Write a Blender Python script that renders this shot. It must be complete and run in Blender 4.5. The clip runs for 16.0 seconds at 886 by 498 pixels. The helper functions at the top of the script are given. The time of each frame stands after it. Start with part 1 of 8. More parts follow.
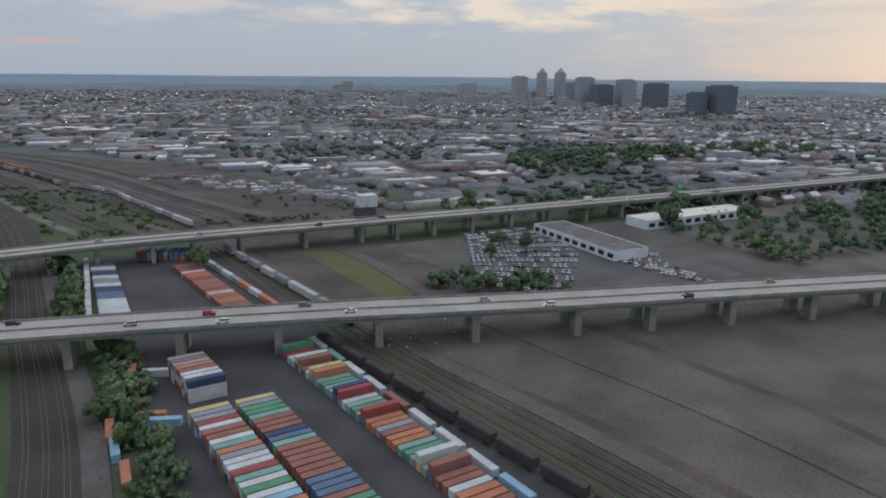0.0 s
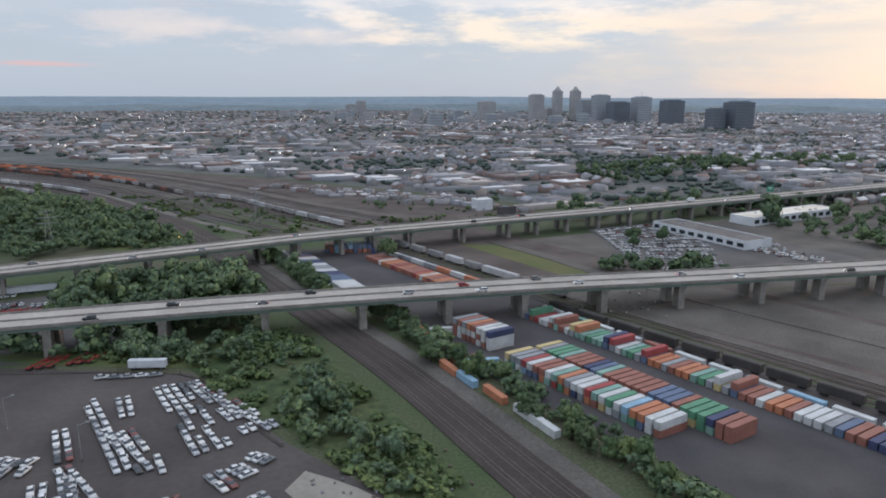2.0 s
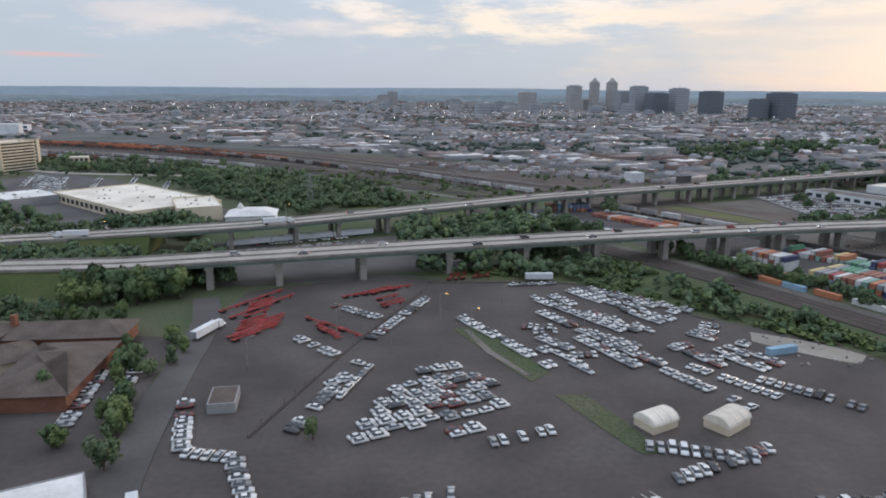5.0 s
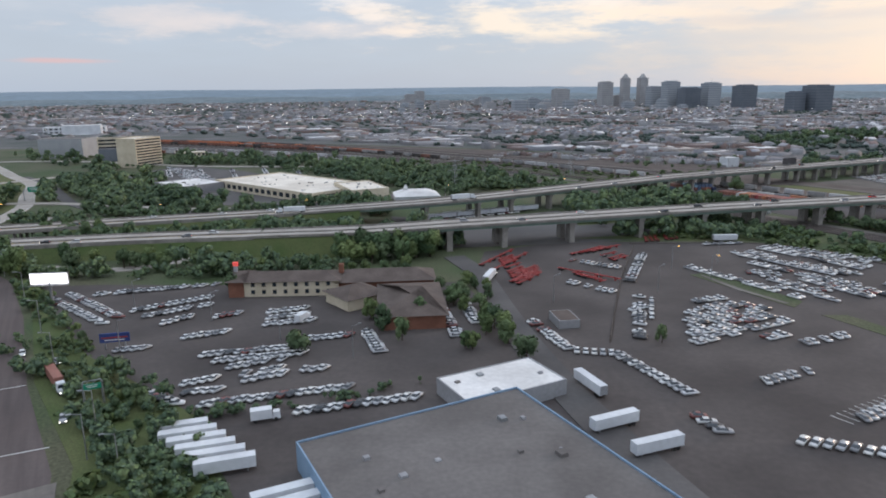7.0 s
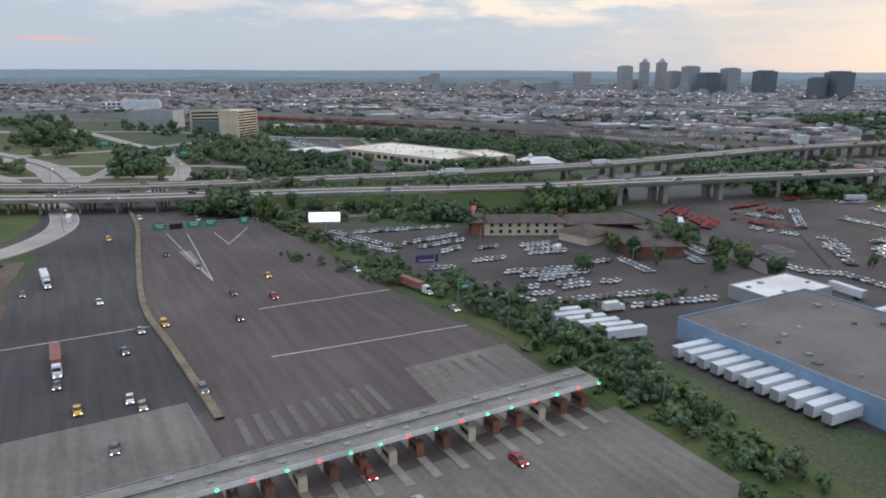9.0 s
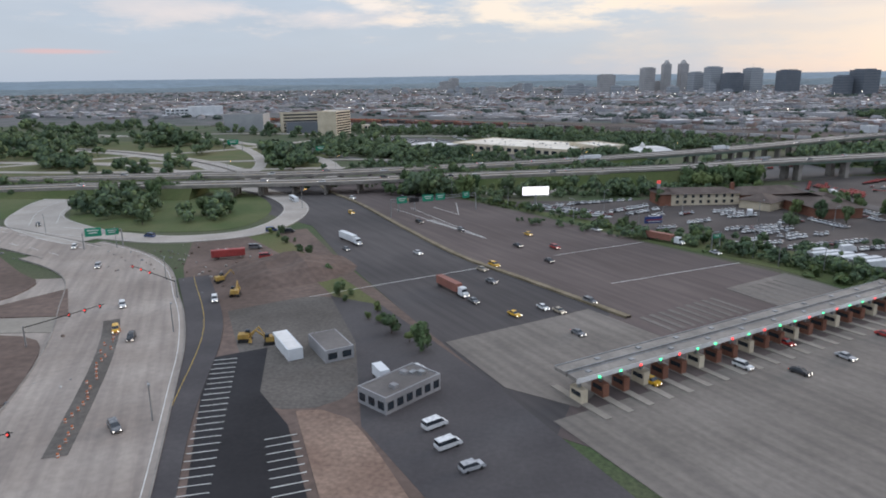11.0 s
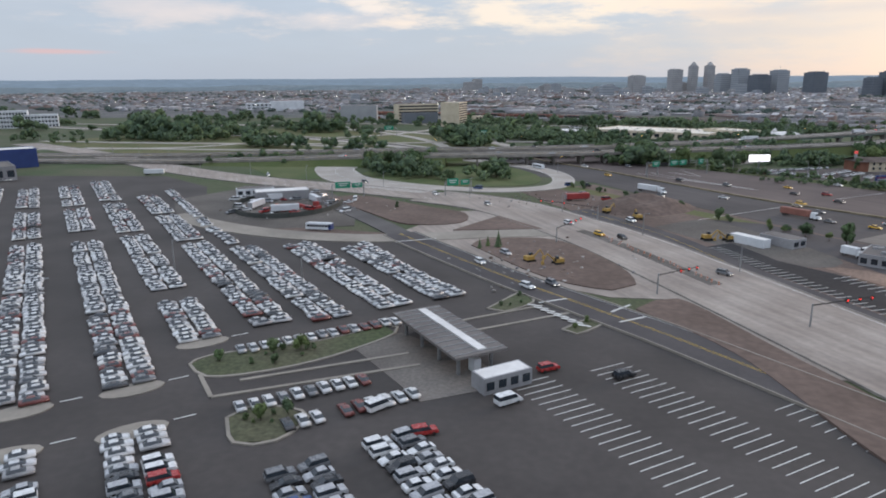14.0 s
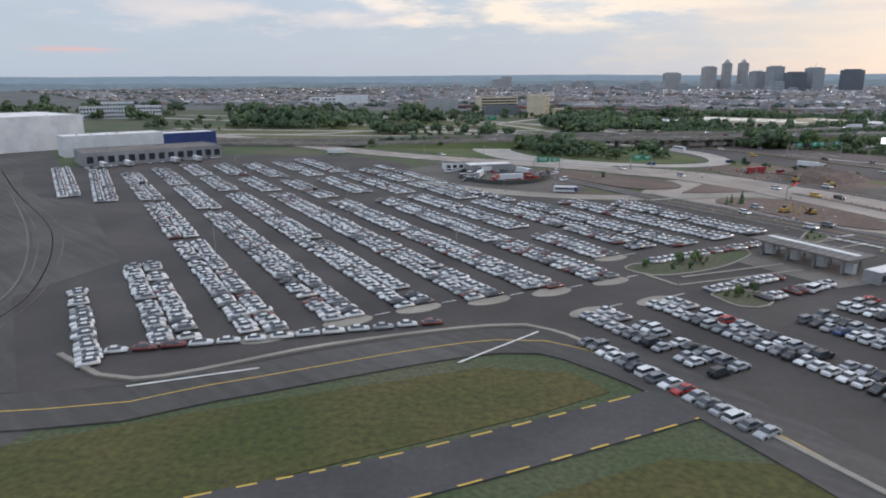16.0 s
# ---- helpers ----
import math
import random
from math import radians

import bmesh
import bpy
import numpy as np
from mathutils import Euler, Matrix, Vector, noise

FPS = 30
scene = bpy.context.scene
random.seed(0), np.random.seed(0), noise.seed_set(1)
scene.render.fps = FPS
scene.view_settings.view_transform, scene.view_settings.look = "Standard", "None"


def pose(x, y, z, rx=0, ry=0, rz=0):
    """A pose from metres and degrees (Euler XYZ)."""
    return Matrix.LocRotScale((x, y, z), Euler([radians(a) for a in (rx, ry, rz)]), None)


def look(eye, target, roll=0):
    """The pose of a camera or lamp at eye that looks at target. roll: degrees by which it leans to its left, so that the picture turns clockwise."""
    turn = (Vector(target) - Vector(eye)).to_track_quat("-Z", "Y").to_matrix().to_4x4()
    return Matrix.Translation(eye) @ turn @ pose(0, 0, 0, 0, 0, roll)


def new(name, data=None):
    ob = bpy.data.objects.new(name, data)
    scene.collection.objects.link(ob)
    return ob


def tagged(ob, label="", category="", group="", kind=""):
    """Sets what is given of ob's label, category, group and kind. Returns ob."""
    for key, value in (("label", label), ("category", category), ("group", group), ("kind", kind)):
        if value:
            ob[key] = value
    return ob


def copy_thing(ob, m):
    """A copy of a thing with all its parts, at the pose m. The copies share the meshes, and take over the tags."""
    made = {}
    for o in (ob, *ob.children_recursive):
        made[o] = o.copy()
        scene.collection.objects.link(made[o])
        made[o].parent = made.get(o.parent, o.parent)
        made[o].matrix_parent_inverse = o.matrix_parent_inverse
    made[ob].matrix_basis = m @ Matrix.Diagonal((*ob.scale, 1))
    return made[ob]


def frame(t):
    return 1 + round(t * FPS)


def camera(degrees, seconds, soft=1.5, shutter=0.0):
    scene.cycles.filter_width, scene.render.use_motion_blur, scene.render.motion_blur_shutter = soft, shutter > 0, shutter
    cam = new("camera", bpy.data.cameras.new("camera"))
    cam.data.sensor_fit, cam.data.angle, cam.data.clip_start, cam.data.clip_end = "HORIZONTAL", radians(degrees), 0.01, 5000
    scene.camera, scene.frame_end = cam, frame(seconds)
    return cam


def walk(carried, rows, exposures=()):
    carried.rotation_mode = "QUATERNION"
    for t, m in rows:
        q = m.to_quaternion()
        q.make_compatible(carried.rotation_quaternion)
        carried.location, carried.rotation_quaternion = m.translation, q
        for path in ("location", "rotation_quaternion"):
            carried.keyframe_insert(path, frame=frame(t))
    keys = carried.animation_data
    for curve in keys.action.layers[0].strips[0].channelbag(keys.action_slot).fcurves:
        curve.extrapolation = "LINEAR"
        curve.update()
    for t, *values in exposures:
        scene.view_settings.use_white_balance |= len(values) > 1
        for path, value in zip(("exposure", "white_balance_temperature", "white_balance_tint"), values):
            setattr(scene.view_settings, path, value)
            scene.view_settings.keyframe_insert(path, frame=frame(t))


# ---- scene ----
# Camera: a straight, slowly sinking flight with the lens turned to one side.
cam = camera(66.7, 16.0, soft=1.9)
PATH = [
    (0, -0.00, 0.00, 66.03, 1.85, -14.35, 0.52),
    (0.5, -15.87, -8.89, 65.26, 1.99, -14.05, 0.42),
    (1, -31.77, -17.80, 64.46, 1.52, -13.45, 0.14),
    (1.5, -47.71, -26.73, 63.65, 1.69, -12.74, 0.02),
    (2, -63.67, -35.68, 62.81, 1.50, -12.74, 0.09),
    (2.5, -79.67, -44.64, 61.95, 1.45, -12.84, 0.87),
    (3, -95.69, -53.62, 61.08, 1.56, -13.33, 1.01),
    (3.5, -111.75, -62.62, 60.18, 1.38, -13.57, 1.11),
    (4, -127.84, -71.63, 59.27, 1.82, -13.75, 0.38),
    (4.5, -143.97, -80.66, 58.34, 1.78, -13.47, 0.56),
    (5, -160.12, -89.71, 57.40, 1.83, -13.36, 0.35),
    (5.5, -176.31, -98.78, 56.45, 1.89, -13.25, 0.15),
    (6, -192.53, -107.86, 55.48, 1.94, -13.14, -0.06),
    (6.5, -208.78, -116.96, 54.50, 2.00, -13.19, -0.32),
    (7, -225.06, -126.07, 53.51, 2.83, -13.36, -0.57),
    (7.5, -241.37, -135.20, 52.51, 2.51, -13.44, -0.06),
    (8, -257.72, -144.35, 51.51, 2.43, -13.68, 0.22),
    (8.5, -274.10, -153.51, 50.50, 2.26, -14.37, 0.41),
    (9, -290.51, -162.69, 49.48, 2.49, -14.69, 0.19),
    (9.5, -306.95, -171.89, 48.46, 2.71, -14.76, -0.11),
    (10, -323.43, -181.10, 47.43, 2.78, -14.57, -0.32),
    (10.5, -339.94, -190.33, 46.40, 2.84, -14.38, -0.53),
    (11, -356.48, -199.57, 45.37, 2.91, -14.18, -0.75),
    (11.5, -373.05, -208.82, 44.34, 2.59, -13.69, -0.63),
    (12, -389.66, -218.10, 43.31, 2.98, -13.33, -0.93),
    (12.5, -406.30, -227.38, 42.29, 2.66, -13.18, -0.56),
    (13, -422.97, -236.69, 41.27, 2.70, -13.73, -0.38),
    (13.5, -439.68, -246.00, 40.25, 2.67, -14.32, -0.31),
    (14, -456.42, -255.34, 39.23, 2.70, -13.99, -0.40),
    (14.5, -473.19, -264.68, 38.23, 3.10, -14.28, -0.10),
    (15, -489.99, -274.05, 37.23, 3.08, -14.06, -0.09),
    (15.5, -506.83, -283.42, 36.24, 3.10, -13.56, -0.26),
    (16, -523.70, -292.81, 35.26, 3.73, -14.12, -0.27),
]


def aim(x, y, z, yaw, pitch, roll):
    a, b = radians(yaw), radians(pitch)
    eye = Vector((x, y, z))
    return look(eye, eye + 10 * Vector((-math.sin(a) * math.cos(b), math.cos(a) * math.cos(b), math.sin(b))), roll)


walk(cam, [(t, aim(*row)) for t, *row in PATH], [(0, -0.34, 6300, 17), (0.5, -0.25, 6300, 17), (1.0, -0.08, 6300, 17), (1.5, 0.0, 6300, 17)])

# ---- sky and sun: evening, thin broken overcast, the sun low behind the cloud ----
SUN = Vector((0.80, 0.58, 0.16)).normalized()
world = bpy.data.worlds.new("evening_sky")
scene.world = world
world.use_nodes = True
wn, wl = world.node_tree.nodes, world.node_tree.links
wn.clear()


def wnode(kind, **values):
    n = wn.new(kind)
    for k, v in values.items():
        n.inputs[int(k[1:]) if k[0] == "i" and k[1:].isdigit() else k].default_value = v
    return n


def wmath(op, a, b=None, clamp=False):
    n = wn.new("ShaderNodeMath")
    n.operation, n.use_clamp = op, clamp
    for k, v in ((0, a), (1, b)):
        if v is None:
            continue
        if isinstance(v, (int, float)):
            n.inputs[k].default_value = v
        else:
            wl.new(v, n.inputs[k])
    return n.outputs[0]


def wmix(fac, a, b):
    n = wn.new("ShaderNodeMix")
    n.data_type = "RGBA"
    for k, v in ((0, fac), (6, a), (7, b)):
        if isinstance(v, (tuple, float)):
            n.inputs[k].default_value = v if isinstance(v, float) else (*v, 1)
        else:
            wl.new(v, n.inputs[k])
    return n.outputs[2]


def wramp(fac, *stops):
    n = wn.new("ShaderNodeMapRange")
    n.interpolation_type = "SMOOTHSTEP"
    wl.new(fac, n.inputs[0])
    for k, v in enumerate(stops):
        n.inputs[k + 1].default_value = v
    return n.outputs[0]


coord = wn.new("ShaderNodeTexCoord")
xyz = wn.new("ShaderNodeSeparateXYZ")
wl.new(coord.outputs["Generated"], xyz.inputs[0])
up = wmath("MAXIMUM", xyz.outputs[2], 0.0)
lift = wmath("ADD", up, 0.055)
flat = wn.new("ShaderNodeCombineXYZ")
wl.new(wmath("DIVIDE", xyz.outputs[0], lift), flat.inputs[0])
wl.new(wmath("DIVIDE", xyz.outputs[1], lift), flat.inputs[1])
nish = wn.new("ShaderNodeTexSky")
nish.sky_type, nish.sun_disc = "NISHITA", False
nish.sun_elevation, nish.sun_rotation = math.asin(SUN.z), math.atan2(SUN.x, SUN.y)
near = wn.new("ShaderNodeVectorMath")
near.operation = "DOT_PRODUCT"
wl.new(coord.outputs["Generated"], near.inputs[0])
near.inputs[1].default_value = (SUN.x, SUN.y, 0.0)
warm = wramp(near.outputs["Value"], 0.62, 1.02, 0.0, 1.0)
height = wramp(up, 0.0, 0.20, 0.0, 1.0)
veil = wmix(height, (0.44, 0.525, 0.60), (0.56, 0.645, 0.71))
veil = wmix(wmath("MULTIPLY", warm, wmath("ADD", wmath("MULTIPLY", height, 0.8), 0.15)), veil, (0.80, 0.66, 0.50))


azim = wmath("ARCTAN2", xyz.outputs[0], xyz.outputs[1])
band = wn.new("ShaderNodeCombineXYZ")
wl.new(wmath("MULTIPLY", azim, 2.6), band.inputs[0])
wl.new(wmath("MULTIPLY", up, 11.0), band.inputs[1])


def cloud(scale, detail, low, high, seed, rough=0.6):
    n = wn.new("ShaderNodeTexNoise")
    n.noise_dimensions = "4D"
    n.inputs["W"].default_value, n.inputs["Scale"].default_value = seed, scale
    n.inputs["Detail"].default_value, n.inputs["Roughness"].default_value = detail, rough
    wl.new(band.outputs[0], n.inputs["Vector"])
    return wramp(n.outputs[0], low, high, 0.0, 1.0)


def bank_of_cloud(az, el, wide, tall, ragged, soft=0.7):
    """A cloud about a bearing and height, its edge torn by noise."""
    dx = wmath("DIVIDE", wmath("SUBTRACT", azim, az), wide)
    dz = wmath("DIVIDE", wmath("SUBTRACT", up, el), tall)
    r = wmath("SQRT", wmath("ADD", wmath("MULTIPLY", dx, dx), wmath("MULTIPLY", dz, dz)))
    torn = wmath("ADD", r, wmath("MULTIPLY", wmath("SUBTRACT", shreds, 0.5), ragged))
    return wramp(torn, 0.25, 0.25 + soft, 1.0, 0.0)


shreds = cloud(3.2, 6, 0.25, 0.75, 8.4)
grey = cloud(0.8, 5, 0.40, 0.62, 3.1)
thin = cloud(1.5, 6, 0.46, 0.72, 14.2)
veil = wmix(wmath("MULTIPLY", grey, 0.55), veil, (0.43, 0.50, 0.56))
veil = wmix(wmath("MULTIPLY", thin, wmath("MULTIPLY", height, 0.45)), veil, (0.80, 0.78, 0.74))
for az, el, wide, tall, ragged, much, tint in ((0.06, 0.094, 0.17, 0.024, 2.2, 0.85, (0.98, 0.85, 0.66)), (-0.148, 0.098, 0.026, 0.0065, 0.9, 0.7, (0.98, 0.88, 0.74)),
                                               (-0.38, 0.090, 0.12, 0.018, 2.4, 0.42, (0.84, 0.74, 0.66)), (-0.20, 0.084, 0.16, 0.014, 2.2, 0.4, (0.84, 0.75, 0.68)),
                                               (0.34, 0.108, 0.20, 0.024, 2.3, 0.6, (0.95, 0.80, 0.62)), (0.52, 0.055, 0.26, 0.06, 1.2, 0.5, (0.80, 0.66, 0.52)),
                                               (-0.36, 0.140, 0.22, 0.018, 2.0, 0.40, (0.90, 0.84, 0.76)), (0.10, 0.130, 0.3, 0.016, 2.2, 0.5, (0.90, 0.85, 0.78)),
                                               (0.20, 0.060, 0.30, 0.008, 2.2, 0.35, (0.48, 0.53, 0.58)), (0.45, 0.084, 0.16, 0.006, 2.0, 0.4, (0.52, 0.52, 0.54)),
                                               (-0.545, 0.0395, 0.046, 0.0030, 0.8, 0.55, (0.80, 0.46, 0.42)), (-0.36, 0.119, 0.09, 0.006, 1.4, 0.5, (0.46, 0.51, 0.56))):
    veil = wmix(wmath("MULTIPLY", bank_of_cloud(az, el, wide, tall, ragged, 1.3), much), veil, tint)
# An overcast dome is brightest overhead.
zenith = wn.new("ShaderNodeMix")
zenith.data_type, zenith.blend_type, zenith.clamp_result = "RGBA", "MULTIPLY", False
zenith.inputs[0].default_value = 1.0
wl.new(veil, zenith.inputs[6])
dome_gain = wramp(up, 0.22, 0.9, 1.0, 1.9)
wl.new(dome_gain, zenith.inputs[7])
veil = zenith.outputs[2]
clear = wn.new("ShaderNodeMix")
clear.data_type, clear.blend_type = "RGBA", "ADD"
clear.inputs[0].default_value = 0.02
wl.new(veil, clear.inputs[6])
wl.new(nish.outputs[0], clear.inputs[7])
back = wn.new("ShaderNodeBackground")
back.inputs["Strength"].default_value = 1.0
wl.new(clear.outputs[2], back.inputs["Color"])
out = wn.new("ShaderNodeOutputWorld")
wl.new(back.outputs[0], out.inputs["Surface"])

sun_data = bpy.data.lights.new("sun", "SUN")
sun_data.energy, sun_data.angle, sun_data.color = 1.2, radians(16), (1.0, 0.82, 0.66)
sun = new("sun", sun_data)
sun.matrix_world = look(SUN * 100, (0, 0, 0))

# ---- materials ----
K = 0.63  # the place is laid out at this share of full size, so that the flight keeps within the camera's speed


def surf(name, a, b, scale=0.25, fine=3.0, rough=0.85, bump=0.0, metal=0.0, palette=None, pick="object", spread=0.12, spec=0.3, streak=None):
    m = bpy.data.materials.new(name)
    m.use_nodes = True
    nt = m.node_tree
    p = nt.nodes["Principled BSDF"]
    p.inputs["Roughness"].default_value, p.inputs["Metallic"].default_value = rough, metal
    p.inputs["Specular IOR Level"].default_value = spec
    geo = nt.nodes.new("ShaderNodeNewGeometry")

    def tex(s, detail):
        n = nt.nodes.new("ShaderNodeTexNoise")
        n.inputs["Scale"].default_value, n.inputs["Detail"].default_value = s, detail
        nt.links.new(geo.outputs["Position"], n.inputs["Vector"])
        return n.outputs[0]

    def mix(kind, fac, x, y):
        n = nt.nodes.new("ShaderNodeMix")
        n.data_type, n.blend_type = "RGBA", kind
        for k, v in ((0, fac), (6, x), (7, y)):
            if isinstance(v, (int, float)):
                n.inputs[k].default_value = v
            elif isinstance(v, tuple):
                n.inputs[k].default_value = (*v, 1)
            else:
                nt.links.new(v, n.inputs[k])
        return n.outputs[2]

    def span(x, lo, hi, to0, to1):
        n = nt.nodes.new("ShaderNodeMapRange")
        nt.links.new(x, n.inputs[0])
        for k, v in enumerate((lo, hi, to0, to1)):
            n.inputs[k + 1].default_value = v
        return n.outputs[0]

    coarse, grain = tex(scale, 4), tex(fine, 3)
    if palette:
        ramp = nt.nodes.new("ShaderNodeValToRGB")
        ramp.color_ramp.interpolation = "CONSTANT"
        e = ramp.color_ramp.elements
        e[0].color, e[1].color, e[1].position = (*palette[0], 1), (*palette[1], 1), 1 / len(palette)
        for k, c in enumerate(palette[2:], 2):
            e.new(k / len(palette)).color = (*c, 1)
        if pick == "object":
            rnd = nt.nodes.new("ShaderNodeObjectInfo").outputs["Random"]
        else:
            rnd = geo.outputs["Random Per Island"]
        nt.links.new(rnd, ramp.inputs[0])
        col = mix("MULTIPLY", 1.0, ramp.outputs[0], mix("MIX", span(coarse, 0.35, 0.65, 0, 1), a, b))
    else:
        col = mix("MIX", span(coarse, 0.35, 0.65, 0, 1), a, b)
    dirt = mix("MIX", span(grain, 0.3, 0.7, 0, 1), (1 - spread,) * 3, (1 + spread,) * 3)
    if streak is not None:
        mp = nt.nodes.new("ShaderNodeMapping")
        mp.vector_type = "TEXTURE"
        mp.inputs["Rotation"].default_value, mp.inputs["Scale"].default_value = (0, 0, radians(streak)), (26, 1.5, 1)
        nt.links.new(geo.outputs["Position"], mp.inputs[0])
        worn = nt.nodes.new("ShaderNodeTexNoise")
        worn.inputs["Scale"].default_value, worn.inputs["Detail"].default_value = 1.0, 4
        nt.links.new(mp.outputs[0], worn.inputs["Vector"])
        col = mix("MULTIPLY", 1.0, col, mix("MIX", span(worn.outputs[0], 0.35, 0.65, 0, 1), (0.84, 0.84, 0.85), (1.10, 1.10, 1.09)))
    nt.links.new(mix("MULTIPLY", 1.0, col, dirt), p.inputs["Base Color"])
    if metal < 0.5:
        nt.links.new(span(grain, 0.3, 0.7, max(rough - 0.08, 0.02), min(rough + 0.08, 1)), p.inputs["Roughness"])
    if bump:
        bp = nt.nodes.new("ShaderNodeBump")
        bp.inputs["Strength"].default_value, bp.inputs["Distance"].default_value = min(bump * 4, 1.0), bump
        nt.links.new(grain, bp.inputs["Height"])
        nt.links.new(bp.outputs[0], p.inputs["Normal"])
    return m


def glow(name, color, strength):
    m = bpy.data.materials.new(name)
    m.use_nodes = True
    p = m.node_tree.nodes["Principled BSDF"]
    p.inputs["Base Color"].default_value = (*color, 1)
    p.inputs["Emission Color"].default_value, p.inputs["Emission Strength"].default_value = (*color, 1), strength
    return m


SCRUB = surf("scrub_ground", (0.048, 0.074, 0.030), (0.088, 0.088, 0.054), 0.03, 1.6, 0.95, 0.10, spread=0.35)
GRASS = surf("mown_grass", (0.056, 0.084, 0.026), (0.096, 0.108, 0.044), 0.06, 2.5, 0.95, 0.05, spread=0.25)
DRY = surf("dry_field_grass", (0.078, 0.098, 0.034), (0.120, 0.112, 0.050), 0.05, 2.0, 0.95, 0.05, spread=0.25)
AIRGRASS = surf("airfield_grass", (0.048, 0.060, 0.017), (0.092, 0.073, 0.028), 0.05, 1.2, 0.95, 0.12, spread=0.35)
APRON = surf("apron_asphalt", (0.058, 0.054, 0.051), (0.092, 0.086, 0.081), 0.03, 1.0, 0.9, 0.01, spread=0.14, streak=140)
TOWN = surf("town_ground", (0.060, 0.072, 0.066), (0.130, 0.124, 0.126), 0.02, 0.3, 0.95, spread=0.3)
ASPHALT = surf("worn_asphalt", (0.074, 0.070, 0.070), (0.110, 0.103, 0.101), 0.06, 1.2, 0.9, 0.01, spread=0.12)
DARK = surf("dark_asphalt", (0.052, 0.048, 0.051), (0.078, 0.072, 0.074), 0.07, 1.5, 0.9, 0.01, spread=0.15)
PLAZAGREY = surf("tyre_worn_plaza_asphalt", (0.084, 0.066, 0.063), (0.118, 0.094, 0.089), 0.03, 1.2, 0.88, 0.01, spread=0.10, streak=122)
PLAZADARK = surf("dark_plaza_asphalt", (0.056, 0.051, 0.052), (0.082, 0.074, 0.074), 0.03, 1.2, 0.88, 0.01, spread=0.10, streak=122)
SLAB = surf("worn_toll_concrete", (0.140, 0.125, 0.112), (0.190, 0.170, 0.152), 0.06, 1.0, 0.9, 0.01, spread=0.12, streak=122)
MEADOW = surf("overgrown_meadow", (0.040, 0.066, 0.026), (0.080, 0.094, 0.042), 0.05, 0.5, 0.95, 0.15, spread=0.4)
STREAKY = surf("oily_ballast", (0.042, 0.034, 0.031), (0.068, 0.055, 0.049), 0.05, 2.2, 0.95, 0.05, spread=0.3)
BOULEVARD = surf("dusty_new_concrete", (0.245, 0.208, 0.183), (0.325, 0.285, 0.254), 0.06, 1.0, 0.9, 0.01, spread=0.10, streak=112)
FRESH = surf("fresh_asphalt", (0.015, 0.014, 0.016), (0.024, 0.023, 0.026), 0.1, 1.5, 0.85, 0.01, spread=0.12)
CONC = surf("pale_concrete", (0.215, 0.195, 0.168), (0.290, 0.264, 0.230), 0.08, 1.0, 0.9, 0.01, spread=0.10)
DECK = surf("bridge_deck_concrete", (0.305, 0.278, 0.250), (0.375, 0.342, 0.310), 0.10, 1.4, 0.9, 0.01, spread=0.10)
PIER = surf("stained_pier_concrete", (0.185, 0.170, 0.155), (0.270, 0.250, 0.228), 0.25, 1.5, 0.9, 0.02, spread=0.15)
GREENSTEEL = surf("green_girder_paint", (0.120, 0.170, 0.142), (0.150, 0.200, 0.168), 0.3, 2.0, 0.6, spread=0.12)
BALLAST = surf("rail_ballast", (0.064, 0.051, 0.046), (0.108, 0.088, 0.079), 0.06, 2.2, 0.95, 0.05, spread=0.3)
TAN = surf("tan_weedy_concrete", (0.150, 0.125, 0.080), (0.215, 0.180, 0.125), 0.25, 1.2, 0.9, 0.02, spread=0.2)
TAUPE = surf("taupe_gravel", (0.078, 0.070, 0.063), (0.128, 0.115, 0.104), 0.05, 1.6, 0.95, 0.05, spread=0.25)
PALEBED = surf("pale_gravel", (0.115, 0.103, 0.094), (0.168, 0.153, 0.140), 0.07, 2.0, 0.95, 0.04, spread=0.2)
RAIL = surf("worn_rail_steel", (0.12, 0.10, 0.085), (0.17, 0.14, 0.12), 0.4, 3.0, 0.5, metal=0.6)
SOIL = surf("bare_brown_soil", (0.100, 0.072, 0.060), (0.148, 0.108, 0.092), 0.05, 0.7, 0.95, 0.12, spread=0.22)
SAND = surf("orange_brown_earth", (0.185, 0.124, 0.096), (0.245, 0.172, 0.134), 0.12, 1.5, 0.95, 0.10, spread=0.25)
WHITE = surf("white_road_paint", (0.52, 0.52, 0.50), (0.66, 0.66, 0.64), 0.5, 5.0, 0.8, spread=0.2)
YELLOW = surf("yellow_road_paint", (0.46, 0.31, 0.06), (0.55, 0.38, 0.09), 0.5, 5.0, 0.8, spread=0.2)
WROOF = surf("white_membrane_roof", (0.56, 0.55, 0.54), (0.72, 0.71, 0.70), 0.12, 1.0, 0.8, spread=0.08)
CREAMROOF = surf("cream_flat_roof", (0.58, 0.53, 0.46), (0.74, 0.69, 0.61), 0.08, 0.8, 0.85, spread=0.10)
GREYROOF = surf("grey_gravel_roof", (0.115, 0.105, 0.101), (0.158, 0.146, 0.140), 0.10, 1.2, 0.9, 0.02, spread=0.12)
BROWNROOF = surf("brown_shingle_roof", (0.085, 0.066, 0.058), (0.118, 0.094, 0.083), 0.25, 3.0, 0.9, 0.03, spread=0.2)
CREAM = surf("cream_render", (0.50, 0.43, 0.32), (0.60, 0.53, 0.41), 0.2, 2.0, 0.85, spread=0.06)
BRICK = surf("red_brown_brick", (0.170, 0.075, 0.050), (0.230, 0.105, 0.070), 0.3, 5.0, 0.9, spread=0.2)
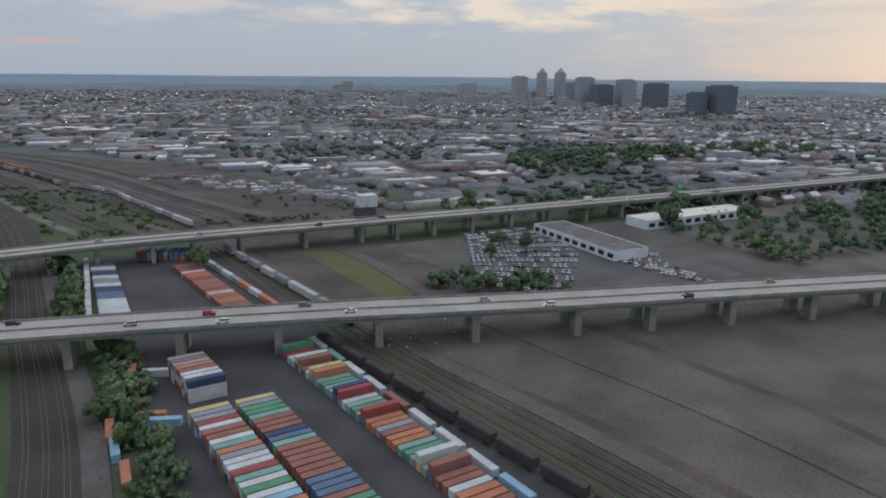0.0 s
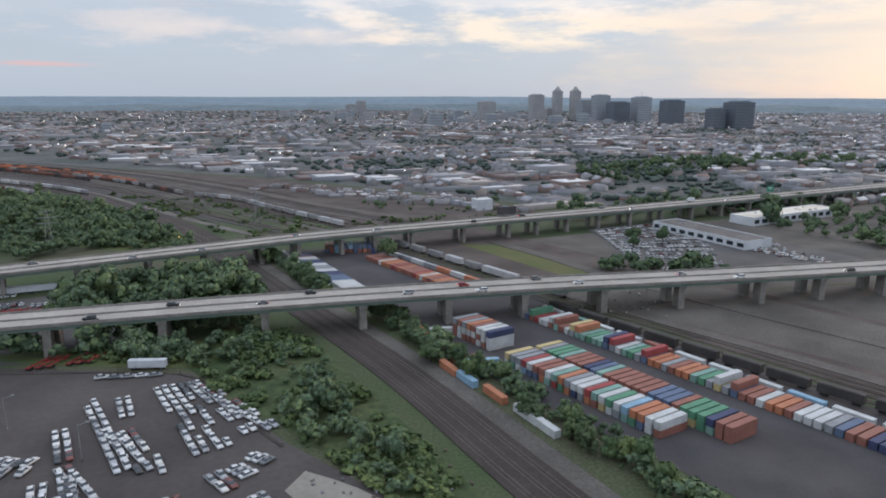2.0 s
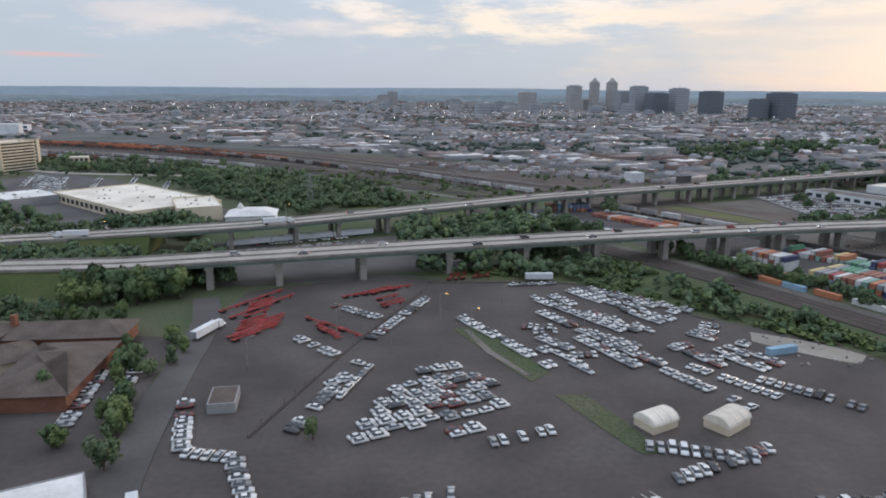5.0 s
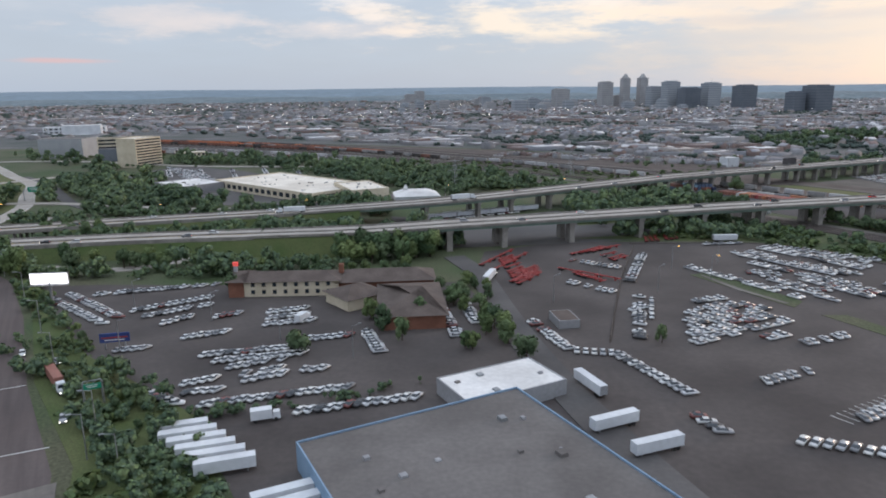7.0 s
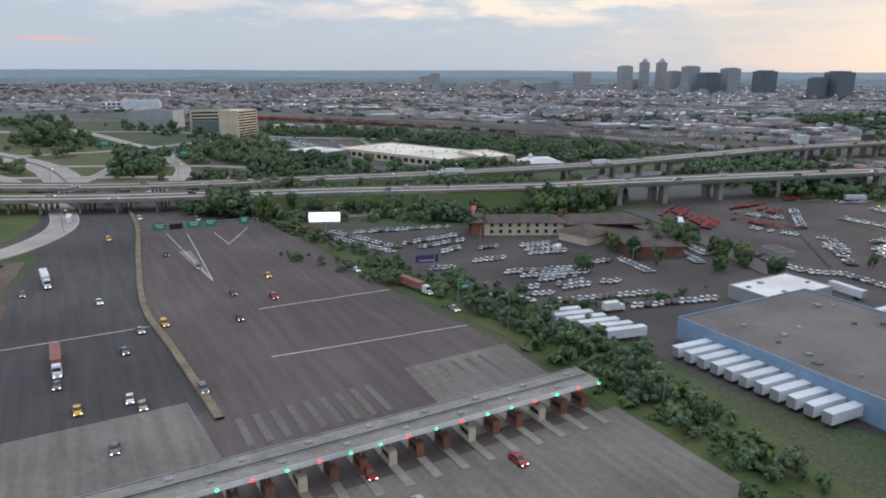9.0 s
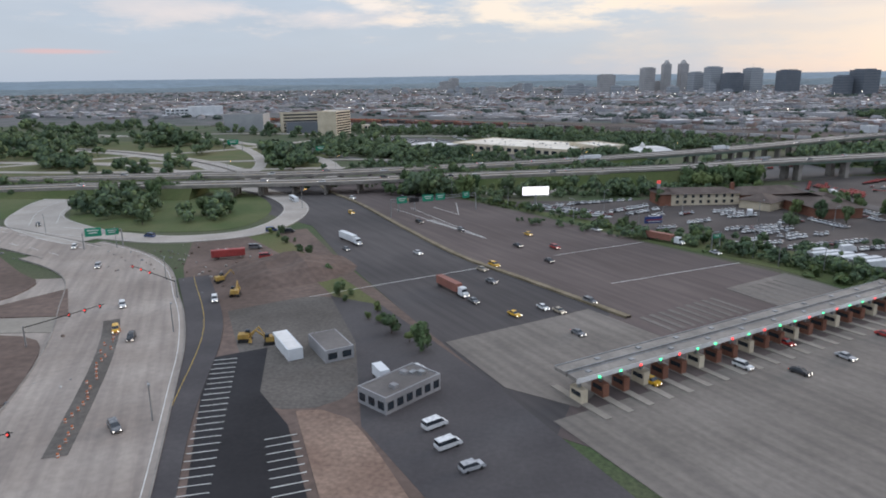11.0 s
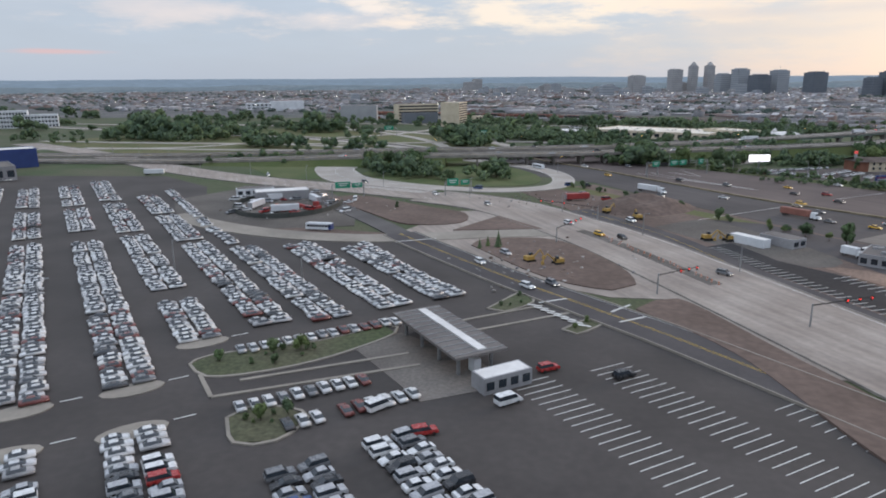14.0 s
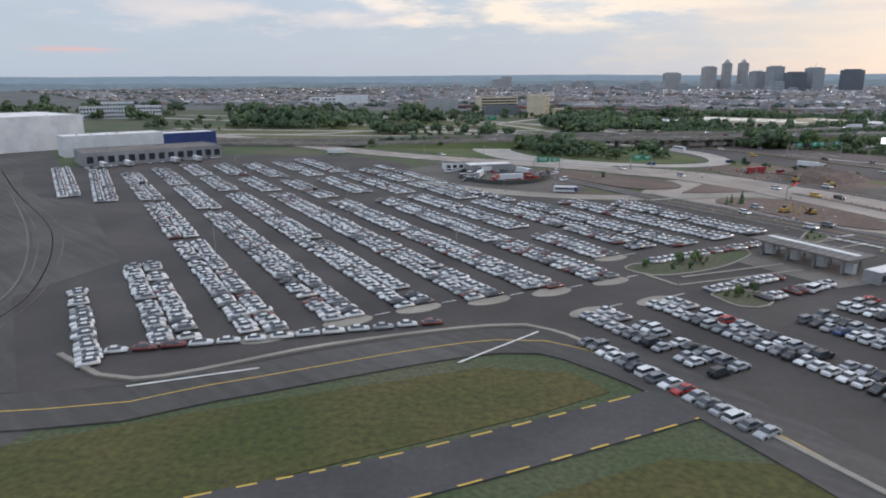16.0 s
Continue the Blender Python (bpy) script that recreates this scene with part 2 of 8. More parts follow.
GREYWALL = surf("grey_wall", (0.22, 0.22, 0.23), (0.30, 0.30, 0.31), 0.1, 1.5, 0.8, spread=0.1)
PALEWALL = surf("pale_grey_cladding", (0.30, 0.31, 0.325), (0.37, 0.38, 0.395), 0.1, 1.5, 0.7, spread=0.08)
WHITEWALL = surf("white_metal_wall", (0.52, 0.54, 0.57), (0.64, 0.66, 0.68), 0.15, 1.0, 0.6, spread=0.06)
BLUEWALL = surf("pale_blue_wall", (0.165, 0.255, 0.360), (0.215, 0.310, 0.420), 0.15, 1.5, 0.7, spread=0.08)
NAVY = surf("navy_panel", (0.025, 0.045, 0.150), (0.035, 0.060, 0.190), 0.2, 2.0, 0.5, spread=0.1)
GLASS = surf("dark_window_glass", (0.018, 0.024, 0.032), (0.030, 0.038, 0.048), 0.4, 1.0, 0.10, spread=0.05, spec=0.6)
RUBBER = surf("tyre_rubber", (0.018, 0.018, 0.019), (0.028, 0.028, 0.028), 0.5, 5.0, 0.9)
STEEL = surf("galvanised_steel", (0.25, 0.26, 0.27), (0.34, 0.35, 0.36), 0.5, 3.0, 0.5, metal=0.7)
SIGN = surf("green_sign_face", (0.012, 0.210, 0.120), (0.016, 0.250, 0.150), 0.4, 2.0, 0.5, spread=0.05)
BARK = surf("tree_bark", (0.055, 0.042, 0.032), (0.085, 0.066, 0.050), 1.0, 8.0, 0.95, 0.05)
RED = surf("red_paint", (0.27, 0.042, 0.040), (0.34, 0.055, 0.050), 0.4, 2.0, 0.5, spread=0.15)
ORANGE = surf("orange_paint", (0.38, 0.115, 0.05), (0.46, 0.15, 0.065), 0.4, 2.0, 0.6, spread=0.15)
MACHINE = surf("machine_yellow", (0.32, 0.20, 0.05), (0.40, 0.26, 0.07), 0.4, 2.0, 0.5, spread=0.15)
LEAF = surf("leaf_green", (0.060, 0.094, 0.048), (0.104, 0.142, 0.068), 0.12, 1.5, 0.8, spread=0.35,
            palette=[(1, 1, 1), (0.78, 0.84, 0.8), (1.25, 1.2, 0.9), (0.9, 1.0, 0.9), (1.1, 1.1, 1.0)])
LEAFW = surf("woodland_leaf", (0.072, 0.110, 0.072), (0.122, 0.164, 0.098), 0.02, 1.2, 0.85, spread=0.4,
             palette=[(1, 1, 1), (0.8, 0.86, 0.84), (1.2, 1.2, 0.95), (0.9, 0.98, 0.9), (1.35, 1.32, 0.95)], pick="island")
LEAFM = surf("meadow_leaf", (0.062, 0.096, 0.042), (0.108, 0.140, 0.060), 0.03, 1.0, 0.85, spread=0.35,
             palette=[(1, 1, 1), (0.8, 0.88, 0.85), (1.2, 1.15, 0.9), (0.9, 1.0, 0.9)], pick="island")
# Haze is mixed into this leaf colour, so it is bluer than nearer trees.
LEAFC = surf("hazed_town_leaf", (0.044, 0.066, 0.058), (0.074, 0.098, 0.084), 0.03, 0.5, 0.9, spread=0.3)
# The blue-grey of the distant air is painted into the ridge's colour.
RIDGE = surf("hazed_wooded_ridge", (0.172, 0.226, 0.270), (0.190, 0.244, 0.286), 0.004, 0.02, 1.0, spread=0.12)
# Foothills hold the same haze as colour, a step darker.
FOOTHILL = surf("hazed_wooded_foothill", (0.118, 0.156, 0.176), (0.160, 0.196, 0.214), 0.006, 0.05, 1.0, spread=0.25)
# House and roof tints lean blue in place of haze over the town.
HWALL = surf("house_walls", (0.90, 0.90, 0.93), (1, 1, 1), 0.02, 0.6, 0.85, spread=0.1, pick="island",
             palette=[(0.27, 0.27, 0.275), (0.20, 0.20, 0.205), (0.20, 0.145, 0.13), (0.32, 0.31, 0.31), (0.18, 0.175, 0.175), (0.17, 0.125, 0.115),
                      (0.24, 0.245, 0.26), (0.28, 0.25, 0.225)])
HROOF = surf("house_roofs", (0.92, 0.92, 0.95), (1, 1, 1), 0.02, 0.6, 0.9, spread=0.12, pick="island",
             palette=[(0.19, 0.19, 0.205), (0.25, 0.245, 0.255), (0.32, 0.32, 0.335), (0.165, 0.165, 0.175), (0.24, 0.175, 0.16), (0.50, 0.49, 0.49),
                      (0.29, 0.265, 0.255), (0.60, 0.59, 0.59), (0.15, 0.15, 0.165), (0.25, 0.235, 0.235)])
BLOCKROOF = surf("flat_town_roofs", (0.92, 0.92, 0.95), (1, 1, 1), 0.03, 0.6, 0.9, spread=0.12, pick="island",
                 palette=[(0.58, 0.58, 0.59), (0.36, 0.355, 0.365), (0.20, 0.205, 0.225), (0.70, 0.70, 0.70), (0.28, 0.27, 0.275), (0.48, 0.47, 0.475), (0.26, 0.21, 0.195), (0.17, 0.17, 0.185), (0.64, 0.63, 0.62), (0.42, 0.385, 0.365)])
# Tower colours are paled and blued, with little contrast, to stand in for haze.
BANDS = [surf("hazed_stone_window_band", (0.27, 0.275, 0.29), (0.31, 0.315, 0.33), 0.05, 0.5, 0.4, spread=0.06),
         surf("hazed_dark_window_band", (0.112, 0.130, 0.156), (0.130, 0.146, 0.172), 0.05, 0.5, 0.3, spread=0.06),
         surf("hazed_grey_window_band", (0.225, 0.245, 0.275), (0.255, 0.275, 0.305), 0.05, 0.5, 0.4, spread=0.06)]
TOWERS = [surf("hazed_tower_stone", (0.34, 0.335, 0.335), (0.39, 0.385, 0.385), 0.05, 0.5, 0.8, spread=0.06),
          surf("hazed_tower_dark_glass", (0.130, 0.148, 0.175), (0.150, 0.168, 0.195), 0.05, 0.5, 0.35, spread=0.06),
          surf("hazed_tower_grey", (0.31, 0.335, 0.365), (0.35, 0.375, 0.40), 0.05, 0.5, 0.6, spread=0.06)]
CARPAINT = {n: surf("car_paint_" + n, c, c, 1.0, 2.0, 0.28, spread=0.08, spec=0.5) for n, c in (
    ("white", (0.60, 0.61, 0.62)), ("silver", (0.34, 0.35, 0.37)), ("grey", (0.14, 0.145, 0.155)), ("black", (0.025, 0.026, 0.03)),
    ("blue", (0.035, 0.065, 0.16)), ("red", (0.32, 0.030, 0.028)), ("beige", (0.34, 0.29, 0.22)), ("yellow", (0.62, 0.36, 0.03)))}
CARMIX = surf("car_paint_mixed", (0.95, 0.95, 0.95), (1, 1, 1), 1.0, 2.0, 0.3, spread=0.06, spec=0.5, pick="island",
              palette=[(0.62, 0.63, 0.64), (0.36, 0.37, 0.39), (0.18, 0.185, 0.195), (0.60, 0.60, 0.61), (0.05, 0.05, 0.054), (0.48, 0.49, 0.50), (0.60, 0.60, 0.60), (0.58, 0.58, 0.58),
                       (0.62, 0.61, 0.59), (0.64, 0.64, 0.64), (0.16, 0.05, 0.045), (0.30, 0.30, 0.31), (0.66, 0.66, 0.66), (0.50, 0.51, 0.53), (0.46, 0.46, 0.47), (0.61, 0.62, 0.63)])
# Container paints, greyed a little as haze would wash them out.
BOXES = {n: surf("container_paint_" + n, c, tuple(v * 1.25 for v in c), 0.3, 2.5, 0.65, spread=0.15) for n, c in (
    ("brick_red", (0.225, 0.098, 0.076)), ("orange", (0.36, 0.145, 0.080)), ("blue", (0.090, 0.122, 0.190)), ("navy", (0.042, 0.052, 0.105)),
    ("green", (0.080, 0.205, 0.130)), ("teal", (0.165, 0.275, 0.240)), ("white", (0.42, 0.43, 0.43)), ("yellow", (0.41, 0.33, 0.17)),
    ("grey", (0.21, 0.22, 0.235)), ("maroon", (0.25, 0.055, 0.055)), ("light_blue", (0.20, 0.32, 0.42)))}
LAMP_W, LAMP_R, LAMP_G, LAMP_Y = glow("white_light", (1, 0.93, 0.78), 4), glow("red_light", (1, 0.05, 0.04), 3), \
    glow("green_light", (0.05, 1, 0.35), 2.5), glow("amber_light", (1, 0.55, 0.10), 4)
SCREEN = glow("lit_screen", (1, 0.97, 0.95), 1.6)



# ---- mesh helpers ----
class Shape:
    def __init__(self):
        self.v, self.f, self.m = [], [], []

    def add(self, verts, faces, mi=0):
        k = len(self.v)
        self.v += [tuple(p) for p in verts]
        self.f += [tuple(k + i for i in f) for f in faces]
        self.m += [mi] * len(faces)
        return self

    def box(self, c, s, rz=0.0, mi=0, top=1.0):
        """A box by its base centre, size, turn in degrees and the share of the base that its top keeps."""
        ca, sa = math.cos(radians(rz)), math.sin(radians(rz))
        vs = []
        for dz, k in ((0, 1.0), (s[2], top)):
            for sx, sy in ((-1, -1), (1, -1), (1, 1), (-1, 1)):
                x, y = sx * s[0] / 2 * k, sy * s[1] / 2 * k
                vs.append((c[0] + x * ca - y * sa, c[1] + x * sa + y * ca, c[2] + dz))
        return self.add(vs, [(3, 2, 1, 0), (4, 5, 6, 7), (0, 1, 5, 4), (1, 2, 6, 5), (2, 3, 7, 6), (3, 0, 4, 7)], mi)

    def prism(self, pts, z0, z1, mi=0, side=None):
        area = sum(a[0] * b[1] - b[0] * a[1] for a, b in zip(pts, pts[1:] + pts[:1]))
        pts = pts if area > 0 else pts[::-1]
        n = len(pts)
        k = len(self.v)
        self.v += [(p[0], p[1], z0) for p in pts] + [(p[0], p[1], z1) for p in pts]
        self.f += [tuple(k + n + i for i in range(n))] + [(k + i, k + (i + 1) % n, k + n + (i + 1) % n, k + n + i) for i in range(n)]
        self.m += [mi] + [mi if side is None else side] * n
        return self

    def tube(self, a, b, r0, r1=None, n=8, mi=0):
        a, b = Vector(a), Vector(b)
        q = (b - a).to_track_quat("Z", "Y")
        r1 = r0 if r1 is None else r1
        vs = [p + q @ Vector((r * math.cos(2 * math.pi * i / n), r * math.sin(2 * math.pi * i / n), 0)) for p, r in ((a, r0), (b, r1)) for i in range(n)]
        fs = [(i, (i + 1) % n, n + (i + 1) % n, n + i) for i in range(n)] + [tuple(range(n - 1, -1, -1)), tuple(range(n, 2 * n))]
        return self.add(vs, fs, mi)

    def mesh(self, name, *mats):
        me = bpy.data.meshes.new(name)
        me.from_pydata(self.v, [], self.f)
        for m in mats:
            me.materials.append(m)
        if len(mats) > 1:
            me.polygons.foreach_set("material_index", self.m)
        me.update()
        return me


def part(name, shape, mats, parent=None, label=""):
    mats = mats if isinstance(mats, (tuple, list)) else (mats,)
    ob = new(name, shape.mesh(name, *mats) if isinstance(shape, Shape) else shape)
    if parent is not None:
        ob.parent = parent
    return tagged(ob, label)


def thing(name, label, category, group="", kind="", at=None):
    ob = new(name)
    ob.empty_display_size = 0.5
    if at is not None:
        ob.matrix_basis = at
    return tagged(ob, label, category, group, kind)


def curve(pts, step=6.0):
    """A smooth line through the points, as a list of Vectors about a step apart."""
    pts = [Vector((*p, 0)) if len(p) == 2 else Vector(p) for p in pts]
    ext = [2 * pts[0] - pts[1]] + pts + [2 * pts[-1] - pts[-2]]
    res = []
    for a, b, c, d in zip(ext, ext[1:], ext[2:], ext[3:]):
        n = max(1, int((c - b).length / step))
        for i in range(n):
            t = i / n
            res.append(0.5 * (2 * b + (c - a) * t + (2 * a - 5 * b + 4 * c - d) * t * t + (3 * b - a - 3 * c + d) * t ** 3))
    return res + [pts[-1]]


def sides(line, off):
    res = []
    for i, p in enumerate(line):
        d = line[min(i + 1, len(line) - 1)] - line[max(i - 1, 0)]
        n = Vector((-d.y, d.x, 0)).normalized()
        res.append(p + n * off)
    return res


def ribbon(shape, line, lo, hi, z=0.0, thick=0.15, mi=0):
    """A strip along the line between two offsets to its left, z above it, with thickness below."""
    a, b = sides(line, lo), sides(line, hi)
    k, n = len(shape.v), len(line)
    for p, q in zip(a, b):
        shape.v += [(p.x, p.y, p.z + z), (q.x, q.y, q.z + z), (p.x, p.y, p.z + z - thick), (q.x, q.y, q.z + z - thick)]
    for i in range(n - 1):
        j, l = k + 4 * i, k + 4 * i + 4
        shape.f += [(j, l, l + 1, j + 1), (j + 1, l + 1, l + 3, j + 3), (j, j + 2, l + 2, l), (j + 2, j + 3, l + 3, l + 2)]
        shape.m += [mi] * 4
    return shape


def inside(p, poly):
    hit = False
    for a, b in zip(poly, poly[1:] + poly[:1]):
        if (a[1] > p[1]) != (b[1] > p[1]) and p[0] < (b[0] - a[0]) * (p[1] - a[1]) / (b[1] - a[1]) + a[0]:
            hit = not hit
    return hit


SHEETS = []


def sheet(name, pts, z, mat, label, category, smooth=False):
    SHEETS.append(name)
    z = 0.5 * z + 0.0013 * len(SHEETS)
    if smooth:
        line = curve(list(pts) + [pts[0]], 4.0)[:-1]
        pts = [(p.x, p.y) for p in line]
    return tagged(part(name, Shape().prism(list(pts), -0.3, z), mat), label, category, kind="structure")


def stuff(name, verts, faces, mats, label, category, index=None, parent=None):
    """Many small like pieces in one mesh, from arrays."""
    me = bpy.data.meshes.new(name)
    verts, faces = np.asarray(verts, np.float32).reshape(-1, 3), np.asarray(faces, np.int32)
    me.vertices.add(len(verts))
    me.vertices.foreach_set("co", verts.ravel())
    n, w = faces.shape
    me.loops.add(n * w)
    me.loops.foreach_set("vertex_index", faces.ravel())
    me.polygons.add(n)
    me.polygons.foreach_set("loop_start", np.arange(0, n * w, w, dtype=np.int32))
    me.polygons.foreach_set("loop_total", np.full(n, w, np.int32))
    for m in mats:
        me.materials.append(m)
    if index is not None:
        me.polygons.foreach_set("material_index", np.asarray(index, np.int32))
    me.update(calc_edges=True)
    me.validate()
    return tagged(new(name, me), label, category, kind="stuff")


def scatter(verts, faces, mats4, index=None):
    """Repeats arrays of vertices and faces at many places (x, y, z, turn, scale x, scale y, scale z)."""
    v, f = np.asarray(verts, np.float64), np.asarray(faces, np.int64)
    p = np.asarray(mats4, np.float64)
    c, s = np.cos(p[:, 3])[:, None], np.sin(p[:, 3])[:, None]
    x, y, z = v[:, 0] * p[:, 4, None], v[:, 1] * p[:, 5, None], v[:, 2] * p[:, 6, None]
    allv = np.stack([x * c - y * s + p[:, 0, None], x * s + y * c + p[:, 1, None], z + p[:, 2, None]], -1).reshape(-1, 3)
    allf = (f[None] + (np.arange(len(p)) * len(v))[:, None, None]).reshape(-1, f.shape[1])
    return allv, allf, None if index is None else np.tile(index, len(p))


LOTGREY = surf("patched_lot_asphalt", (0.050, 0.045, 0.043), (0.074, 0.066, 0.063), 0.05, 0.8, 0.9, 0.01, spread=0.14)
LOTWARM = surf("stained_lot_asphalt", (0.056, 0.048, 0.046), (0.090, 0.078, 0.074), 0.045, 0.8, 0.9, 0.01, spread=0.16)
# ---- ground, ridge, fields and lots ----
g = Shape()
N = 26
xs = [-7000 + 14000 * i / N for i in range(N + 1)]
for j in range(N + 1):
    for x in xs:
        g.v.append((x, -3000 + 10000 * j / N, 0.0))
for j in range(N):
    for i in range(N):
        k = j * (N + 1) + i
        g.f.append((k, k + 1, k + N + 2, k + N + 1))
        g.m.append(0)
tagged(part("ground", g, SCRUB), "green and brown scrubby open ground", "ground", kind="structure")
sheet("town_ground", [(-5200, 4900), (-2300, 900), (-1300, 560), (-640, 520), (-520, 600), (-330, 545), (-205, 490), (-90, 412), (0, 350),
                      (100, 372), (320, 470), (900, 560), (5200, 1500), (5200, 4900)], 0.03, TOWN, "grey-green ground of the crowded town", "ground")

ridge = Shape()
cols, rows = 150, 6
for j in range(rows):
    for i in range(cols + 1):
        a = radians(-62 + 124 * i / cols)
        d = 3900 + 160 * j
        crest = 62 + 7 * noise.noise((a * 5, 1.3, 0)) + 3 * noise.noise((a * 21, 4.1, 0)) - 9 * max(0, a)
        z = crest * math.sin(min(1, j / 4) * math.pi / 2) if j < 5 else crest
        ridge.v.append((-250 + d * math.sin(a), d * math.cos(a), z - 0.5 + 1.2 * noise.noise((a * 140, j * 0.7, 2))))
for j in range(rows - 1):
    for i in range(cols):
        k = j * (cols + 1) + i
        ridge.f.append((k, k + 1, k + cols + 2, k + cols + 1))
        ridge.m.append(0)
tagged(part("ridge", ridge, RIDGE), "long low wooded ridge on the horizon, tinted blue-grey with haze", "ridge", kind="structure")

foot = Shape()
for j in range(4):
    for i in range(301):
        a = radians(-60 + 120 * i / 300)
        d = 3050 + 110 * j
        crest = 25 + 8 * noise.noise((a * 9, 7.3, 0)) + 4 * noise.noise((a * 47, 2.1, 0)) + 2.0 * noise.noise((a * 220, 5.0, 0))
        foot.v.append((-250 + d * math.sin(a), d * math.cos(a), (-1.0, 0.55, 0.9, 1.0)[j] * max(crest, 3) if j else -1.0))
for j in range(3):
    for i in range(300):
        k = j * 301 + i
        foot.f.append((k, k + 1, k + 302, k + 301))
        foot.m.append(0)
tagged(part("foothills", foot, FOOTHILL), "low dark wooded foothills below the ridge, tinted with haze", "ridge", kind="structure")

YARD = [(-138, 238), (-92, 243), (-33, 166), (22, 96), (48, 62), (78, 22), (14, 22), (-22, 66), (-50, 100), (-84, 150), (-100, 172)]
LOT_A = [(-222, 95), (-193, 111), (-126, 109), (-96, 78), (-74, 60), (-56, 38), (-72, -20), (-130, -50), (-196, -62), (-206, -20), (-216, 20), (-226, 60)]
LOT_B = [(-352, 52), (-330, 54), (-297, 54), (-284, 60), (-228, 58), (-219, 20), (-212, -2), (-204, -22), (-192, -60), (-215, -90), (-248, -62), (-272, -24), (-306, 2)]
PLAZA = [(-408, 110), (-390, 110), (-388, 80), (-360, 56), (-336, 26), (-309, -13), (-286, -42), (-262, -88), (-240, -130), (-300, -150), (-346, -120),
         (-371, -72), (-392, -30), (-409, 10), (-440, 40), (-458, 78), (-455, 110)]
LOT_P = [(-700, -20), (-655, 32), (-590, 30), (-560, 0), (-545, -40), (-520, -82), (-478, -88), (-458, -110), (-444, -136), (-430, -156), (-398, -196), (-380, -240),
         (-470, -262), (-508, -206), (-524, -200), (-566, -221), (-579, -225), (-606, -186), (-598, -168), (-648, -104), (-668, -96), (-716, -24)]
sheet("container_yard", YARD, 0.06, DARK, "dark asphalt container yard", "yard")
sheet("car_lot", LOT_A, 0.06, LOTWARM, "worn grey asphalt storage lot", "parking lot")
sheet("inn_lot", LOT_B, 0.06, LOTWARM, "worn grey asphalt lot round the inn", "parking lot")
sheet("toll_plaza", PLAZA, 0.06, PLAZAGREY, "wide dark asphalt toll plaza", "road")
sheet("plaza_west", [(-455, 110), (-428, 100), (-418, 78), (-400, 48), (-380, 8), (-361, -28), (-345, -50), (-330, -72), (-346, -120), (-371, -72), (-392, -30), (-409, 10), (-440, 40), (-458, 78)], 0.075,
      PLAZADARK, "dark asphalt half of the toll plaza", "road")
sheet("airport_lot", LOT_P, 0.06, LOTGREY, "huge dark asphalt airport parking lot", "parking lot")
sheet("rail_yard", [(-640, 620), (-508, 590), (-334, 540), (-205, 482), (-92, 404), (-20, 345), (-48, 300), (-100, 268), (-122, 286), (-215, 372),
                    (-300, 392), (-400, 420), (-560, 500)], 0.05, BALLAST, "wide brown gravel rail yard", "rail yard")
sheet("rail_corridor", [(-124, 292), (-98, 266), (-28, 172), (24, 104), (84, 24), (150, 24), (120, 90), (48, 168), (6, 214), (-38, 268), (-60, 300)], 0.03,
      BALLAST, "brown gravel rail corridor", "rail yard")
sheet("east_yard", [(-44, 258), (-20, 205), (20, 180), (120, 205), (300, 232), (360, 300), (340, 452), (131, 346), (40, 300)], 0.0, TAUPE, "worn taupe dirt ground between the viaducts", "ground")
sheet("gravel_patch", [(-30, 176), (30, 120), (78, 60), (110, 60), (70, 130), (20, 190), (-4, 214)], 0.05, TAUPE, "taupe gravel strip beside the tracks", "ground")
sheet("east_gravel", [(34, 182), (120, 204), (220, 226), (300, 200), (300, 60), (150, 24), (112, 62), (76, 126)], 0.03, TAUPE, "taupe gravel and dirt lot beside the tracks", "ground")
sheet("weed_patch", [(-64, 252), (-38, 246), (-16, 204), (-24, 197)], 0.07, DRY, "green weedy strip between tracks", "grass", True)
sheet("lot_island", [(-162.5, 66.6), (-157, 68.6), (-142, 41.4), (-146, 36.7)], 0.2, SCRUB, "narrow grassy ditch in the lot", "grass", True)
sheet("lot_island_south", [(-142.4, 31), (-136.5, 31), (-127, 10), (-131, 10)], 0.2, SCRUB, "narrow grassy ditch in the lot", "grass", True)
sheet("ditch_path", [(-159.8, 66), (-158.8, 66.5), (-153, 52), (-146, 40), (-147, 39.5), (-155, 52)], 0.3, PALEBED, "pale gravel strip in the ditch", "ground")
sheet("pale_heap", [(-90, 68), (-80, 63), (-70, 54), (-74, 49), (-84, 55), (-92, 62)], 0.2, CONC, "pale heap of crushed concrete", "ground", True)
sheet("east_lot", [(-2, 288), (34, 306), (74, 266), (98, 230), (60, 200), (30, 202), (4, 226)], 0.06, ASPHALT, "grey asphalt car park", "parking lot")
sheet("mall_lot", [(-462, 300), (-440, 366), (-385, 330), (-300, 250), (-250, 208), (-300, 184), (-352, 190)], 0.05, ASPHALT, "grey asphalt lot round the shopping centre", "parking lot")
sheet("under_lot", [(-262, 160), (-226, 152), (-188, 174), (-182, 152), (-160, 140), (-140, 120), (-200, 106), (-236, 100), (-250, 118)], 0.05, ASPHALT, "asphalt lot between the viaducts", "parking lot")
sheet("trackside_meadow", [(-128, 112), (-112, 146), (-84, 102), (-60, 62), (-30, 10), (-50, 10), (-70, 58), (-94, 80)], 0.04, MEADOW, "dull green overgrown strip", "grass")
sheet("overgrown_meadow", [(-184, 140), (-150, 150), (-118, 162), (-130, 200), (-160, 204), (-184, 186)], 0.045, GRASS, "lush overgrown green ground between viaducts", "grass")
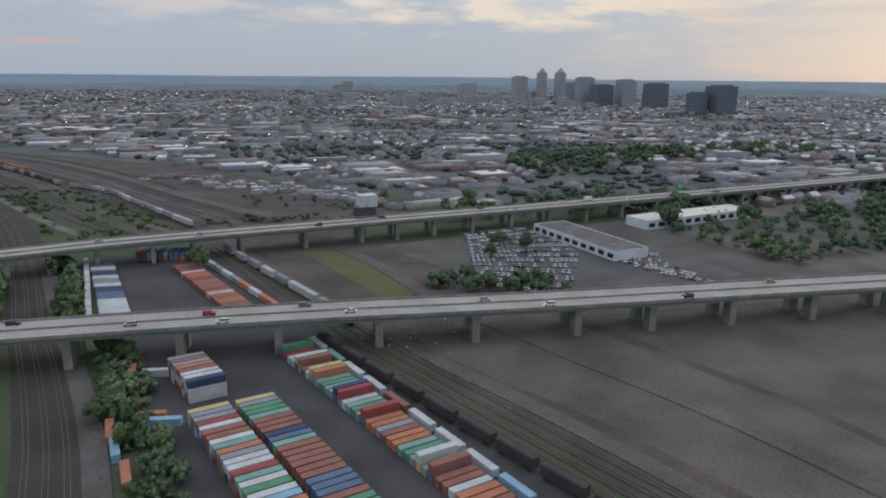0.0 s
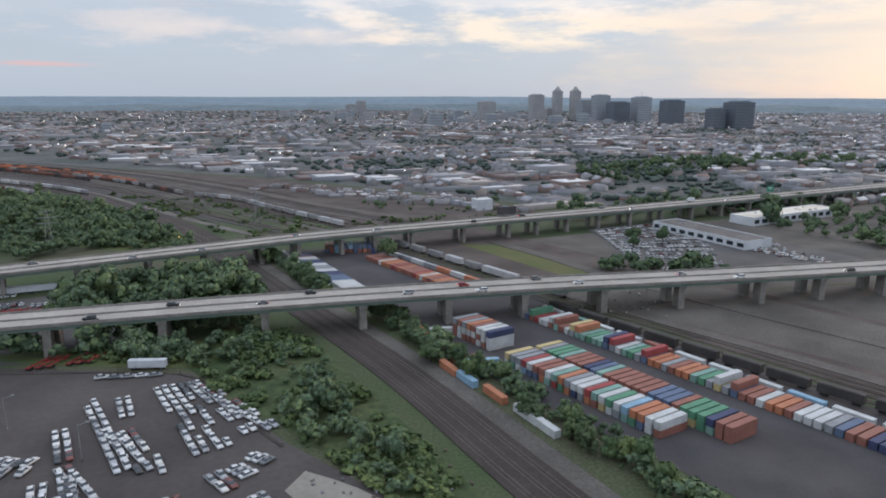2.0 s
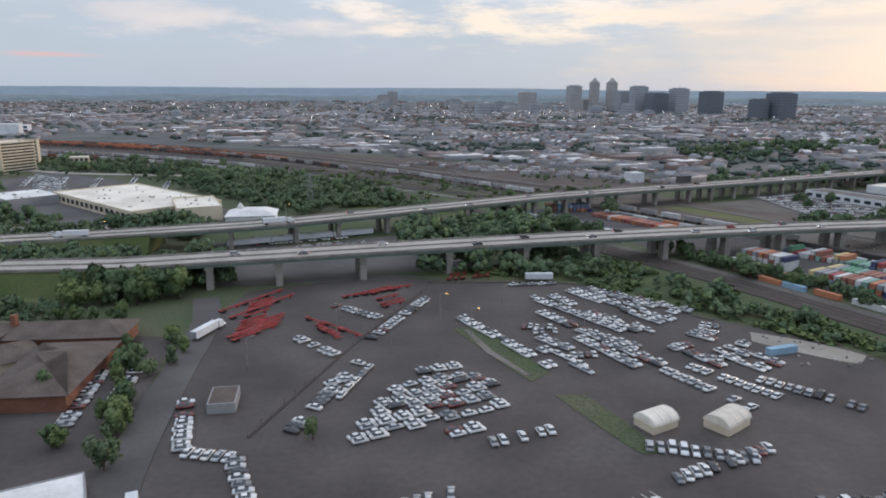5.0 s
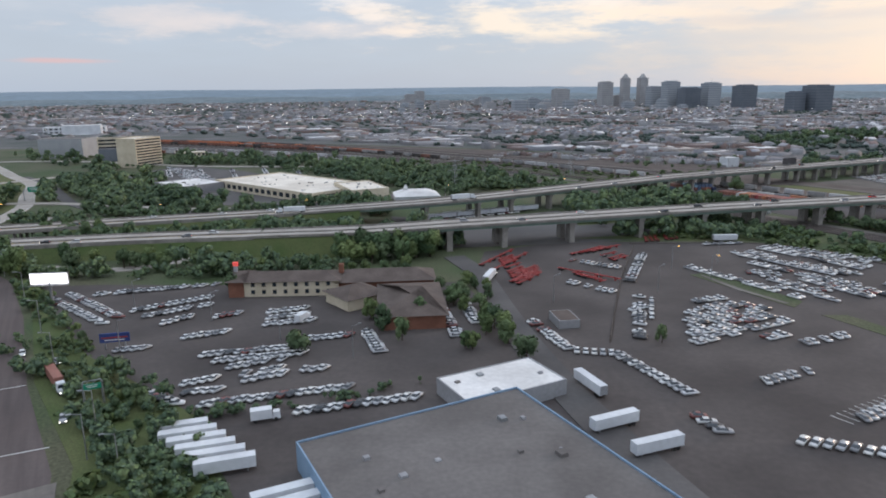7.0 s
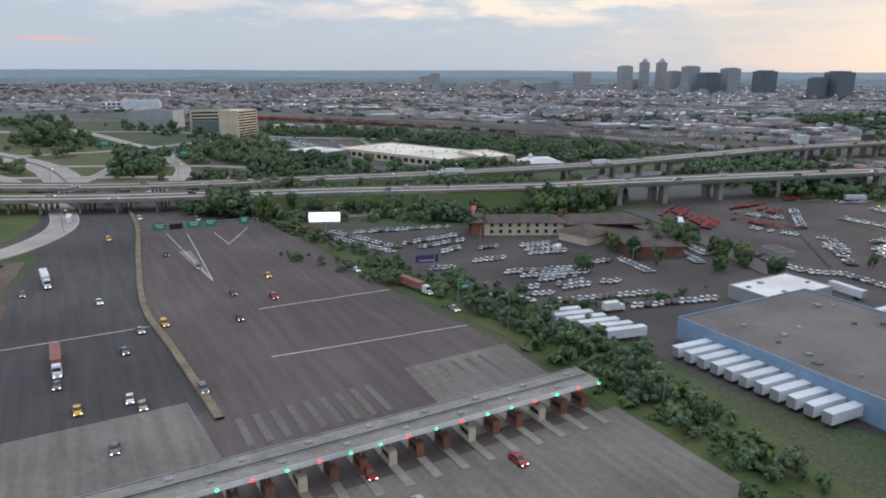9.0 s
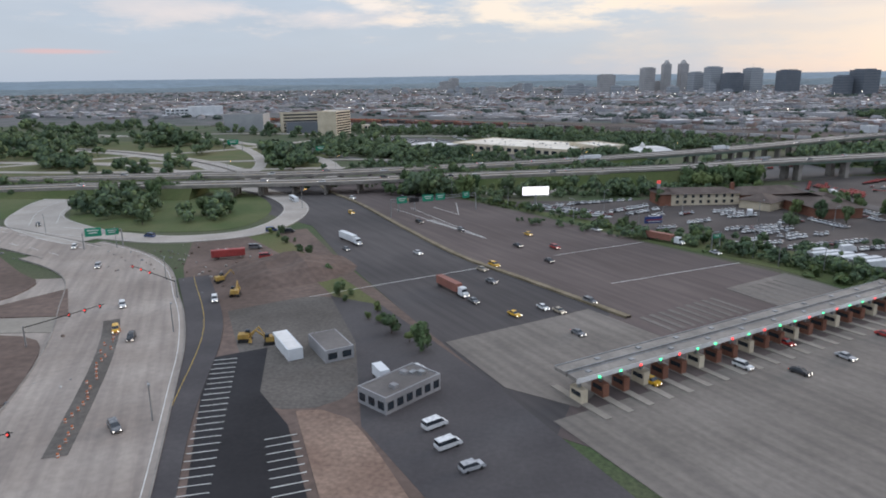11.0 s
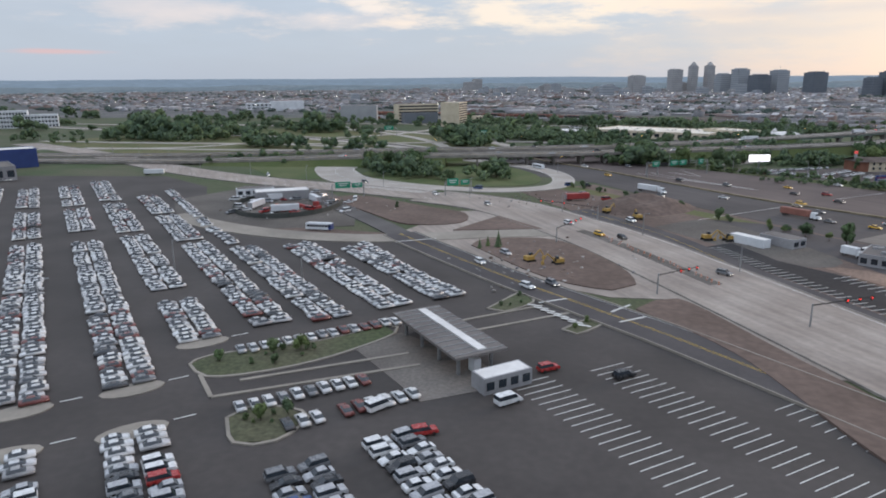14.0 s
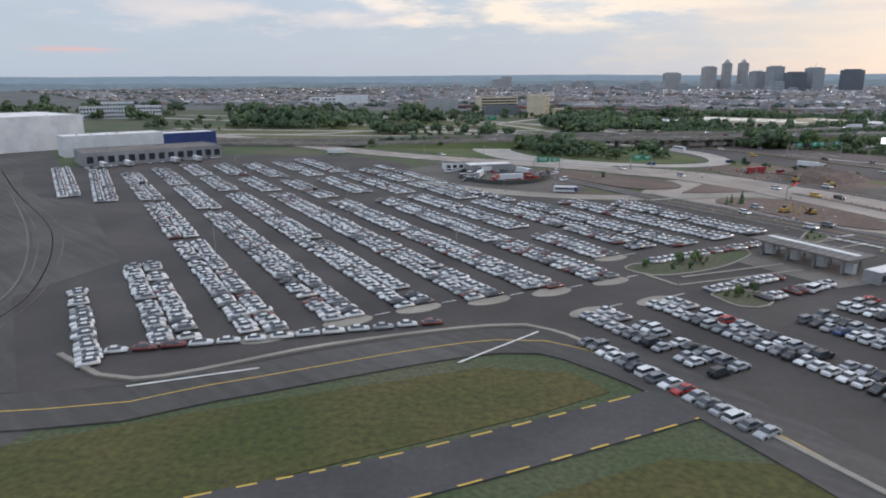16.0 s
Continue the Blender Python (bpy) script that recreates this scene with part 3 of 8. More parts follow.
sheet("overgrown_meadow_west", [(-350, 380), (-250, 338), (-190, 274), (-146, 220), (-178, 222), (-240, 246), (-300, 296), (-356, 340)], 0.055, GRASS, "lush overgrown green ground by the rails", "grass")
sheet("overgrown_bank", [(-190, 116), (-112, 136), (-124, 112), (-150, 112)], 0.045, GRASS, "lush overgrown green ground under the viaduct", "grass")
sheet("slope_lawn", [(-372, 72), (-352, 54), (-306, 2), (-272, -24), (-252, -60), (-236, -110), (-246, -118), (-262, -84), (-284, -40), (-309, -11), (-335, 28), (-360, 58), (-380, 78)],
      0.08, GRASS, "green grass slope beside the toll plaza", "grass")
sheet("verge_lawn", [(-420, 4), (-402, -26), (-376, -68), (-352, -112), (-360, -114), (-384, -68), (-408, -28), (-428, 0)], 0.09, DRY, "yellow-green grass verge", "grass", True)
sheet("north_lawn", [(-352, 118), (-300, 120), (-262, 112), (-262, 84), (-330, 78), (-352, 84)], 0.04, GRASS, "grass by the slip road", "grass")
sheet("clover_lawn_west", [(-566, 65), (-545, 84), (-521, 70), (-515, 32), (-522, 22), (-540, 26)], 0.12, GRASS, "mown lawn inside the interchange", "grass", True)
sheet("clover_field", [(-700, 330), (-560, 330), (-450, 240), (-440, 150), (-480, 110), (-640, 110), (-760, 200)], 0.04, DRY, "dry yellow-green interchange field", "grass")
sheet("loop_lawn", [(-506, 38), (-498, 66), (-468, 86), (-444, 66), (-430, 34), (-434, 6), (-462, 2), (-490, 14)], 0.16, GRASS, "mown lawn inside the loop ramp", "grass", True)
sheet("building_site", [(-440, -10), (-410, 6), (-394, -28), (-371, -72), (-346, -120), (-330, -190), (-402, -190), (-395, -140), (-408, -100), (-418, -66), (-430, -40)],
      0.07, SOIL, "bare brown earth of the road works", "ground")
sheet("site_gravel", [(-407, -72), (-391, -62), (-382, -70), (-374, -86), (-376, -110), (-388, -112), (-396, -96)], 0.10, TAUPE, "grey gravel site yard", "ground", True)
sheet("site_apron", [(-388, -62), (-376, -68), (-354, -104), (-330, -150), (-352, -150), (-372, -118), (-378, -88)], 0.10, DARK, "asphalt yard by the site huts", "ground")
sheet("new_lot", [(-402, -96), (-393, -91), (-389, -108), (-382, -118), (-364, -162), (-352, -200), (-372, -200), (-386, -144)], 0.14, FRESH, "fresh black asphalt parking bays", "parking lot")
sheet("earth_strip", [(-382, -114), (-374, -116), (-360, -142), (-344, -176), (-356, -178), (-370, -144)], 0.16, SAND, "orange-brown strip of graded earth", "ground", True)
sheet("soil_island_a", [(-507, -26), (-495, -22), (-469, -45), (-459, -54), (-460, -68), (-475, -70), (-488, -54)], 0.62, SOIL, "bare soil island in the road works", "ground", True)
sheet("junction_slab", [(-476, -80), (-462, -50), (-445, -48), (-420, -90), (-400, -140), (-400, -170), (-410, -170), (-420, -136), (-431, -135), (-446, -124), (-462, -96)], 0.20, BOULEVARD, "pale concrete junction apron", "road")
sheet("soil_island_b", [(-457, -95), (-453, -88), (-436, -89), (-425.5, -112), (-424.5, -127), (-430, -131), (-442, -122)], 0.62, SOIL, "bare soil island in the road works", "ground", True)
sheet("soil_island_c", [(-462, -78), (-449, -58), (-438, -76)], 0.62, SOIL, "bare soil triangle", "ground")
sheet("soil_island_d", [(-428, -142), (-419, -136), (-411, -160), (-402, -192), (-412, -194), (-418, -162)], 0.62, SOIL, "bare soil strip by the road", "ground", True)
sheet("compound_ground", [(-517 + 20 * math.cos(k * 0.5236), -40 + 24 * math.sin(k * 0.5236)) for k in range(12)], 0.22, TAUPE, "worn dirt ground of the round compound", "ground", True)
sheet("compound_margin", [(-560, -30), (-540, 4), (-512, -8), (-494, -40), (-490, -72), (-520, -78), (-545, -62)], 0.14, TAUPE, "dusty ground round the compound", "ground")
sheet("soil_margin", [(-545, -42), (-520, -80), (-480, -87), (-470, -84), (-500, -74), (-528, -54), (-538, -36)], 0.12, SOIL, "brown bare margin of the lot", "ground", True)
sheet("airfield_grass", [(-700, -236), (-572, -236), (-552, -226), (-524, -214), (-513, -215), (-509, -220), (-518, -226), (-540, -238), (-580, -262), (-700, -330)], 0.06,
      AIRGRASS, "olive and brown airfield grass", "grass")
sheet("infield_grass", [(-528, -246), (-506, -234), (-470, -236), (-440, -280), (-460, -400), (-640, -400), (-590, -290)], 0.06, AIRGRASS, "olive and brown airfield grass", "grass")
sheet("west_apron", [(-760, 60), (-700, -24), (-676, -76), (-645, -128), (-580, -212), (-566, -222), (-572, -236), (-700, -236), (-900, -60), (-900, 60)], -0.09, APRON,
      "grey asphalt apron", "ground")

sheet("apron_edge", [(-722, -28), (-664, -92), (-644, -101), (-597, -166), (-603, -190), (-578, -224), (-600, -228), (-650, -170), (-704, -80), (-740, -30)], 0.02, APRON, "grey asphalt edge of the apron", "ground")

# ---- roads ----


ROADS = []
LINES = []


def road(name, line, width, mat, label, lines=(), z=0.12, thick=0.3, dash=(), edge=None):
    ROADS.append(name)
    LINES.append((np.array([(p.x, p.y) for p in line]), width / 2 + 2.2))
    z += 0.10 + 0.0017 * len(ROADS) if z else 0.0
    ob = part(name, ribbon(Shape(), line, -width / 2, width / 2, z, thick), mat)
    tagged(ob, label, "road", kind="structure")
    for off, m, w in lines:
        part("lane_line", ribbon(Shape(), line, off - w / 2, off + w / 2, z + 0.02, 0.03), m, ob)
    for off in dash:
        s = Shape()
        for i in range(0, len(line) - 1, 2):
            ribbon(s, sides([line[i], line[i + 1]], off), -0.07, 0.07, z + 0.02, 0.03)
        part("dashed_line", s, WHITE, ob)
    if edge:
        for o in (-width / 2 - 0.1, width / 2 + 0.1):
            part("kerb", ribbon(Shape(), line, o - 0.12, o + 0.12, z + 0.12, 0.4), edge, ob)
    return ob


def viaduct(name, pts, width, label, spans, step=16.0, column=(1.0, 1.9)):
    line = curve(pts, step / 2)
    ob = part(name, ribbon(Shape(), line, -width / 2, width / 2, 0, 0.35), DECK)
    tagged(ob, label, "viaduct", kind="structure")
    for o in (-width / 2, width / 2):
        part("parapet", ribbon(Shape(), line, o - 0.14, o + 0.14, 0.55, 0.85), PIER, ob)
        part("edge_girder", ribbon(Shape(), line, o * 0.93 - 0.16, o * 0.93 + 0.16, -0.32, 0.95), GREENSTEEL, ob, "weathered green steel girder")
    for o in (-0.3, 0.0, 0.3):
        part("inner_girder", ribbon(Shape(), line, o * width - 0.16, o * width + 0.16, -0.36, 0.9), GREENSTEEL, ob)
    part("median_barrier", ribbon(Shape(), line, -0.16, 0.16, 0.45, 0.44), PIER, ob)
    for o in (-width * 0.46, -width * 0.04, width * 0.04, width * 0.46):
        part("lane_line", ribbon(Shape(), line, o - 0.06, o + 0.06, 0.02, 0.016), WHITE, ob)
    for o in (-width * 0.32, -width * 0.18, width * 0.18, width * 0.32):
        s = Shape()
        for i in range(0, len(line) - 1):
            a, b = line[i], line[i].lerp(line[i + 1], 0.35)
            ribbon(s, sides([a, b], o), -0.06, 0.06, 0.02, 0.016)
        part("dashed_line", s, WHITE, ob)
    for i in range(1, len(line), 2):
        p, d = line[i], (line[min(i + 1, len(line) - 1)] - line[i - 1]).normalized()
        if not spans[0] < p.x < spans[1]:
            continue
        rz = math.degrees(math.atan2(d.y, d.x))
        n = Vector((-d.y, d.x, 0))
        part("pier_cap", Shape().box((p.x, p.y, p.z - 2.2), (column[0] + 0.4, width * 0.92, 0.95), rz), PIER, ob)
        for o in (-0.30, 0.30):
            q = p + n * o * width
            part("pier_column", Shape().box((q.x, q.y, -0.3), (*column, p.z - 1.9), rz, top=0.92), PIER, ob)
    return ob


VIA_A = [(300, 228, 8.5), (160, 203, 8.5), (20, 171, 8.5), (-46, 157, 8.5), (-130, 134, 8.5), (-235, 101, 8.3), (-262, 97, 7.2), (-300, 98, 5.6)]
VIA_B = [(330, 466, 8), (131, 360, 8), (-50, 267, 8), (-120, 231, 8), (-152, 210, 8), (-226, 162, 7.8), (-256, 150, 7.2), (-300, 143, 5.2)]
viaduct("viaduct_a", VIA_A, 13.0, "long concrete road viaduct on piers with green girders", (-255, 300), 23.0, (2.0, 3.6))
viaduct("viaduct_b", VIA_B, 13.0, "long concrete road viaduct on many piers", (-262, 330), 19.0, (1.5, 2.8))
OVER_A = curve([(-300, 98, 5.6), (-340, 94, 5.0), (-386, 83, 5.0), (-420, 75, 5.0), (-470, 69, 5.0), (-520, 72, 4.0), (-600, 78, 1.5), (-760, 90, 0.4)], 8)
OVER_B = curve([(-300, 143, 5.2), (-361, 128, 4.2), (-400, 108, 5.0), (-440, 98, 5.0), (-480, 95, 5.0), (-540, 104, 3.0), (-640, 110, 0.6), (-760, 120, 0.4)], 8)
for nm, line in (("highway_a", OVER_A), ("highway_b", OVER_B)):
    ob = road(nm, line, 13.0, DECK, "grey concrete highway on its embankment", [(5.9, WHITE, 0.12), (-5.9, WHITE, 0.12), (0.5, YELLOW, 0.1), (-0.5, YELLOW, 0.1)],
              z=0.0, thick=0.9, dash=(3.2, -3.2))
    part("median_barrier", ribbon(Shape(), line, -0.16, 0.16, 0.5, 0.48), PIER, ob)
    for o in (-6.6, 6.6):
        part("parapet", ribbon(Shape(), line, o - 0.14, o + 0.14, 0.5, 1.3), PIER, ob)
    for x in (-393, -405, -418, -431, -444, -455):
        p = min(line, key=lambda q: abs(q.x - x))
        for o in (-5, -1.7, 1.7, 5):
            part("pier_column", Shape().box((x, p.y + o, -0.2), (0.8, 0.8, 4.5)), PIER, ob)


def bank(name, line, half, keep):
    """An earth embankment under a road."""
    s = Shape()
    run = []
    for p in line:
        if keep(p.x) and p.z > 0.5:
            run.append(p)
        elif len(run) > 1:
            break
    a, b = sides(run, half), sides(run, half + 5)
    c, d = sides(run, -half), sides(run, -half - 5)
    for i, p in enumerate(run):
        s.v += [(b[i].x, b[i].y, -0.1), (a[i].x, a[i].y, p.z - 0.5), (c[i].x, c[i].y, p.z - 0.5), (d[i].x, d[i].y, -0.1)]
    for i in range(len(run) - 1):
        for j in range(3):
            k = 4 * i + j
            s.f.append((k, k + 1, k + 5, k + 4))
            s.m.append(0)
    for k in (0, 4 * (len(run) - 1)):
        s.f.append((k, k + 1, k + 2, k + 3))
        s.m.append(0)
    tagged(part(name, s, GRASS), "grassy road embankment", "embankment", kind="structure")


bank("embankment_a", curve(VIA_A, 8)[-6:] + OVER_A, 6.4, lambda x: -388 < x < -258)
bank("embankment_b", curve(VIA_B, 8)[-6:] + OVER_B, 6.4, lambda x: -388 < x < -264)
bank("embankment_c", OVER_A, 6.4, lambda x: -600 < x < -462)
bank("embankment_d", OVER_B, 6.4, lambda x: -600 < x < -462)

MAIN = curve([(-760, 190), (-677, 126), (-592, 50), (-540, 14), (-500, -6), (-452, -36), (-431, -69), (-420, -92), (-413, -112), (-403, -142), (-388, -190), (-376, -230)], 5)
FARMAIN = [p for p in MAIN if p.x < -466]
NEARMAIN = [p for p in MAIN if p.x >= -476]
road("new_boulevard", FARMAIN, 16.0, BOULEVARD, "wide pale concrete road under construction", [(7.2, WHITE, 0.12)], z=0.15, dash=(-3.8, 3.8), edge=PIER)
road("new_boulevard_junction", NEARMAIN, 23.0, BOULEVARD, "wide pale concrete junction road under construction", [(10.6, WHITE, 0.12)], z=0.16, edge=PIER)
road("loop_ramp", curve([(-500, 12), (-512, 36), (-516, 58), (-508, 80), (-482, 93), (-452, 84), (-427, 52), (-420, 24), (-426, 0), (-446, -9), (-468, -4), (-492, 4)], 4),
     9.0, DECK, "pale curved concrete loop ramp", [(4.1, WHITE, 0.1), (-4.1, WHITE, 0.1)], z=0.17)
boulevard_median = curve([(-428, -78), (-424, -86), (-419, -98), (-414, -112), (-409, -127)], 4)
road("unpaved_median", boulevard_median, 3.0, TAUPE, "unpaved gravel strip down the middle of the new road", z=0.2)
road("side_street", curve([(-548, -58), (-526, -74), (-506, -83.5), (-485, -87.5), (-466, -85), (-445, -81), (-426, -80)], 4), 8.5, CONC, "pale concrete side street", z=0.15)
road("compound_street", curve([(-546, -2), (-528, -8), (-511, -26), (-494, -52), (-484, -68), (-474, -86)], 4), 6.5, ASPHALT, "grey asphalt street past the compound", z=0.17)
road("lot_road", curve([(-476, -82), (-470, -92), (-450, -122), (-434, -143.5), (-422, -160), (-398, -198), (-380, -235)], 5), 9.0, DARK,
     "dark asphalt service road", [(0.2, YELLOW, 0.08), (-0.2, YELLOW, 0.08), (4.1, WHITE, 0.08)], z=0.17, edge=CONC)
road("access_track", curve([(-424, -48), (-408, -82), (-399, -118), (-389, -150), (-374, -200)], 5), 7.0, DARK, "asphalt track beside the road works",
     [(0.0, YELLOW, 0.09)], z=0.11)
road("slip_street", curve([(-232, 88), (-224, 66), (-218, 32), (-212, 2), (-203, -30), (-188, -70)], 5), 7.0, ASPHALT, "worn asphalt street", z=0.10)
road("slip_ramp", curve([(-296, 106), (-310, 98), (-319, 88), (-322, 78), (-336, 70), (-360, 72)], 4), 5.0, DECK, "curved concrete slip road", z=0.10)
road("airfield_road", curve([(-640, -238), (-572, -228), (-556, -221), (-522, -205), (-506, -212), (-490, -236), (-470, -280)], 5), 9.0, APRON,
     "grey airfield perimeter road", [(0.0, YELLOW, 0.18)], z=0.10)
road("taxiway", curve([(-640, -292), (-560, -252), (-532, -239), (-508, -226), (-496, -219)], 6), 7.5, DARK, "dark asphalt taxiway", z=0.09)
WESTWAY = curve([(-980, 430), (-840, 362), (-745, 315), (-679, 282), (-600, 246), (-550, 211), (-510, 176), (-475, 134), (-458, 112)], 7)
west = road("westway", WESTWAY, 17.0, DECK, "wide concrete highway curving away through the interchange", [(8.0, WHITE, 0.14), (-8.0, WHITE, 0.14)], z=0.12, dash=(4.2, -4.2))
part("median_barrier", ribbon(Shape(), WESTWAY, -0.3, 0.3, 0.9, 0.9), PIER, west)
for k, (pts, wide) in enumerate((([(-700, 400), (-620, 362), (-571, 323), (-538, 294), (-509, 249), (-487, 202), (-474, 160), (-470, 122)], 6.5),
                                 ([(-640, 420), (-560, 336), (-529, 302), (-490, 263), (-462, 216), (-442, 183), (-428, 140), (-424, 104)], 7.5),
                                 ([(-760, 210), (-660, 190), (-580, 180), (-520, 150), (-482, 116)], 6.5),
                                 ([(-820, 150), (-700, 152), (-640, 160), (-605, 190), (-570, 222), (-520, 262), (-480, 330)], 6.0),
                                 ([(-900, 420), (-700, 380), (-560, 400), (-430, 360), (-330, 352)], 6.5))):
    road("interchange_ramp", curve(pts, 7), wide, DECK, "curving concrete interchange ramp", [(wide / 2 - 0.4, WHITE, 0.12), (0.4 - wide / 2, WHITE, 0.12)], z=0.14 + 0.02 * k)
road("loop_ramp_outer", curve([(-470, -8), (-486, 1), (-507, 19), (-517, 40), (-522, 62), (-515, 82), (-494, 94)], 4), 18.0, DECK, "wide pale mouth of the loop ramp", [(8.6, WHITE, 0.1), (-8.6, WHITE, 0.1)], z=0.13)
road("mall_drive", curve([(-520, 300), (-470, 250), (-420, 190), (-380, 170), (-330, 172), (-280, 168)], 8), 6.0, ASPHALT, "asphalt drive by the shopping centre", z=0.12)
for k, (y0, y1) in enumerate(((118, 150), (158, 178))):
    road("parkway", curve([(-700, y0 + 40), (-560, y0 + 24), (-440, y0 + 36), (-360, y1), (-300, y1 + 4)], 10), 6.0, DECK, "concrete parkway", z=0.2 + 0.03 * k)
road("rail_bed_road", curve([(-100, 270), (-70, 228), (-40, 190), (-6, 150), (32, 108), (76, 50)], 6), 4.5, TAUPE, "worn gravel track along the rails", z=0.08)
road("rail_bed_road", curve([(-50, 258), (-28, 228), (-8, 196), (22, 160), (60, 116), (110, 40)], 6), 5.5, TAUPE, "worn gravel track along the rails", z=0.09)

# Toll plaza markings, median and the approach slabs.
TDIR = Vector((0.85, 0.525, 0)).normalized()
TN = Vector((-TDIR.y, TDIR.x, 0))
plaza_marks = thing("plaza_markings", "white and pale lane markings on the toll plaza", "road marking", kind="structure")
for a, b in (((-376, -52), (-354, -38.5)), ((-336, -27.4), (-309.5, -12.6)), ((-326, -52.3), (-291, -34.6)), ((-404, -70), (-376, -52))):
    part("cross_line", ribbon(Shape(), [Vector((*a, 0)), Vector((*b, 0))], -0.09, 0.09, 0.09, 0.04), WHITE, plaza_marks)
for i in range(16):
    f = i / 15
    p = Vector((-385, 38, 0)).lerp(Vector((-355, -6, 0)), 0.45 + 0.55 * f)
    part("gore_bar", ribbon(Shape(), [p - TDIR * (1.6 - 1.3 * f), p + TDIR * (1.6 - 1.3 * f)], -0.22, 0.22, 0.09, 0.04), WHITE, plaza_marks)
for a, b in (((-386, 39), (-353.5, -8)), ((-380, 40), (-353.5, -8)), ((-372, 42), (-362.5, 28)), ((-364, 50), (-362.5, 28))):
    part("gore_line", ribbon(Shape(), [Vector((*a, 0)), Vector((*b, 0))], -0.10, 0.10, 0.09, 0.04), WHITE, plaza_marks)
sheet("approach_slab", [(-362, -88), (-334, -70), (-323, -85), (-342, -112), (-352, -106)], 0.10, SLAB, "worn concrete toll approach slab", "road")
sheet("departure_slab", [(-346, -116), (-268, -68), (-250, -98), (-328, -146)], 0.07, SLAB, "worn concrete apron behind the toll booths", "road")
sheet("approach_slab_east", [(-302, -56), (-284, -44), (-272, -66), (-290, -78)], 0.10, SLAB, "worn concrete toll approach slab", "road")
for i in range(9):
    p = Vector((-323, -77, 0)) + TDIR * (2.6 * i) + TN * 0.4
    part("lane_bar", ribbon(Shape(), [p + TN * (2.5 + 0.15 * i), p - TN * 6], -0.55, 0.55, 0.09, 0.04), PALEBED, plaza_marks)
for i in range(6):
    p = Vector((-299, -60, 0)) + TDIR * (2.8 * i)
    part("lane_bar", ribbon(Shape(), [p + TN * 3.5, p - TN * 8], -0.5, 0.5, 0.13, 0.04), PALEBED, plaza_marks)
med = road("plaza_median", curve([(-428, 100), (-418, 78), (-400, 48), (-380, 8), (-361, -28), (-345, -50), (-327, -75)], 5), 1.3, TAN,
           "tan concrete median barrier across the toll plaza", z=0.35, thick=0.6)
tagged(med, category="barrier")

tyre_marks = thing("tyre_marks", "dark sweeping tyre marks on the grey apron", "road marking", kind="structure")
for k in range(6):
    o = 2.1 * k + 1.1 * math.sin(2.3 * k)
    line = curve([(-724 + 0.4 * o, -26 - 0.9 * o), (-676 + 0.3 * o, -84 - 0.8 * o), (-629 - 0.2 * o, -136 - 1.0 * o), (-602 - 0.4 * o, -182 - 0.5 * o), (-594 - 0.9 * o, -208 - 0.4 * o)], 5)
    part("tyre_mark", ribbon(Shape(), line, -0.16, 0.16, 0.09, 0.03), (TAUPE, LOTGREY, PALEBED)[k % 3], tyre_marks)

# Runway-side yellow dashes and lot markings.
tmarks = thing("taxiway_markings", "dashed yellow taxiway edge markings", "road marking", kind="structure")
tw = curve([(-640, -292), (-560, -252), (-532, -239), (-508, -226), (-496, -219)], 2.2)
for off in (-3.6, 3.6):
    for i in range(0, len(tw) - 2, 2):
        part("yellow_dash", ribbon(Shape(), sides([tw[i], tw[i + 1]], off), -0.13, 0.13, 0.22, 0.04), YELLOW, tmarks)
rmarks = thing("road_markings", "white zebra and edge markings on the airfield road", "road marking", kind="structure")
for a, b in (((-527, -213), (-516, -201.5)), ((-566, -222), (-552, -216))):
    part("white_line", ribbon(Shape(), [Vector((*a, 0)), Vector((*b, 0))], -0.16, 0.16, 0.23, 0.04), WHITE, rmarks)
part("lot_kerb", ribbon(Shape(), curve([(-580, -213), (-566, -220), (-545, -208), (-523, -199.5), (-514, -201), (-504, -214), (-482, -250)], 4), -0.4, 0.4, 0.35, 0.5), CONC, rmarks)
for i in range(8):
    p = Vector((-445.5, -140.5, 0)).lerp(Vector((-438.5, -150.5, 0)), i / 7)
    part("zebra_bar", ribbon(Shape(), [p - Vector((1.2, -0.55, 0)), p + Vector((1.2, -0.55, 0))], -0.25, 0.25, 0.34, 0.04), WHITE, rmarks)
for a, b_ in (((-444.7, -139.1), (-439.3, -136.5)), ((-432.2, -148.8), (-427.3, -146.0)), ((-432.6, -143.7), (-428.5, -139.8)), ((-476, -92), (-466, -88))):
    part("stop_line", ribbon(Shape(), [Vector((*a, 0)), Vector((*b_, 0))], -0.2, 0.2, 0.34, 0.04), WHITE, rmarks)
bays = thing("bay_markings", "white parking bay lines on fresh asphalt", "road marking", kind="structure")
for i in range(56):
    p = Vector((-401, -97, 0)).lerp(Vector((-375, -196, 0)), i / 55)
    part("bay_line", ribbon(Shape(), [p + Vector((0.6, 0.15, 0)), p + Vector((4.3, 1.2, 0))], -0.06, 0.06, 0.20, 0.04), WHITE, bays)
for i in range(34):
    p = Vector((-384, -122, 0)).lerp(Vector((-362, -180, 0)), i / 33)
    part("bay_line", ribbon(Shape(), [p, p + Vector((4.0, 1.6, 0))], -0.06, 0.06, 0.20, 0.04), WHITE, bays)
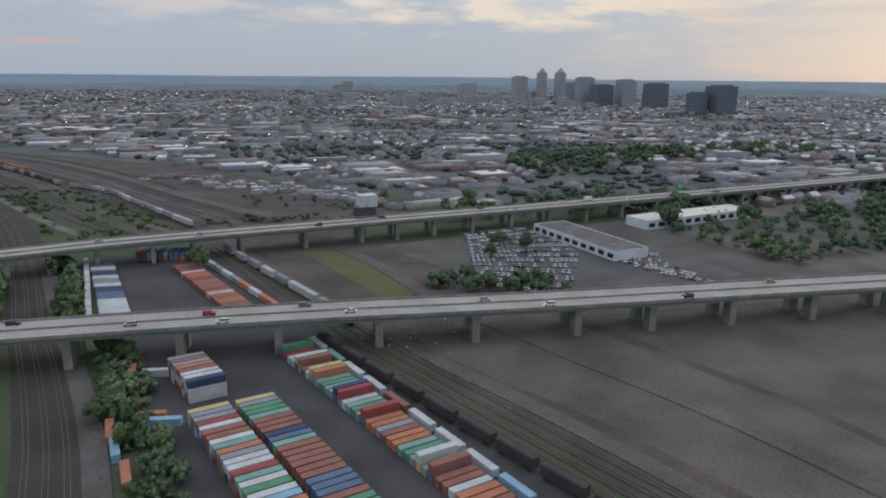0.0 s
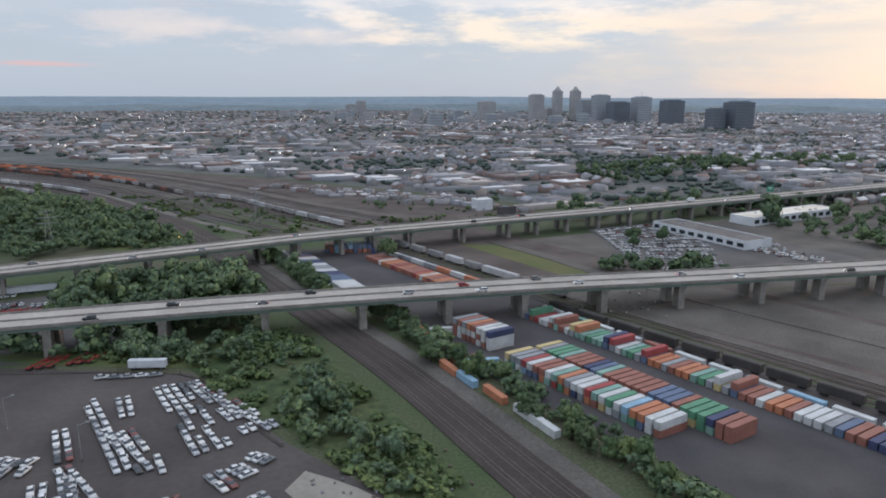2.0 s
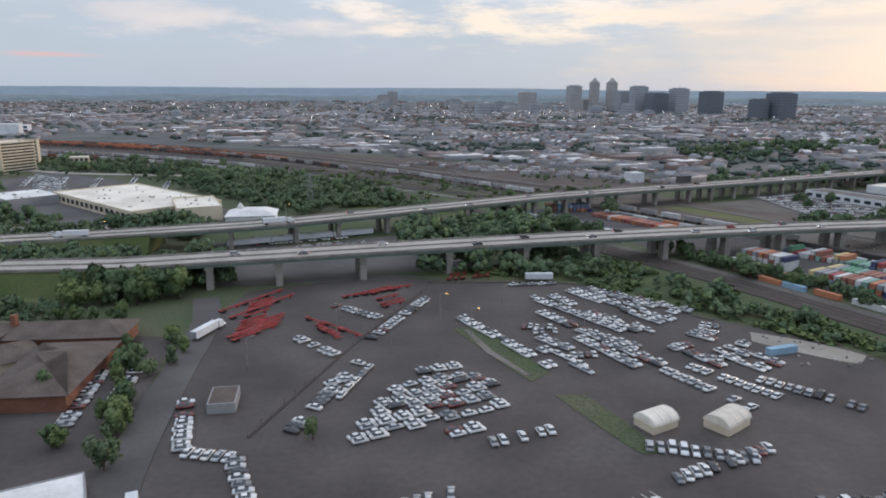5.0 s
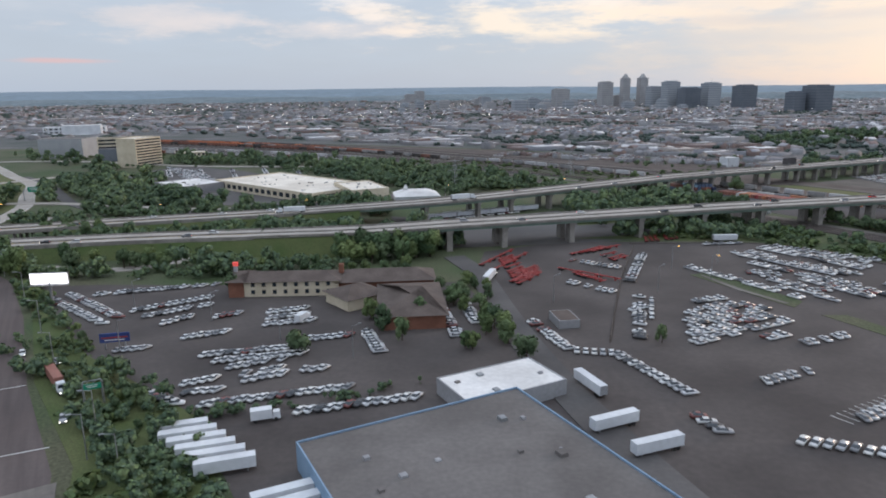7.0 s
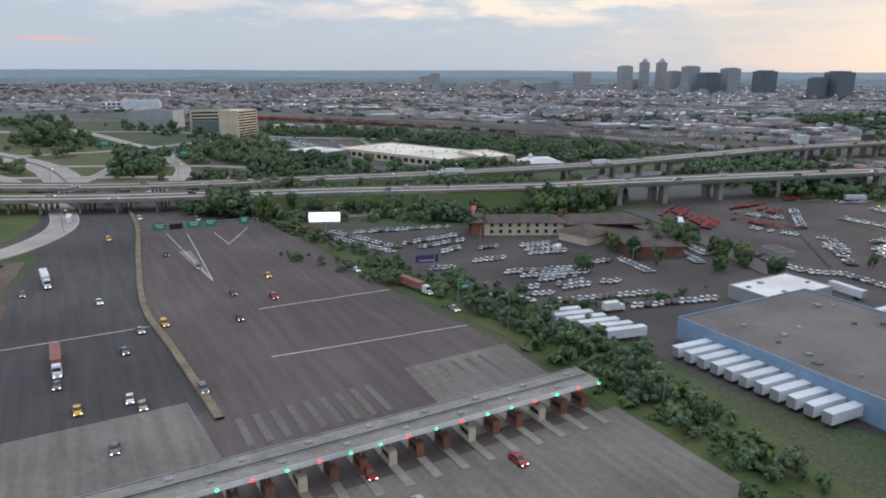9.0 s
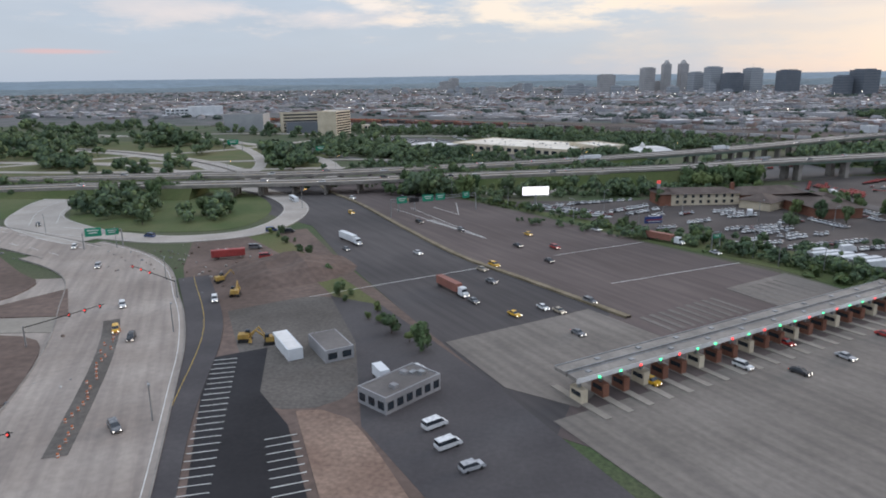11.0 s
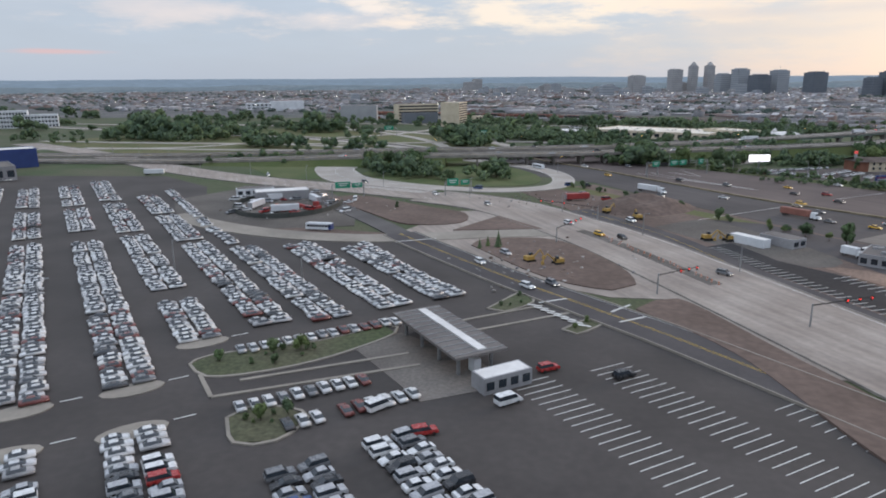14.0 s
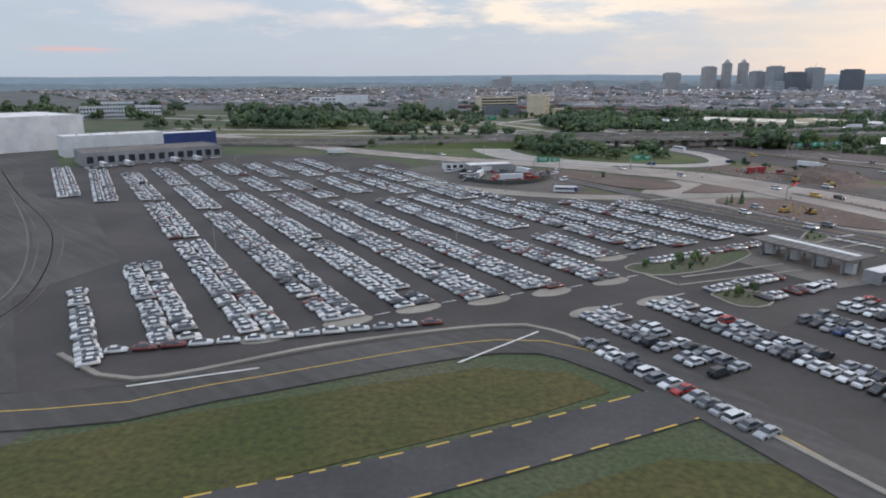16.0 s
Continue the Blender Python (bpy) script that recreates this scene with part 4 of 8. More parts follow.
for x0, y0 in ((-451.5, -173.0), (-440.2, -168.0), (-429.5, -163.0)):
    for i in range(26):
        p = Vector((x0, y0, 0)) + Vector((0.53, -0.848, 0)) * (1.55 * i)
        q = p + Vector((5.3, 3.1, 0))
        if inside((q.x, q.y), LOT_P) and inside((p.x, p.y), LOT_P):
            part("bay_line", ribbon(Shape(), [p, q], -0.055, 0.055, 0.09, 0.04), WHITE, bays)

for i in range(24):
    for x0, y0 in ((-166, -20.5), (-154, -30.0)):
        p = Vector((x0, y0, 0)) + Vector((0.86, 0.51, 0)) * (1.7 * i)
        part("bay_line", ribbon(Shape(), [p, p + Vector((2.2, -3.0, 0))], -0.05, 0.05, 0.06, 0.03), WHITE, bays)

# ---- railway tracks ----


def track(pts, step=10):
    line = curve(pts, step)
    ob = part("railway_track", ribbon(Shape(), line, -0.85, 0.85, 0.12, 0.2), BALLAST)
    tagged(ob, "brown railway track on ballast", "railway track", kind="structure")
    for o in (-0.45, 0.45):
        part("rail", ribbon(Shape(), line, o - 0.06, o + 0.06, 0.24, 0.14), RAIL, ob)
    return line


BED = [(-640, 540), (-420, 452), (-330, 408), (-262, 348), (-205, 290), (-148, 216), (-118, 172), (-95, 140), (-72, 106), (-51, 70), (-20, 18), (30, -60)]
road("west_rail_bed", curve(BED, 8), 15.0, STREAKY, "dark brown railway bed with worn ballast", z=0.06)
road("rail_service_road", [p + Vector((0, 0, 0.0)) for p in sides(curve(BED[5:], 8), 5.2)], 4.4, TAUPE, "pale dirt service road along the rails", z=0.09)
for o in (-5.4, -2.2, 1.0):
    track([(p.x, p.y) for p in sides(curve(BED, 20), o)])
for o in (-5.5, -2.5, 0.5, 3.5):
    track([(p.x, p.y) for p in sides(curve([(-122, 292), (-100, 262), (-64, 214), (-30, 168), (20, 110), (70, 54), (120, -10)], 20), o)])
ORANGE_LINE = [(-640, 610), (-508, 571), (-371, 502), (-272, 429), (-164, 329), (-120, 286)]
streaks = thing("yard_ballast", "dark and pale ballast strips of the rail yard", "rail yard", kind="structure")
srng = random.Random(31)
yard_line = curve([(-640, 604), (-508, 566), (-371, 497), (-272, 424), (-164, 324), (-96, 272)], 12)
o = -46.0
while o < 52:
    w = srng.uniform(1.2, 4.5)
    first, last = srng.randrange(0, 18), len(yard_line) - srng.randrange(0, 14)
    part("ballast_strip", ribbon(Shape(), sides(yard_line[first:last], -o), -w / 2, w / 2, 0.16 + 0.004 * srng.random(), 0.2), srng.choice((STREAKY, STREAKY, TAUPE, PALEBED, DARK)), streaks)
    o += w + srng.uniform(0.4, 3.2)
for o in (-14, -7, 0, 8, 16, 24, 32):
    track([(p.x, p.y) for p in sides(curve(ORANGE_LINE, 30), -o)])
WHITE_LINE = [(-640, 520), (-500, 488), (-392, 445), (-314, 400), (-256, 343), (-222, 300)]
track(WHITE_LINE)
WHITE_LINE_2 = [(-640, 500), (-500, 462), (-410, 428), (-346, 396), (-280, 340), (-236, 292)]
track(WHITE_LINE_2)

# ---- vehicles ----
rng = random.Random(7)


C = 0.69  # the same share for the cars, taken from their parking bays


def lofted(profile, wide, mi=0):
    """A body with rounded sides from its side profile: (x, z, half width) all round."""
    s = Shape()
    n = len(profile)
    s.v = [(x * C, -w * wide * C, z * C) for x, z, w in profile] + [(x * C, w * wide * C, z * C) for x, z, w in profile]
    s.f = [tuple(range(n)), tuple(range(2 * n - 1, n - 1, -1))] + [((i + 1) % n, i, n + i, n + (i + 1) % n) for i in range(n)]
    s.m = [mi] * len(s.f)
    return s


def car_shapes(kind):
    if kind == "sedan":
        body = lofted([(-2.3, 0.30, 0.92), (-2.34, 0.62, 0.97), (-2.25, 0.90, 0.86), (-1.55, 0.98, 0.84), (1.0, 0.95, 0.84), (2.0, 0.80, 0.82), (2.3, 0.58, 0.90),
                       (2.25, 0.30, 0.92)], 0.92)
        cab = ((-1.75, 1.05, 0.80), (-1.05, 0.25, 0.62), 0.95, 1.40)
    elif kind == "suv":
        body = lofted([(-2.3, 0.36, 0.94), (-2.36, 0.75, 0.98), (-2.30, 1.08, 0.90), (1.0, 1.05, 0.88), (2.05, 0.98, 0.86), (2.32, 0.70, 0.92), (2.28, 0.36, 0.94)], 0.98)
        cab = ((-2.25, 1.15, 0.86), (-2.0, 0.45, 0.72), 1.05, 1.68)
    else:
        body = lofted([(-2.6, 0.36, 0.97), (-2.66, 0.9, 1.0), (-2.6, 1.2, 0.96), (1.6, 1.2, 0.94), (2.4, 0.95, 0.9), (2.62, 0.6, 0.94), (2.6, 0.36, 0.95)], 1.0)
        cab = ((-2.55, 1.75, 0.94), (-2.5, 0.95, 0.86), 1.18, 2.02)
    (x0, x1, w0), (u0, u1, w1), z0, z1 = cab
    glassy = Shape().add([(x0 * C, -w0 * C, z0 * C), (x1 * C, -w0 * C, z0 * C), (x1 * C, w0 * C, z0 * C), (x0 * C, w0 * C, z0 * C),
                          (u0 * C, -w1 * C, z1 * C), (u1 * C, -w1 * C, z1 * C), (u1 * C, w1 * C, z1 * C), (u0 * C, w1 * C, z1 * C)],
                         [(0, 1, 5, 4), (1, 2, 6, 5), (2, 3, 7, 6), (3, 0, 4, 7), (4, 5, 6, 7)])
    cap = Shape().box(((u0 + u1) / 2 * C, 0, z1 * C), ((u1 - u0 + 0.12) * C, (2 * w1 + 0.08) * C, 0.07 * C), top=0.9)
    return body, glassy, cap


WHEEL = Shape().tube((0, -0.12 * C, 0), (0, 0.12 * C, 0), 0.33 * C, n=10).mesh("wheel", RUBBER)
LIGHT = Shape().box((0, 0, 0), (0.08 * C, 0.34 * C, 0.14 * C)).mesh("headlight", LAMP_W)
TAIL = Shape().box((0, 0, 0), (0.06 * C, 0.30 * C, 0.14 * C)).mesh("tail_light", LAMP_R)
PROTO = {}


def car_proto(kind, colour, lit=False):
    key = kind, colour, lit
    if key in PROTO:
        return PROTO[key]
    body, glassy, cap = car_shapes(kind)
    word = {"sedan": "sedan car", "suv": "sport utility car", "van": "van"}[kind]
    ob = tagged(part("car" if kind != "van" else "van", body, CARPAINT[colour]),
                f"{colour} {word} " + ("with lit headlights on the road" if lit else "standing parked on asphalt"), "car" if kind != "van" else "van",
                "cars on the road" if lit else "parked cars")
    part("glasshouse", glassy, GLASS, ob, "dark glass")
    part("roof", cap, CARPAINT[colour], ob)
    for x in (-1.4, 1.42):
        for y in (-0.84, 0.84):
            w = part("wheel", WHEEL, (), ob)
            w.location = (x * C, y * C, 0.33 * C)
    if lit:
        for y in (-0.65, 0.65):
            part("headlight", LIGHT, (), ob).location = (2.28 * C, y * C, 0.55 * C)
            part("tail_light", TAIL, (), ob).location = (-2.33 * C, y * C, 0.65 * C)
    ob.location = (0, 0, -50)
    PROTO[key] = ob
    return ob


USED = set()


def put(ob, x, y, z, rz):
    """Sets the first of a kind down, then copies it."""
    m = pose(x, y, z, 0, 0, rz)
    if ob not in USED:
        USED.add(ob)
        ob.matrix_basis = m
        return ob
    return copy_thing(ob, m)


PAINTS = ["white"] * 16 + ["silver"] * 13 + ["grey"] * 9 + ["black"] * 6 + ["blue", "red", "beige"]
FAR_CARS = []


def nearby(x, y):
    """Whether a place lies in the stretch of the lots nearest the line of flight."""
    off = (y - 0.559 * x) * 0.873
    return off < (78 if x > -200 else 92 if x > -400 else 72)


def car(x, y, rz, z=0.07, colours=PAINTS, far=False):
    if far or not nearby(x, y):
        FAR_CARS.append((x, y, z, radians(rz), rng.choice((0.92, 1.0, 1.06)), 1, rng.choice((0.95, 1.0, 1.15))))
    else:
        put(car_proto(rng.choice(("sedan", "sedan", "suv")), rng.choice(colours)), x, y, z, rz + rng.uniform(-2, 2) + rng.choice((0, 180)))


def car_row(a, b, side=0.0, pitch=1.80, far=False, fill=0.93, colours=PAINTS, turn=90.0, jitter=0.12):
    """Cars side by side from a to b, set off to the left by side."""
    a, b = Vector((*a, 0)), Vector((*b, 0))
    d = (b - a).normalized()
    n = Vector((-d.y, d.x, 0))
    rz = math.degrees(math.atan2(d.y, d.x)) + turn
    for i in range(int((b - a).length / pitch)):
        if rng.random() < fill:
            p = a + d * (i + 0.5) * pitch + n * (side + rng.uniform(-jitter, jitter))
            car(p.x, p.y, rz, far=far(p) if callable(far) else far, colours=colours)


# Airport parking: double rows, the nearer ends as single things.
RDIR = Vector((-0.546, 0.838, 0))
RN = Vector((0.838, 0.546, 0))
ROWS = [(-565.8, -208.5, 45, 2), (-554.5, -205, 196, 2), (-544.5, -198, 206, 2), (-534.5, -191.5, 212, 2), (-523.3, -187, 208, 2), (-512.7, -182, 206, 2), (-501.6, -175.2, 206, 2),
        (-498.7, -158.8, 200, 2), (-489.5, -151.3, 150, 2), (-480, -148.5, 58, 2), (-470, -142, 54, 2), (-460.5, -136.5, 46, 2)]
GAPS = {1: ((120, 127), (64, 70)), 2: ((96, 104), (150, 156)), 3: ((126, 134), (168, 176)), 4: ((120, 128), (160, 172)), 5: ((100, 108), (150, 160)), 6: ((96, 112), (150, 158)), 7: ((23, 32), (84, 92), (140, 150)), 8: ((66, 71), (108, 114))}
for k, (x, y, length, double) in enumerate(ROWS):
    for off in ((-1.76, 1.76) if double == 2 else (0,)):
        i = 0
        while i * 1.84 < length:
            s = i * 1.84 + 1
            i += 1
            p = Vector((x, y, 0)) + RDIR * s + RN * off
            if any(lo < s < hi for lo, hi in GAPS.get(k, ())) or rng.random() < (0.05 if s < 120 else 0.14) or not inside((p.x, p.y), LOT_P):
                continue
            p += RN * rng.uniform(-0.15, 0.15)
            far = s > 9
            car(p.x, p.y, math.degrees(math.atan2(RN.y, RN.x)) + rng.choice((0, 180)) + rng.uniform(-2, 2), far=far)
for a, b in (((-573.5, -217), (-594.8, -185)), ((-655, -94), (-702, -25)), ((-638.5, -102), (-683, -30)), ((-635.5, -100), (-680, -28)), ((-652, -92), (-699, -23))):
    car_row(a, b, 0, pitch=1.84, far=True)
for a, b in (((-507, -193), (-492, -216)), ((-495.5, -187), (-474, -222)), ((-475, -193.5), (-458, -221)), ((-466, -187), (-452, -208)), ((-511, -203.5), (-494, -231))):
    for off in ((-1.76, 1.76) if a[0] > -510 else (0,)):
        car_row(a, b, off, pitch=1.84)
car_row((-492, -163), (-464, -146), 0, colours=["white", "silver", "grey"])
car_row((-482, -187), (-462, -175), 0)
car_row((-574, -214), (-526, -199), 1.6, pitch=3.6, fill=0.75, turn=0.0)
car_row((-486, -181), (-470, -171.5), 0)
for a, b in (((-527, -80), (-572, -8)), ((-516, -95), (-528, -78)), ((-498, -94), (-486, -112)), ((-484, -94), (-474, -110))):
    car_row(a, b, 0, far=True, fill=0.7)
car_row((-700, -12), (-662, 28), 0, far=True, fill=0.6)
car_row((-690, -24), (-650, 18), 0, far=True, fill=0.5)
for o in range(7):
    car_row((-448 + 6 * o, 352 - 9.5 * o), (-410 + 6 * o, 322 - 9.5 * o), 0, far=True, fill=0.7)
car_row((-238, 143), (-206, 158), 0, fill=0.8, far=True)
car_row((-236, 139), (-190, 160), 0, fill=0.6, far=True)

# Storage lot between the viaduct and the street.
PALE = ["white"] * 7 + ["silver"] * 4 + ["grey"] * 3 + ["black"] * 3 + ["red"] * 5 + ["beige", "blue"]
for a, b in (((-129.5, 100.3), (-109.2, 72.2)), ((-126.8, 102.2), (-104.9, 73.4)), ((-123.8, 103.5), (-101.2, 78.6)), ((-119.5, 100.8), (-97.2, 80.5)),
             ((-141.6, 93.4), (-119.3, 64.5)), ((-131.4, 81.0), (-116.9, 66.4)), ((-127.5, 80.5), (-118.5, 70.5)), ((-135.2, 95.1), (-129.5, 85.6)),
             ((-140.1, 80.5), (-119.2, 48.5)), ((-132.0, 67.3), (-119.4, 55.2)), ((-133.0, 62.1), (-122.0, 43.0)), ((-161.1, 75.1), (-141.0, 43.5)),
             ((-129, 62), (-116, 44)), ((-142.6, 54.7), (-132.0, 40.6)), ((-142.2, 61.6), (-134.0, 52.1)), ((-105.6, 66.2), (-98.9, 59.8)), ((-100.8, 57.0), (-90.5, 45.8)),
             ((-96.5, 60.2), (-91.8, 56.0)), ((-110.0, 54.3), (-104.0, 45.0)), ((-116.7, 72.2), (-113.0, 66.4)), ((-104, 55), (-96, 44))):
    for lane in (-0.85, 0.85):
        car_row(a, b, lane, fill=0.88, colours=PALE, pitch=3.4, turn=0.0, jitter=0.08)
for a, b in (((-145.8, 68.8), (-136.4, 68.8)), ((-143.3, 65.2), (-135.7, 66.2)), ((-136.4, 50.3), (-129.7, 51.6)), ((-102.6, 68.6), (-98.2, 65.7)), ((-100.9, 72.2), (-95.5, 70.0)),
             ((-113.1, 55.3), (-107.1, 59.1)), ((-107.5, 51.1), (-101.7, 49.0))):
    car_row(a, b, 0, fill=0.92, colours=PALE, turn=80, pitch=1.6)
car_row((-146.4, 105.0), (-129.1, 107.9), 0, fill=0.75, colours=PALE, turn=15, pitch=2.9)
for a, b in (((-174, 30), (-158.4, 41.6)), ((-176.3, 20.7), (-152.2, 36.4)), ((-178.9, 11.3), (-151, 27)), ((-176, 24.5), (-155, 39)), ((-178, 16), (-152, 31.5)),
             ((-165.6, 12.6), (-154, 18.6)), ((-169.8, 39.8), (-158.8, 44.5))):
    for lane in (-0.8, 0.8):
        car_row(a, b, lane, fill=0.86, colours=["white", "white", "white", "silver", "grey", "black", "red"], pitch=3.5, turn=0.0)
for a, b in (((-183.5, 26.6), (-178.5, 46.6)), ((-182, 58), (-170, 92)), ((-195, 83), (-181, 73)), ((-199, 58), (-187, 47.5)), ((-187.5, 33), (-180, 37))):
    car_row(a, b, 0, fill=0.9, pitch=3.5 if a[1] < 40 else 1.9, turn=0.0 if a[1] < 40 else 90.0)
for a, b in (((-112, 46), (-98, 30)), ((-100, 40), (-84, 26)), ((-118, 44), (-106, 26)), ((-130, 12), (-110, 8)), ((-122, -6), (-96, -2))):
    car_row(a, b, 0, fill=0.85)
for a, b in (((-162.2, -22.2), (-130, -3)), ((-157.5, -26.4), (-131, -10)), ((-150, -34), (-118, -14)), ((-188.4, -21.4), (-184.8, -29.5)), ((-177.2, -28.8), (-160, -34)), ((-128, 2), (-108, 13)),
             ((-172, -8), (-160, -2))):
    car_row(a, b, 0, fill=0.7, colours=PALE, turn=65, far=True)
for a, b in (((-196.1, 5.2), (-186.2, -14.6)), ((-189.5, 13.3), (-181, 50)), ((-155.6, 11.8), (-144.0, 16.8))):
    car_row(a, b, 0, fill=0.6, colours=PALE, turn=80)
car_row((-240, 152), (-205, 169), 0, fill=0.8, colours=["white", "white", "silver", "grey"])
car_row((-224, 148), (-196, 160), 0, fill=0.8, colours=["white", "white", "silver"])

# Inn lot.
for a, b in (((-310.8, 30.1), (-294.0, 42.9)), ((-306, 26), (-292, 36.5)), ((-300.2, 19.5), (-293.2, 27.8)), ((-281.7, 2.1), (-261.1, 8.0)), ((-278, -1), (-260, 4.5)), ((-274.1, -4.0), (-263.5, 1.2)),
             ((-270, -7.5), (-262, -3)), ((-268.9, -10.0), (-261.5, -6.0)), ((-279.9, -11.9), (-273.7, -8.6)), ((-277.9, -15.3), (-270.9, -13.8)), ((-301.2, 4.3), (-293.9, 6.4)),
             ((-274.3, 21.0), (-263.0, 24.7)), ((-275, 25.5), (-265, 29.5)), ((-276.1, 29.6), (-266.3, 34.1)), ((-288.3, 26.1), (-282.2, 29.9)), ((-273.1, -20.2), (-246.2, -11.6)),
             ((-255.5, -22.2), (-233.6, -15.3)), ((-285.3, -15.1), (-276.5, -20.6)), ((-327.6, 43.6), (-297.5, 54.3)), ((-258.9, -4.8), (-253.0, -3.5)), ((-338, 40), (-312, 20)), ((-335, 44), (-311, 25)),
             ((-290, 12), (-280, 17)), ((-262, 12), (-252, 15))):
    car_row(a, b, 0, fill=0.96, pitch=1.68, colours=["white"] * 6 + ["silver"] * 3 + ["grey", "black"], turn=48)
for a, b in (((-249.7, 17.3), (-244.4, 3.7)), ((-234.4, 37.5), (-228.6, 13.0)), ((-228.1, 39.7), (-224.0, 19.4)), ((-211.8, 24.7), (-204.8, 5.6)), ((-204.8, 6.4), (-196.0, 5.3))):
    car_row(a, b, 0, fill=0.85, pitch=1.75, colours=["white"] * 5 + ["silver"] * 3 + ["grey", "black", "red"])
# Eastern car park.
for o in range(13):
    s = o / 12
    car_row((0.5 + 4 * s, 281 - 68 * s), (33 + 12 * math.sin(3.1 * s) - 2 * s, 300 - 98 * s), 0, fill=0.78, far=True)
for o in range(6):
    car_row((50 + 3 * o, 258 - 5 * o), (74 + 2 * o, 262 - 9 * o), 0, fill=0.7, far=True)
for o in range(6):
    car_row((-440 + 22 * o, 335 + 2 * o), (-420 + 22 * o, 295 - 2 * o), 0, fill=0.8, far=True)
car_row((-400, 230), (-360, 205), 0, far=True, fill=0.7)

# Cars on the roads.
HIGH = [(-46, 153.5, 1), (-60, 155, 1), (-80, 143, 1), (10, 166, -1), (-100, 147, -1), (-125, 140, -1), (-150, 126, 1), (-178, 117, 1), (-30, 163, -1), (-205, 108, 1)]


def along(line, x, side):
    p = min(line, key=lambda q: abs(q.x - x))
    i = line.index(p)
    d = line[min(i + 1, len(line) - 1)] - line[max(i - 1, 0)]
    n = Vector((-d.y, d.x, 0)).normalized()
    return p + n * side, math.degrees(math.atan2(d.y, d.x))


LA, LB = curve(VIA_A, 2), curve(VIA_B, 2)
for line, places in ((LA, (-78, -62, -58, -40, -28, 5, 22, -105, -118, -140, -158, -186, -210, -228, 60, 90)), (LB, (-60, -34, 20, 48, -100, -128, -180, -205, 80, 110, -160, 10))):
    for k, x in enumerate(places):
        side = (2.0, -2.2, 4.3, -4.4)[k % 4]
        p, rz = along(line, x, side)
        ob = put(car_proto(rng.choice(("sedan", "suv")), rng.choice(PAINTS), True), p.x, p.y, p.z + 0.02, rz + (180 if side < 0 else 0))
for x in (-330, -352, -404, -426, -448, -480, -520, -372, -312):
    for line in (OVER_A, OVER_B):
        side = rng.choice((2.2, -2.2, 4.5, -4.5))
        p, rz = along(line, x + rng.uniform(-8, 8), side)
        put(car_proto(rng.choice(("sedan", "suv")), rng.choice(PAINTS), True), p.x, p.y, p.z + 0.02, rz + (180 if side < 0 else 0))
PR = math.degrees(math.atan2(-0.84, 0.54))
for x, y, c in ((-372, -26, "white"), (-392, -22, "grey"), (-355, -42, "beige"), (-352, -38, "yellow"), (-353, -52, "grey"), (-349, -74, "yellow"), (-343, -70, "white"),
                (-340, -72, "beige"), (-333, -66, "grey"), (-357, -66, "grey"), (-338, -84, "grey"), (-361, 2, "grey"), (-375, 14, "black"), (-345, -18, "black"),
                (-335, -20, "red"), (-341, -4, "yellow"), (-320, 2, "white"), (-310, -2, "grey"), (-294, -26, "silver"), (-338, -34, "black"), (-405, 60, "white"),
                (-400, 30, "yellow"), (-385, 60, "grey"), (-303, -88, "red"), (-296, -94, "silver"), (-314, -98, "white"), (-288, -98, "white"), (-330, -104, "yellow"),
                (-284, -84, "red"), (-306, -100, "black")):
    put(car_proto(rng.choice(("sedan", "suv")), c, True), x, y, 0.09, PR + rng.uniform(-6, 6))
for x, y, c in ((-470, -20, "white"), (-430, -70, "white"), (-424, -84, "yellow"), (-419, -88, "black"), (-500, 10, "grey"), (-545, 30, "white"), (-412, -66, "white"),
                (-452, -40, "silver"), (-405, -120, "grey"), (-446, -130, "white"), (-455, -112, "white"), (-449, -104, "silver"), (-441, -128, "grey")):
    put(car_proto("suv", c, True), x, y, 0.27, math.degrees(math.atan2(-0.8, 0.5)) + rng.uniform(-15, 15))
for x, y, c in ((-452, -178, "white"), (-462, -186, "red"), (-446, -168, "red"), (-468, -180, "white"), (-436, -170, "black"), (-362, -118, "white"), (-360, -123, "white"),
                (-357, -128, "silver"), (-366, -101, "white"), (-350, -140, "white")):
    put(car_proto("van" if c == "white" else "suv", c), x, y, 0.12, rng.uniform(20, 45))

body, glassy, cap = car_shapes("sedan")


def tris(shape, k):
    res, idx = [], []
    for f in shape.f:
        for i in range(1, len(f) - 1):
            res.append((f[0] + k, f[i] + k, f[i + 1] + k))
    return res


gk = len(body.v)
bt, gt = tris(body, 0), tris(Shape().add(glassy.v, glassy.f[:4]), gk)
top = tris(Shape().add(glassy.v, glassy.f[4:]), gk) + [(3, gk, gk + 1)]
cv, cf, ci = scatter(body.v + glassy.v, bt + top + gt, FAR_CARS, [0] * (len(bt) + len(top)) + [1] * len(gt))
stuff("parked_cars", cv, cf, (CARMIX, GLASS), "long rows of parked cars in many colours", "cars", ci)

# Trucks, buses and trailers.


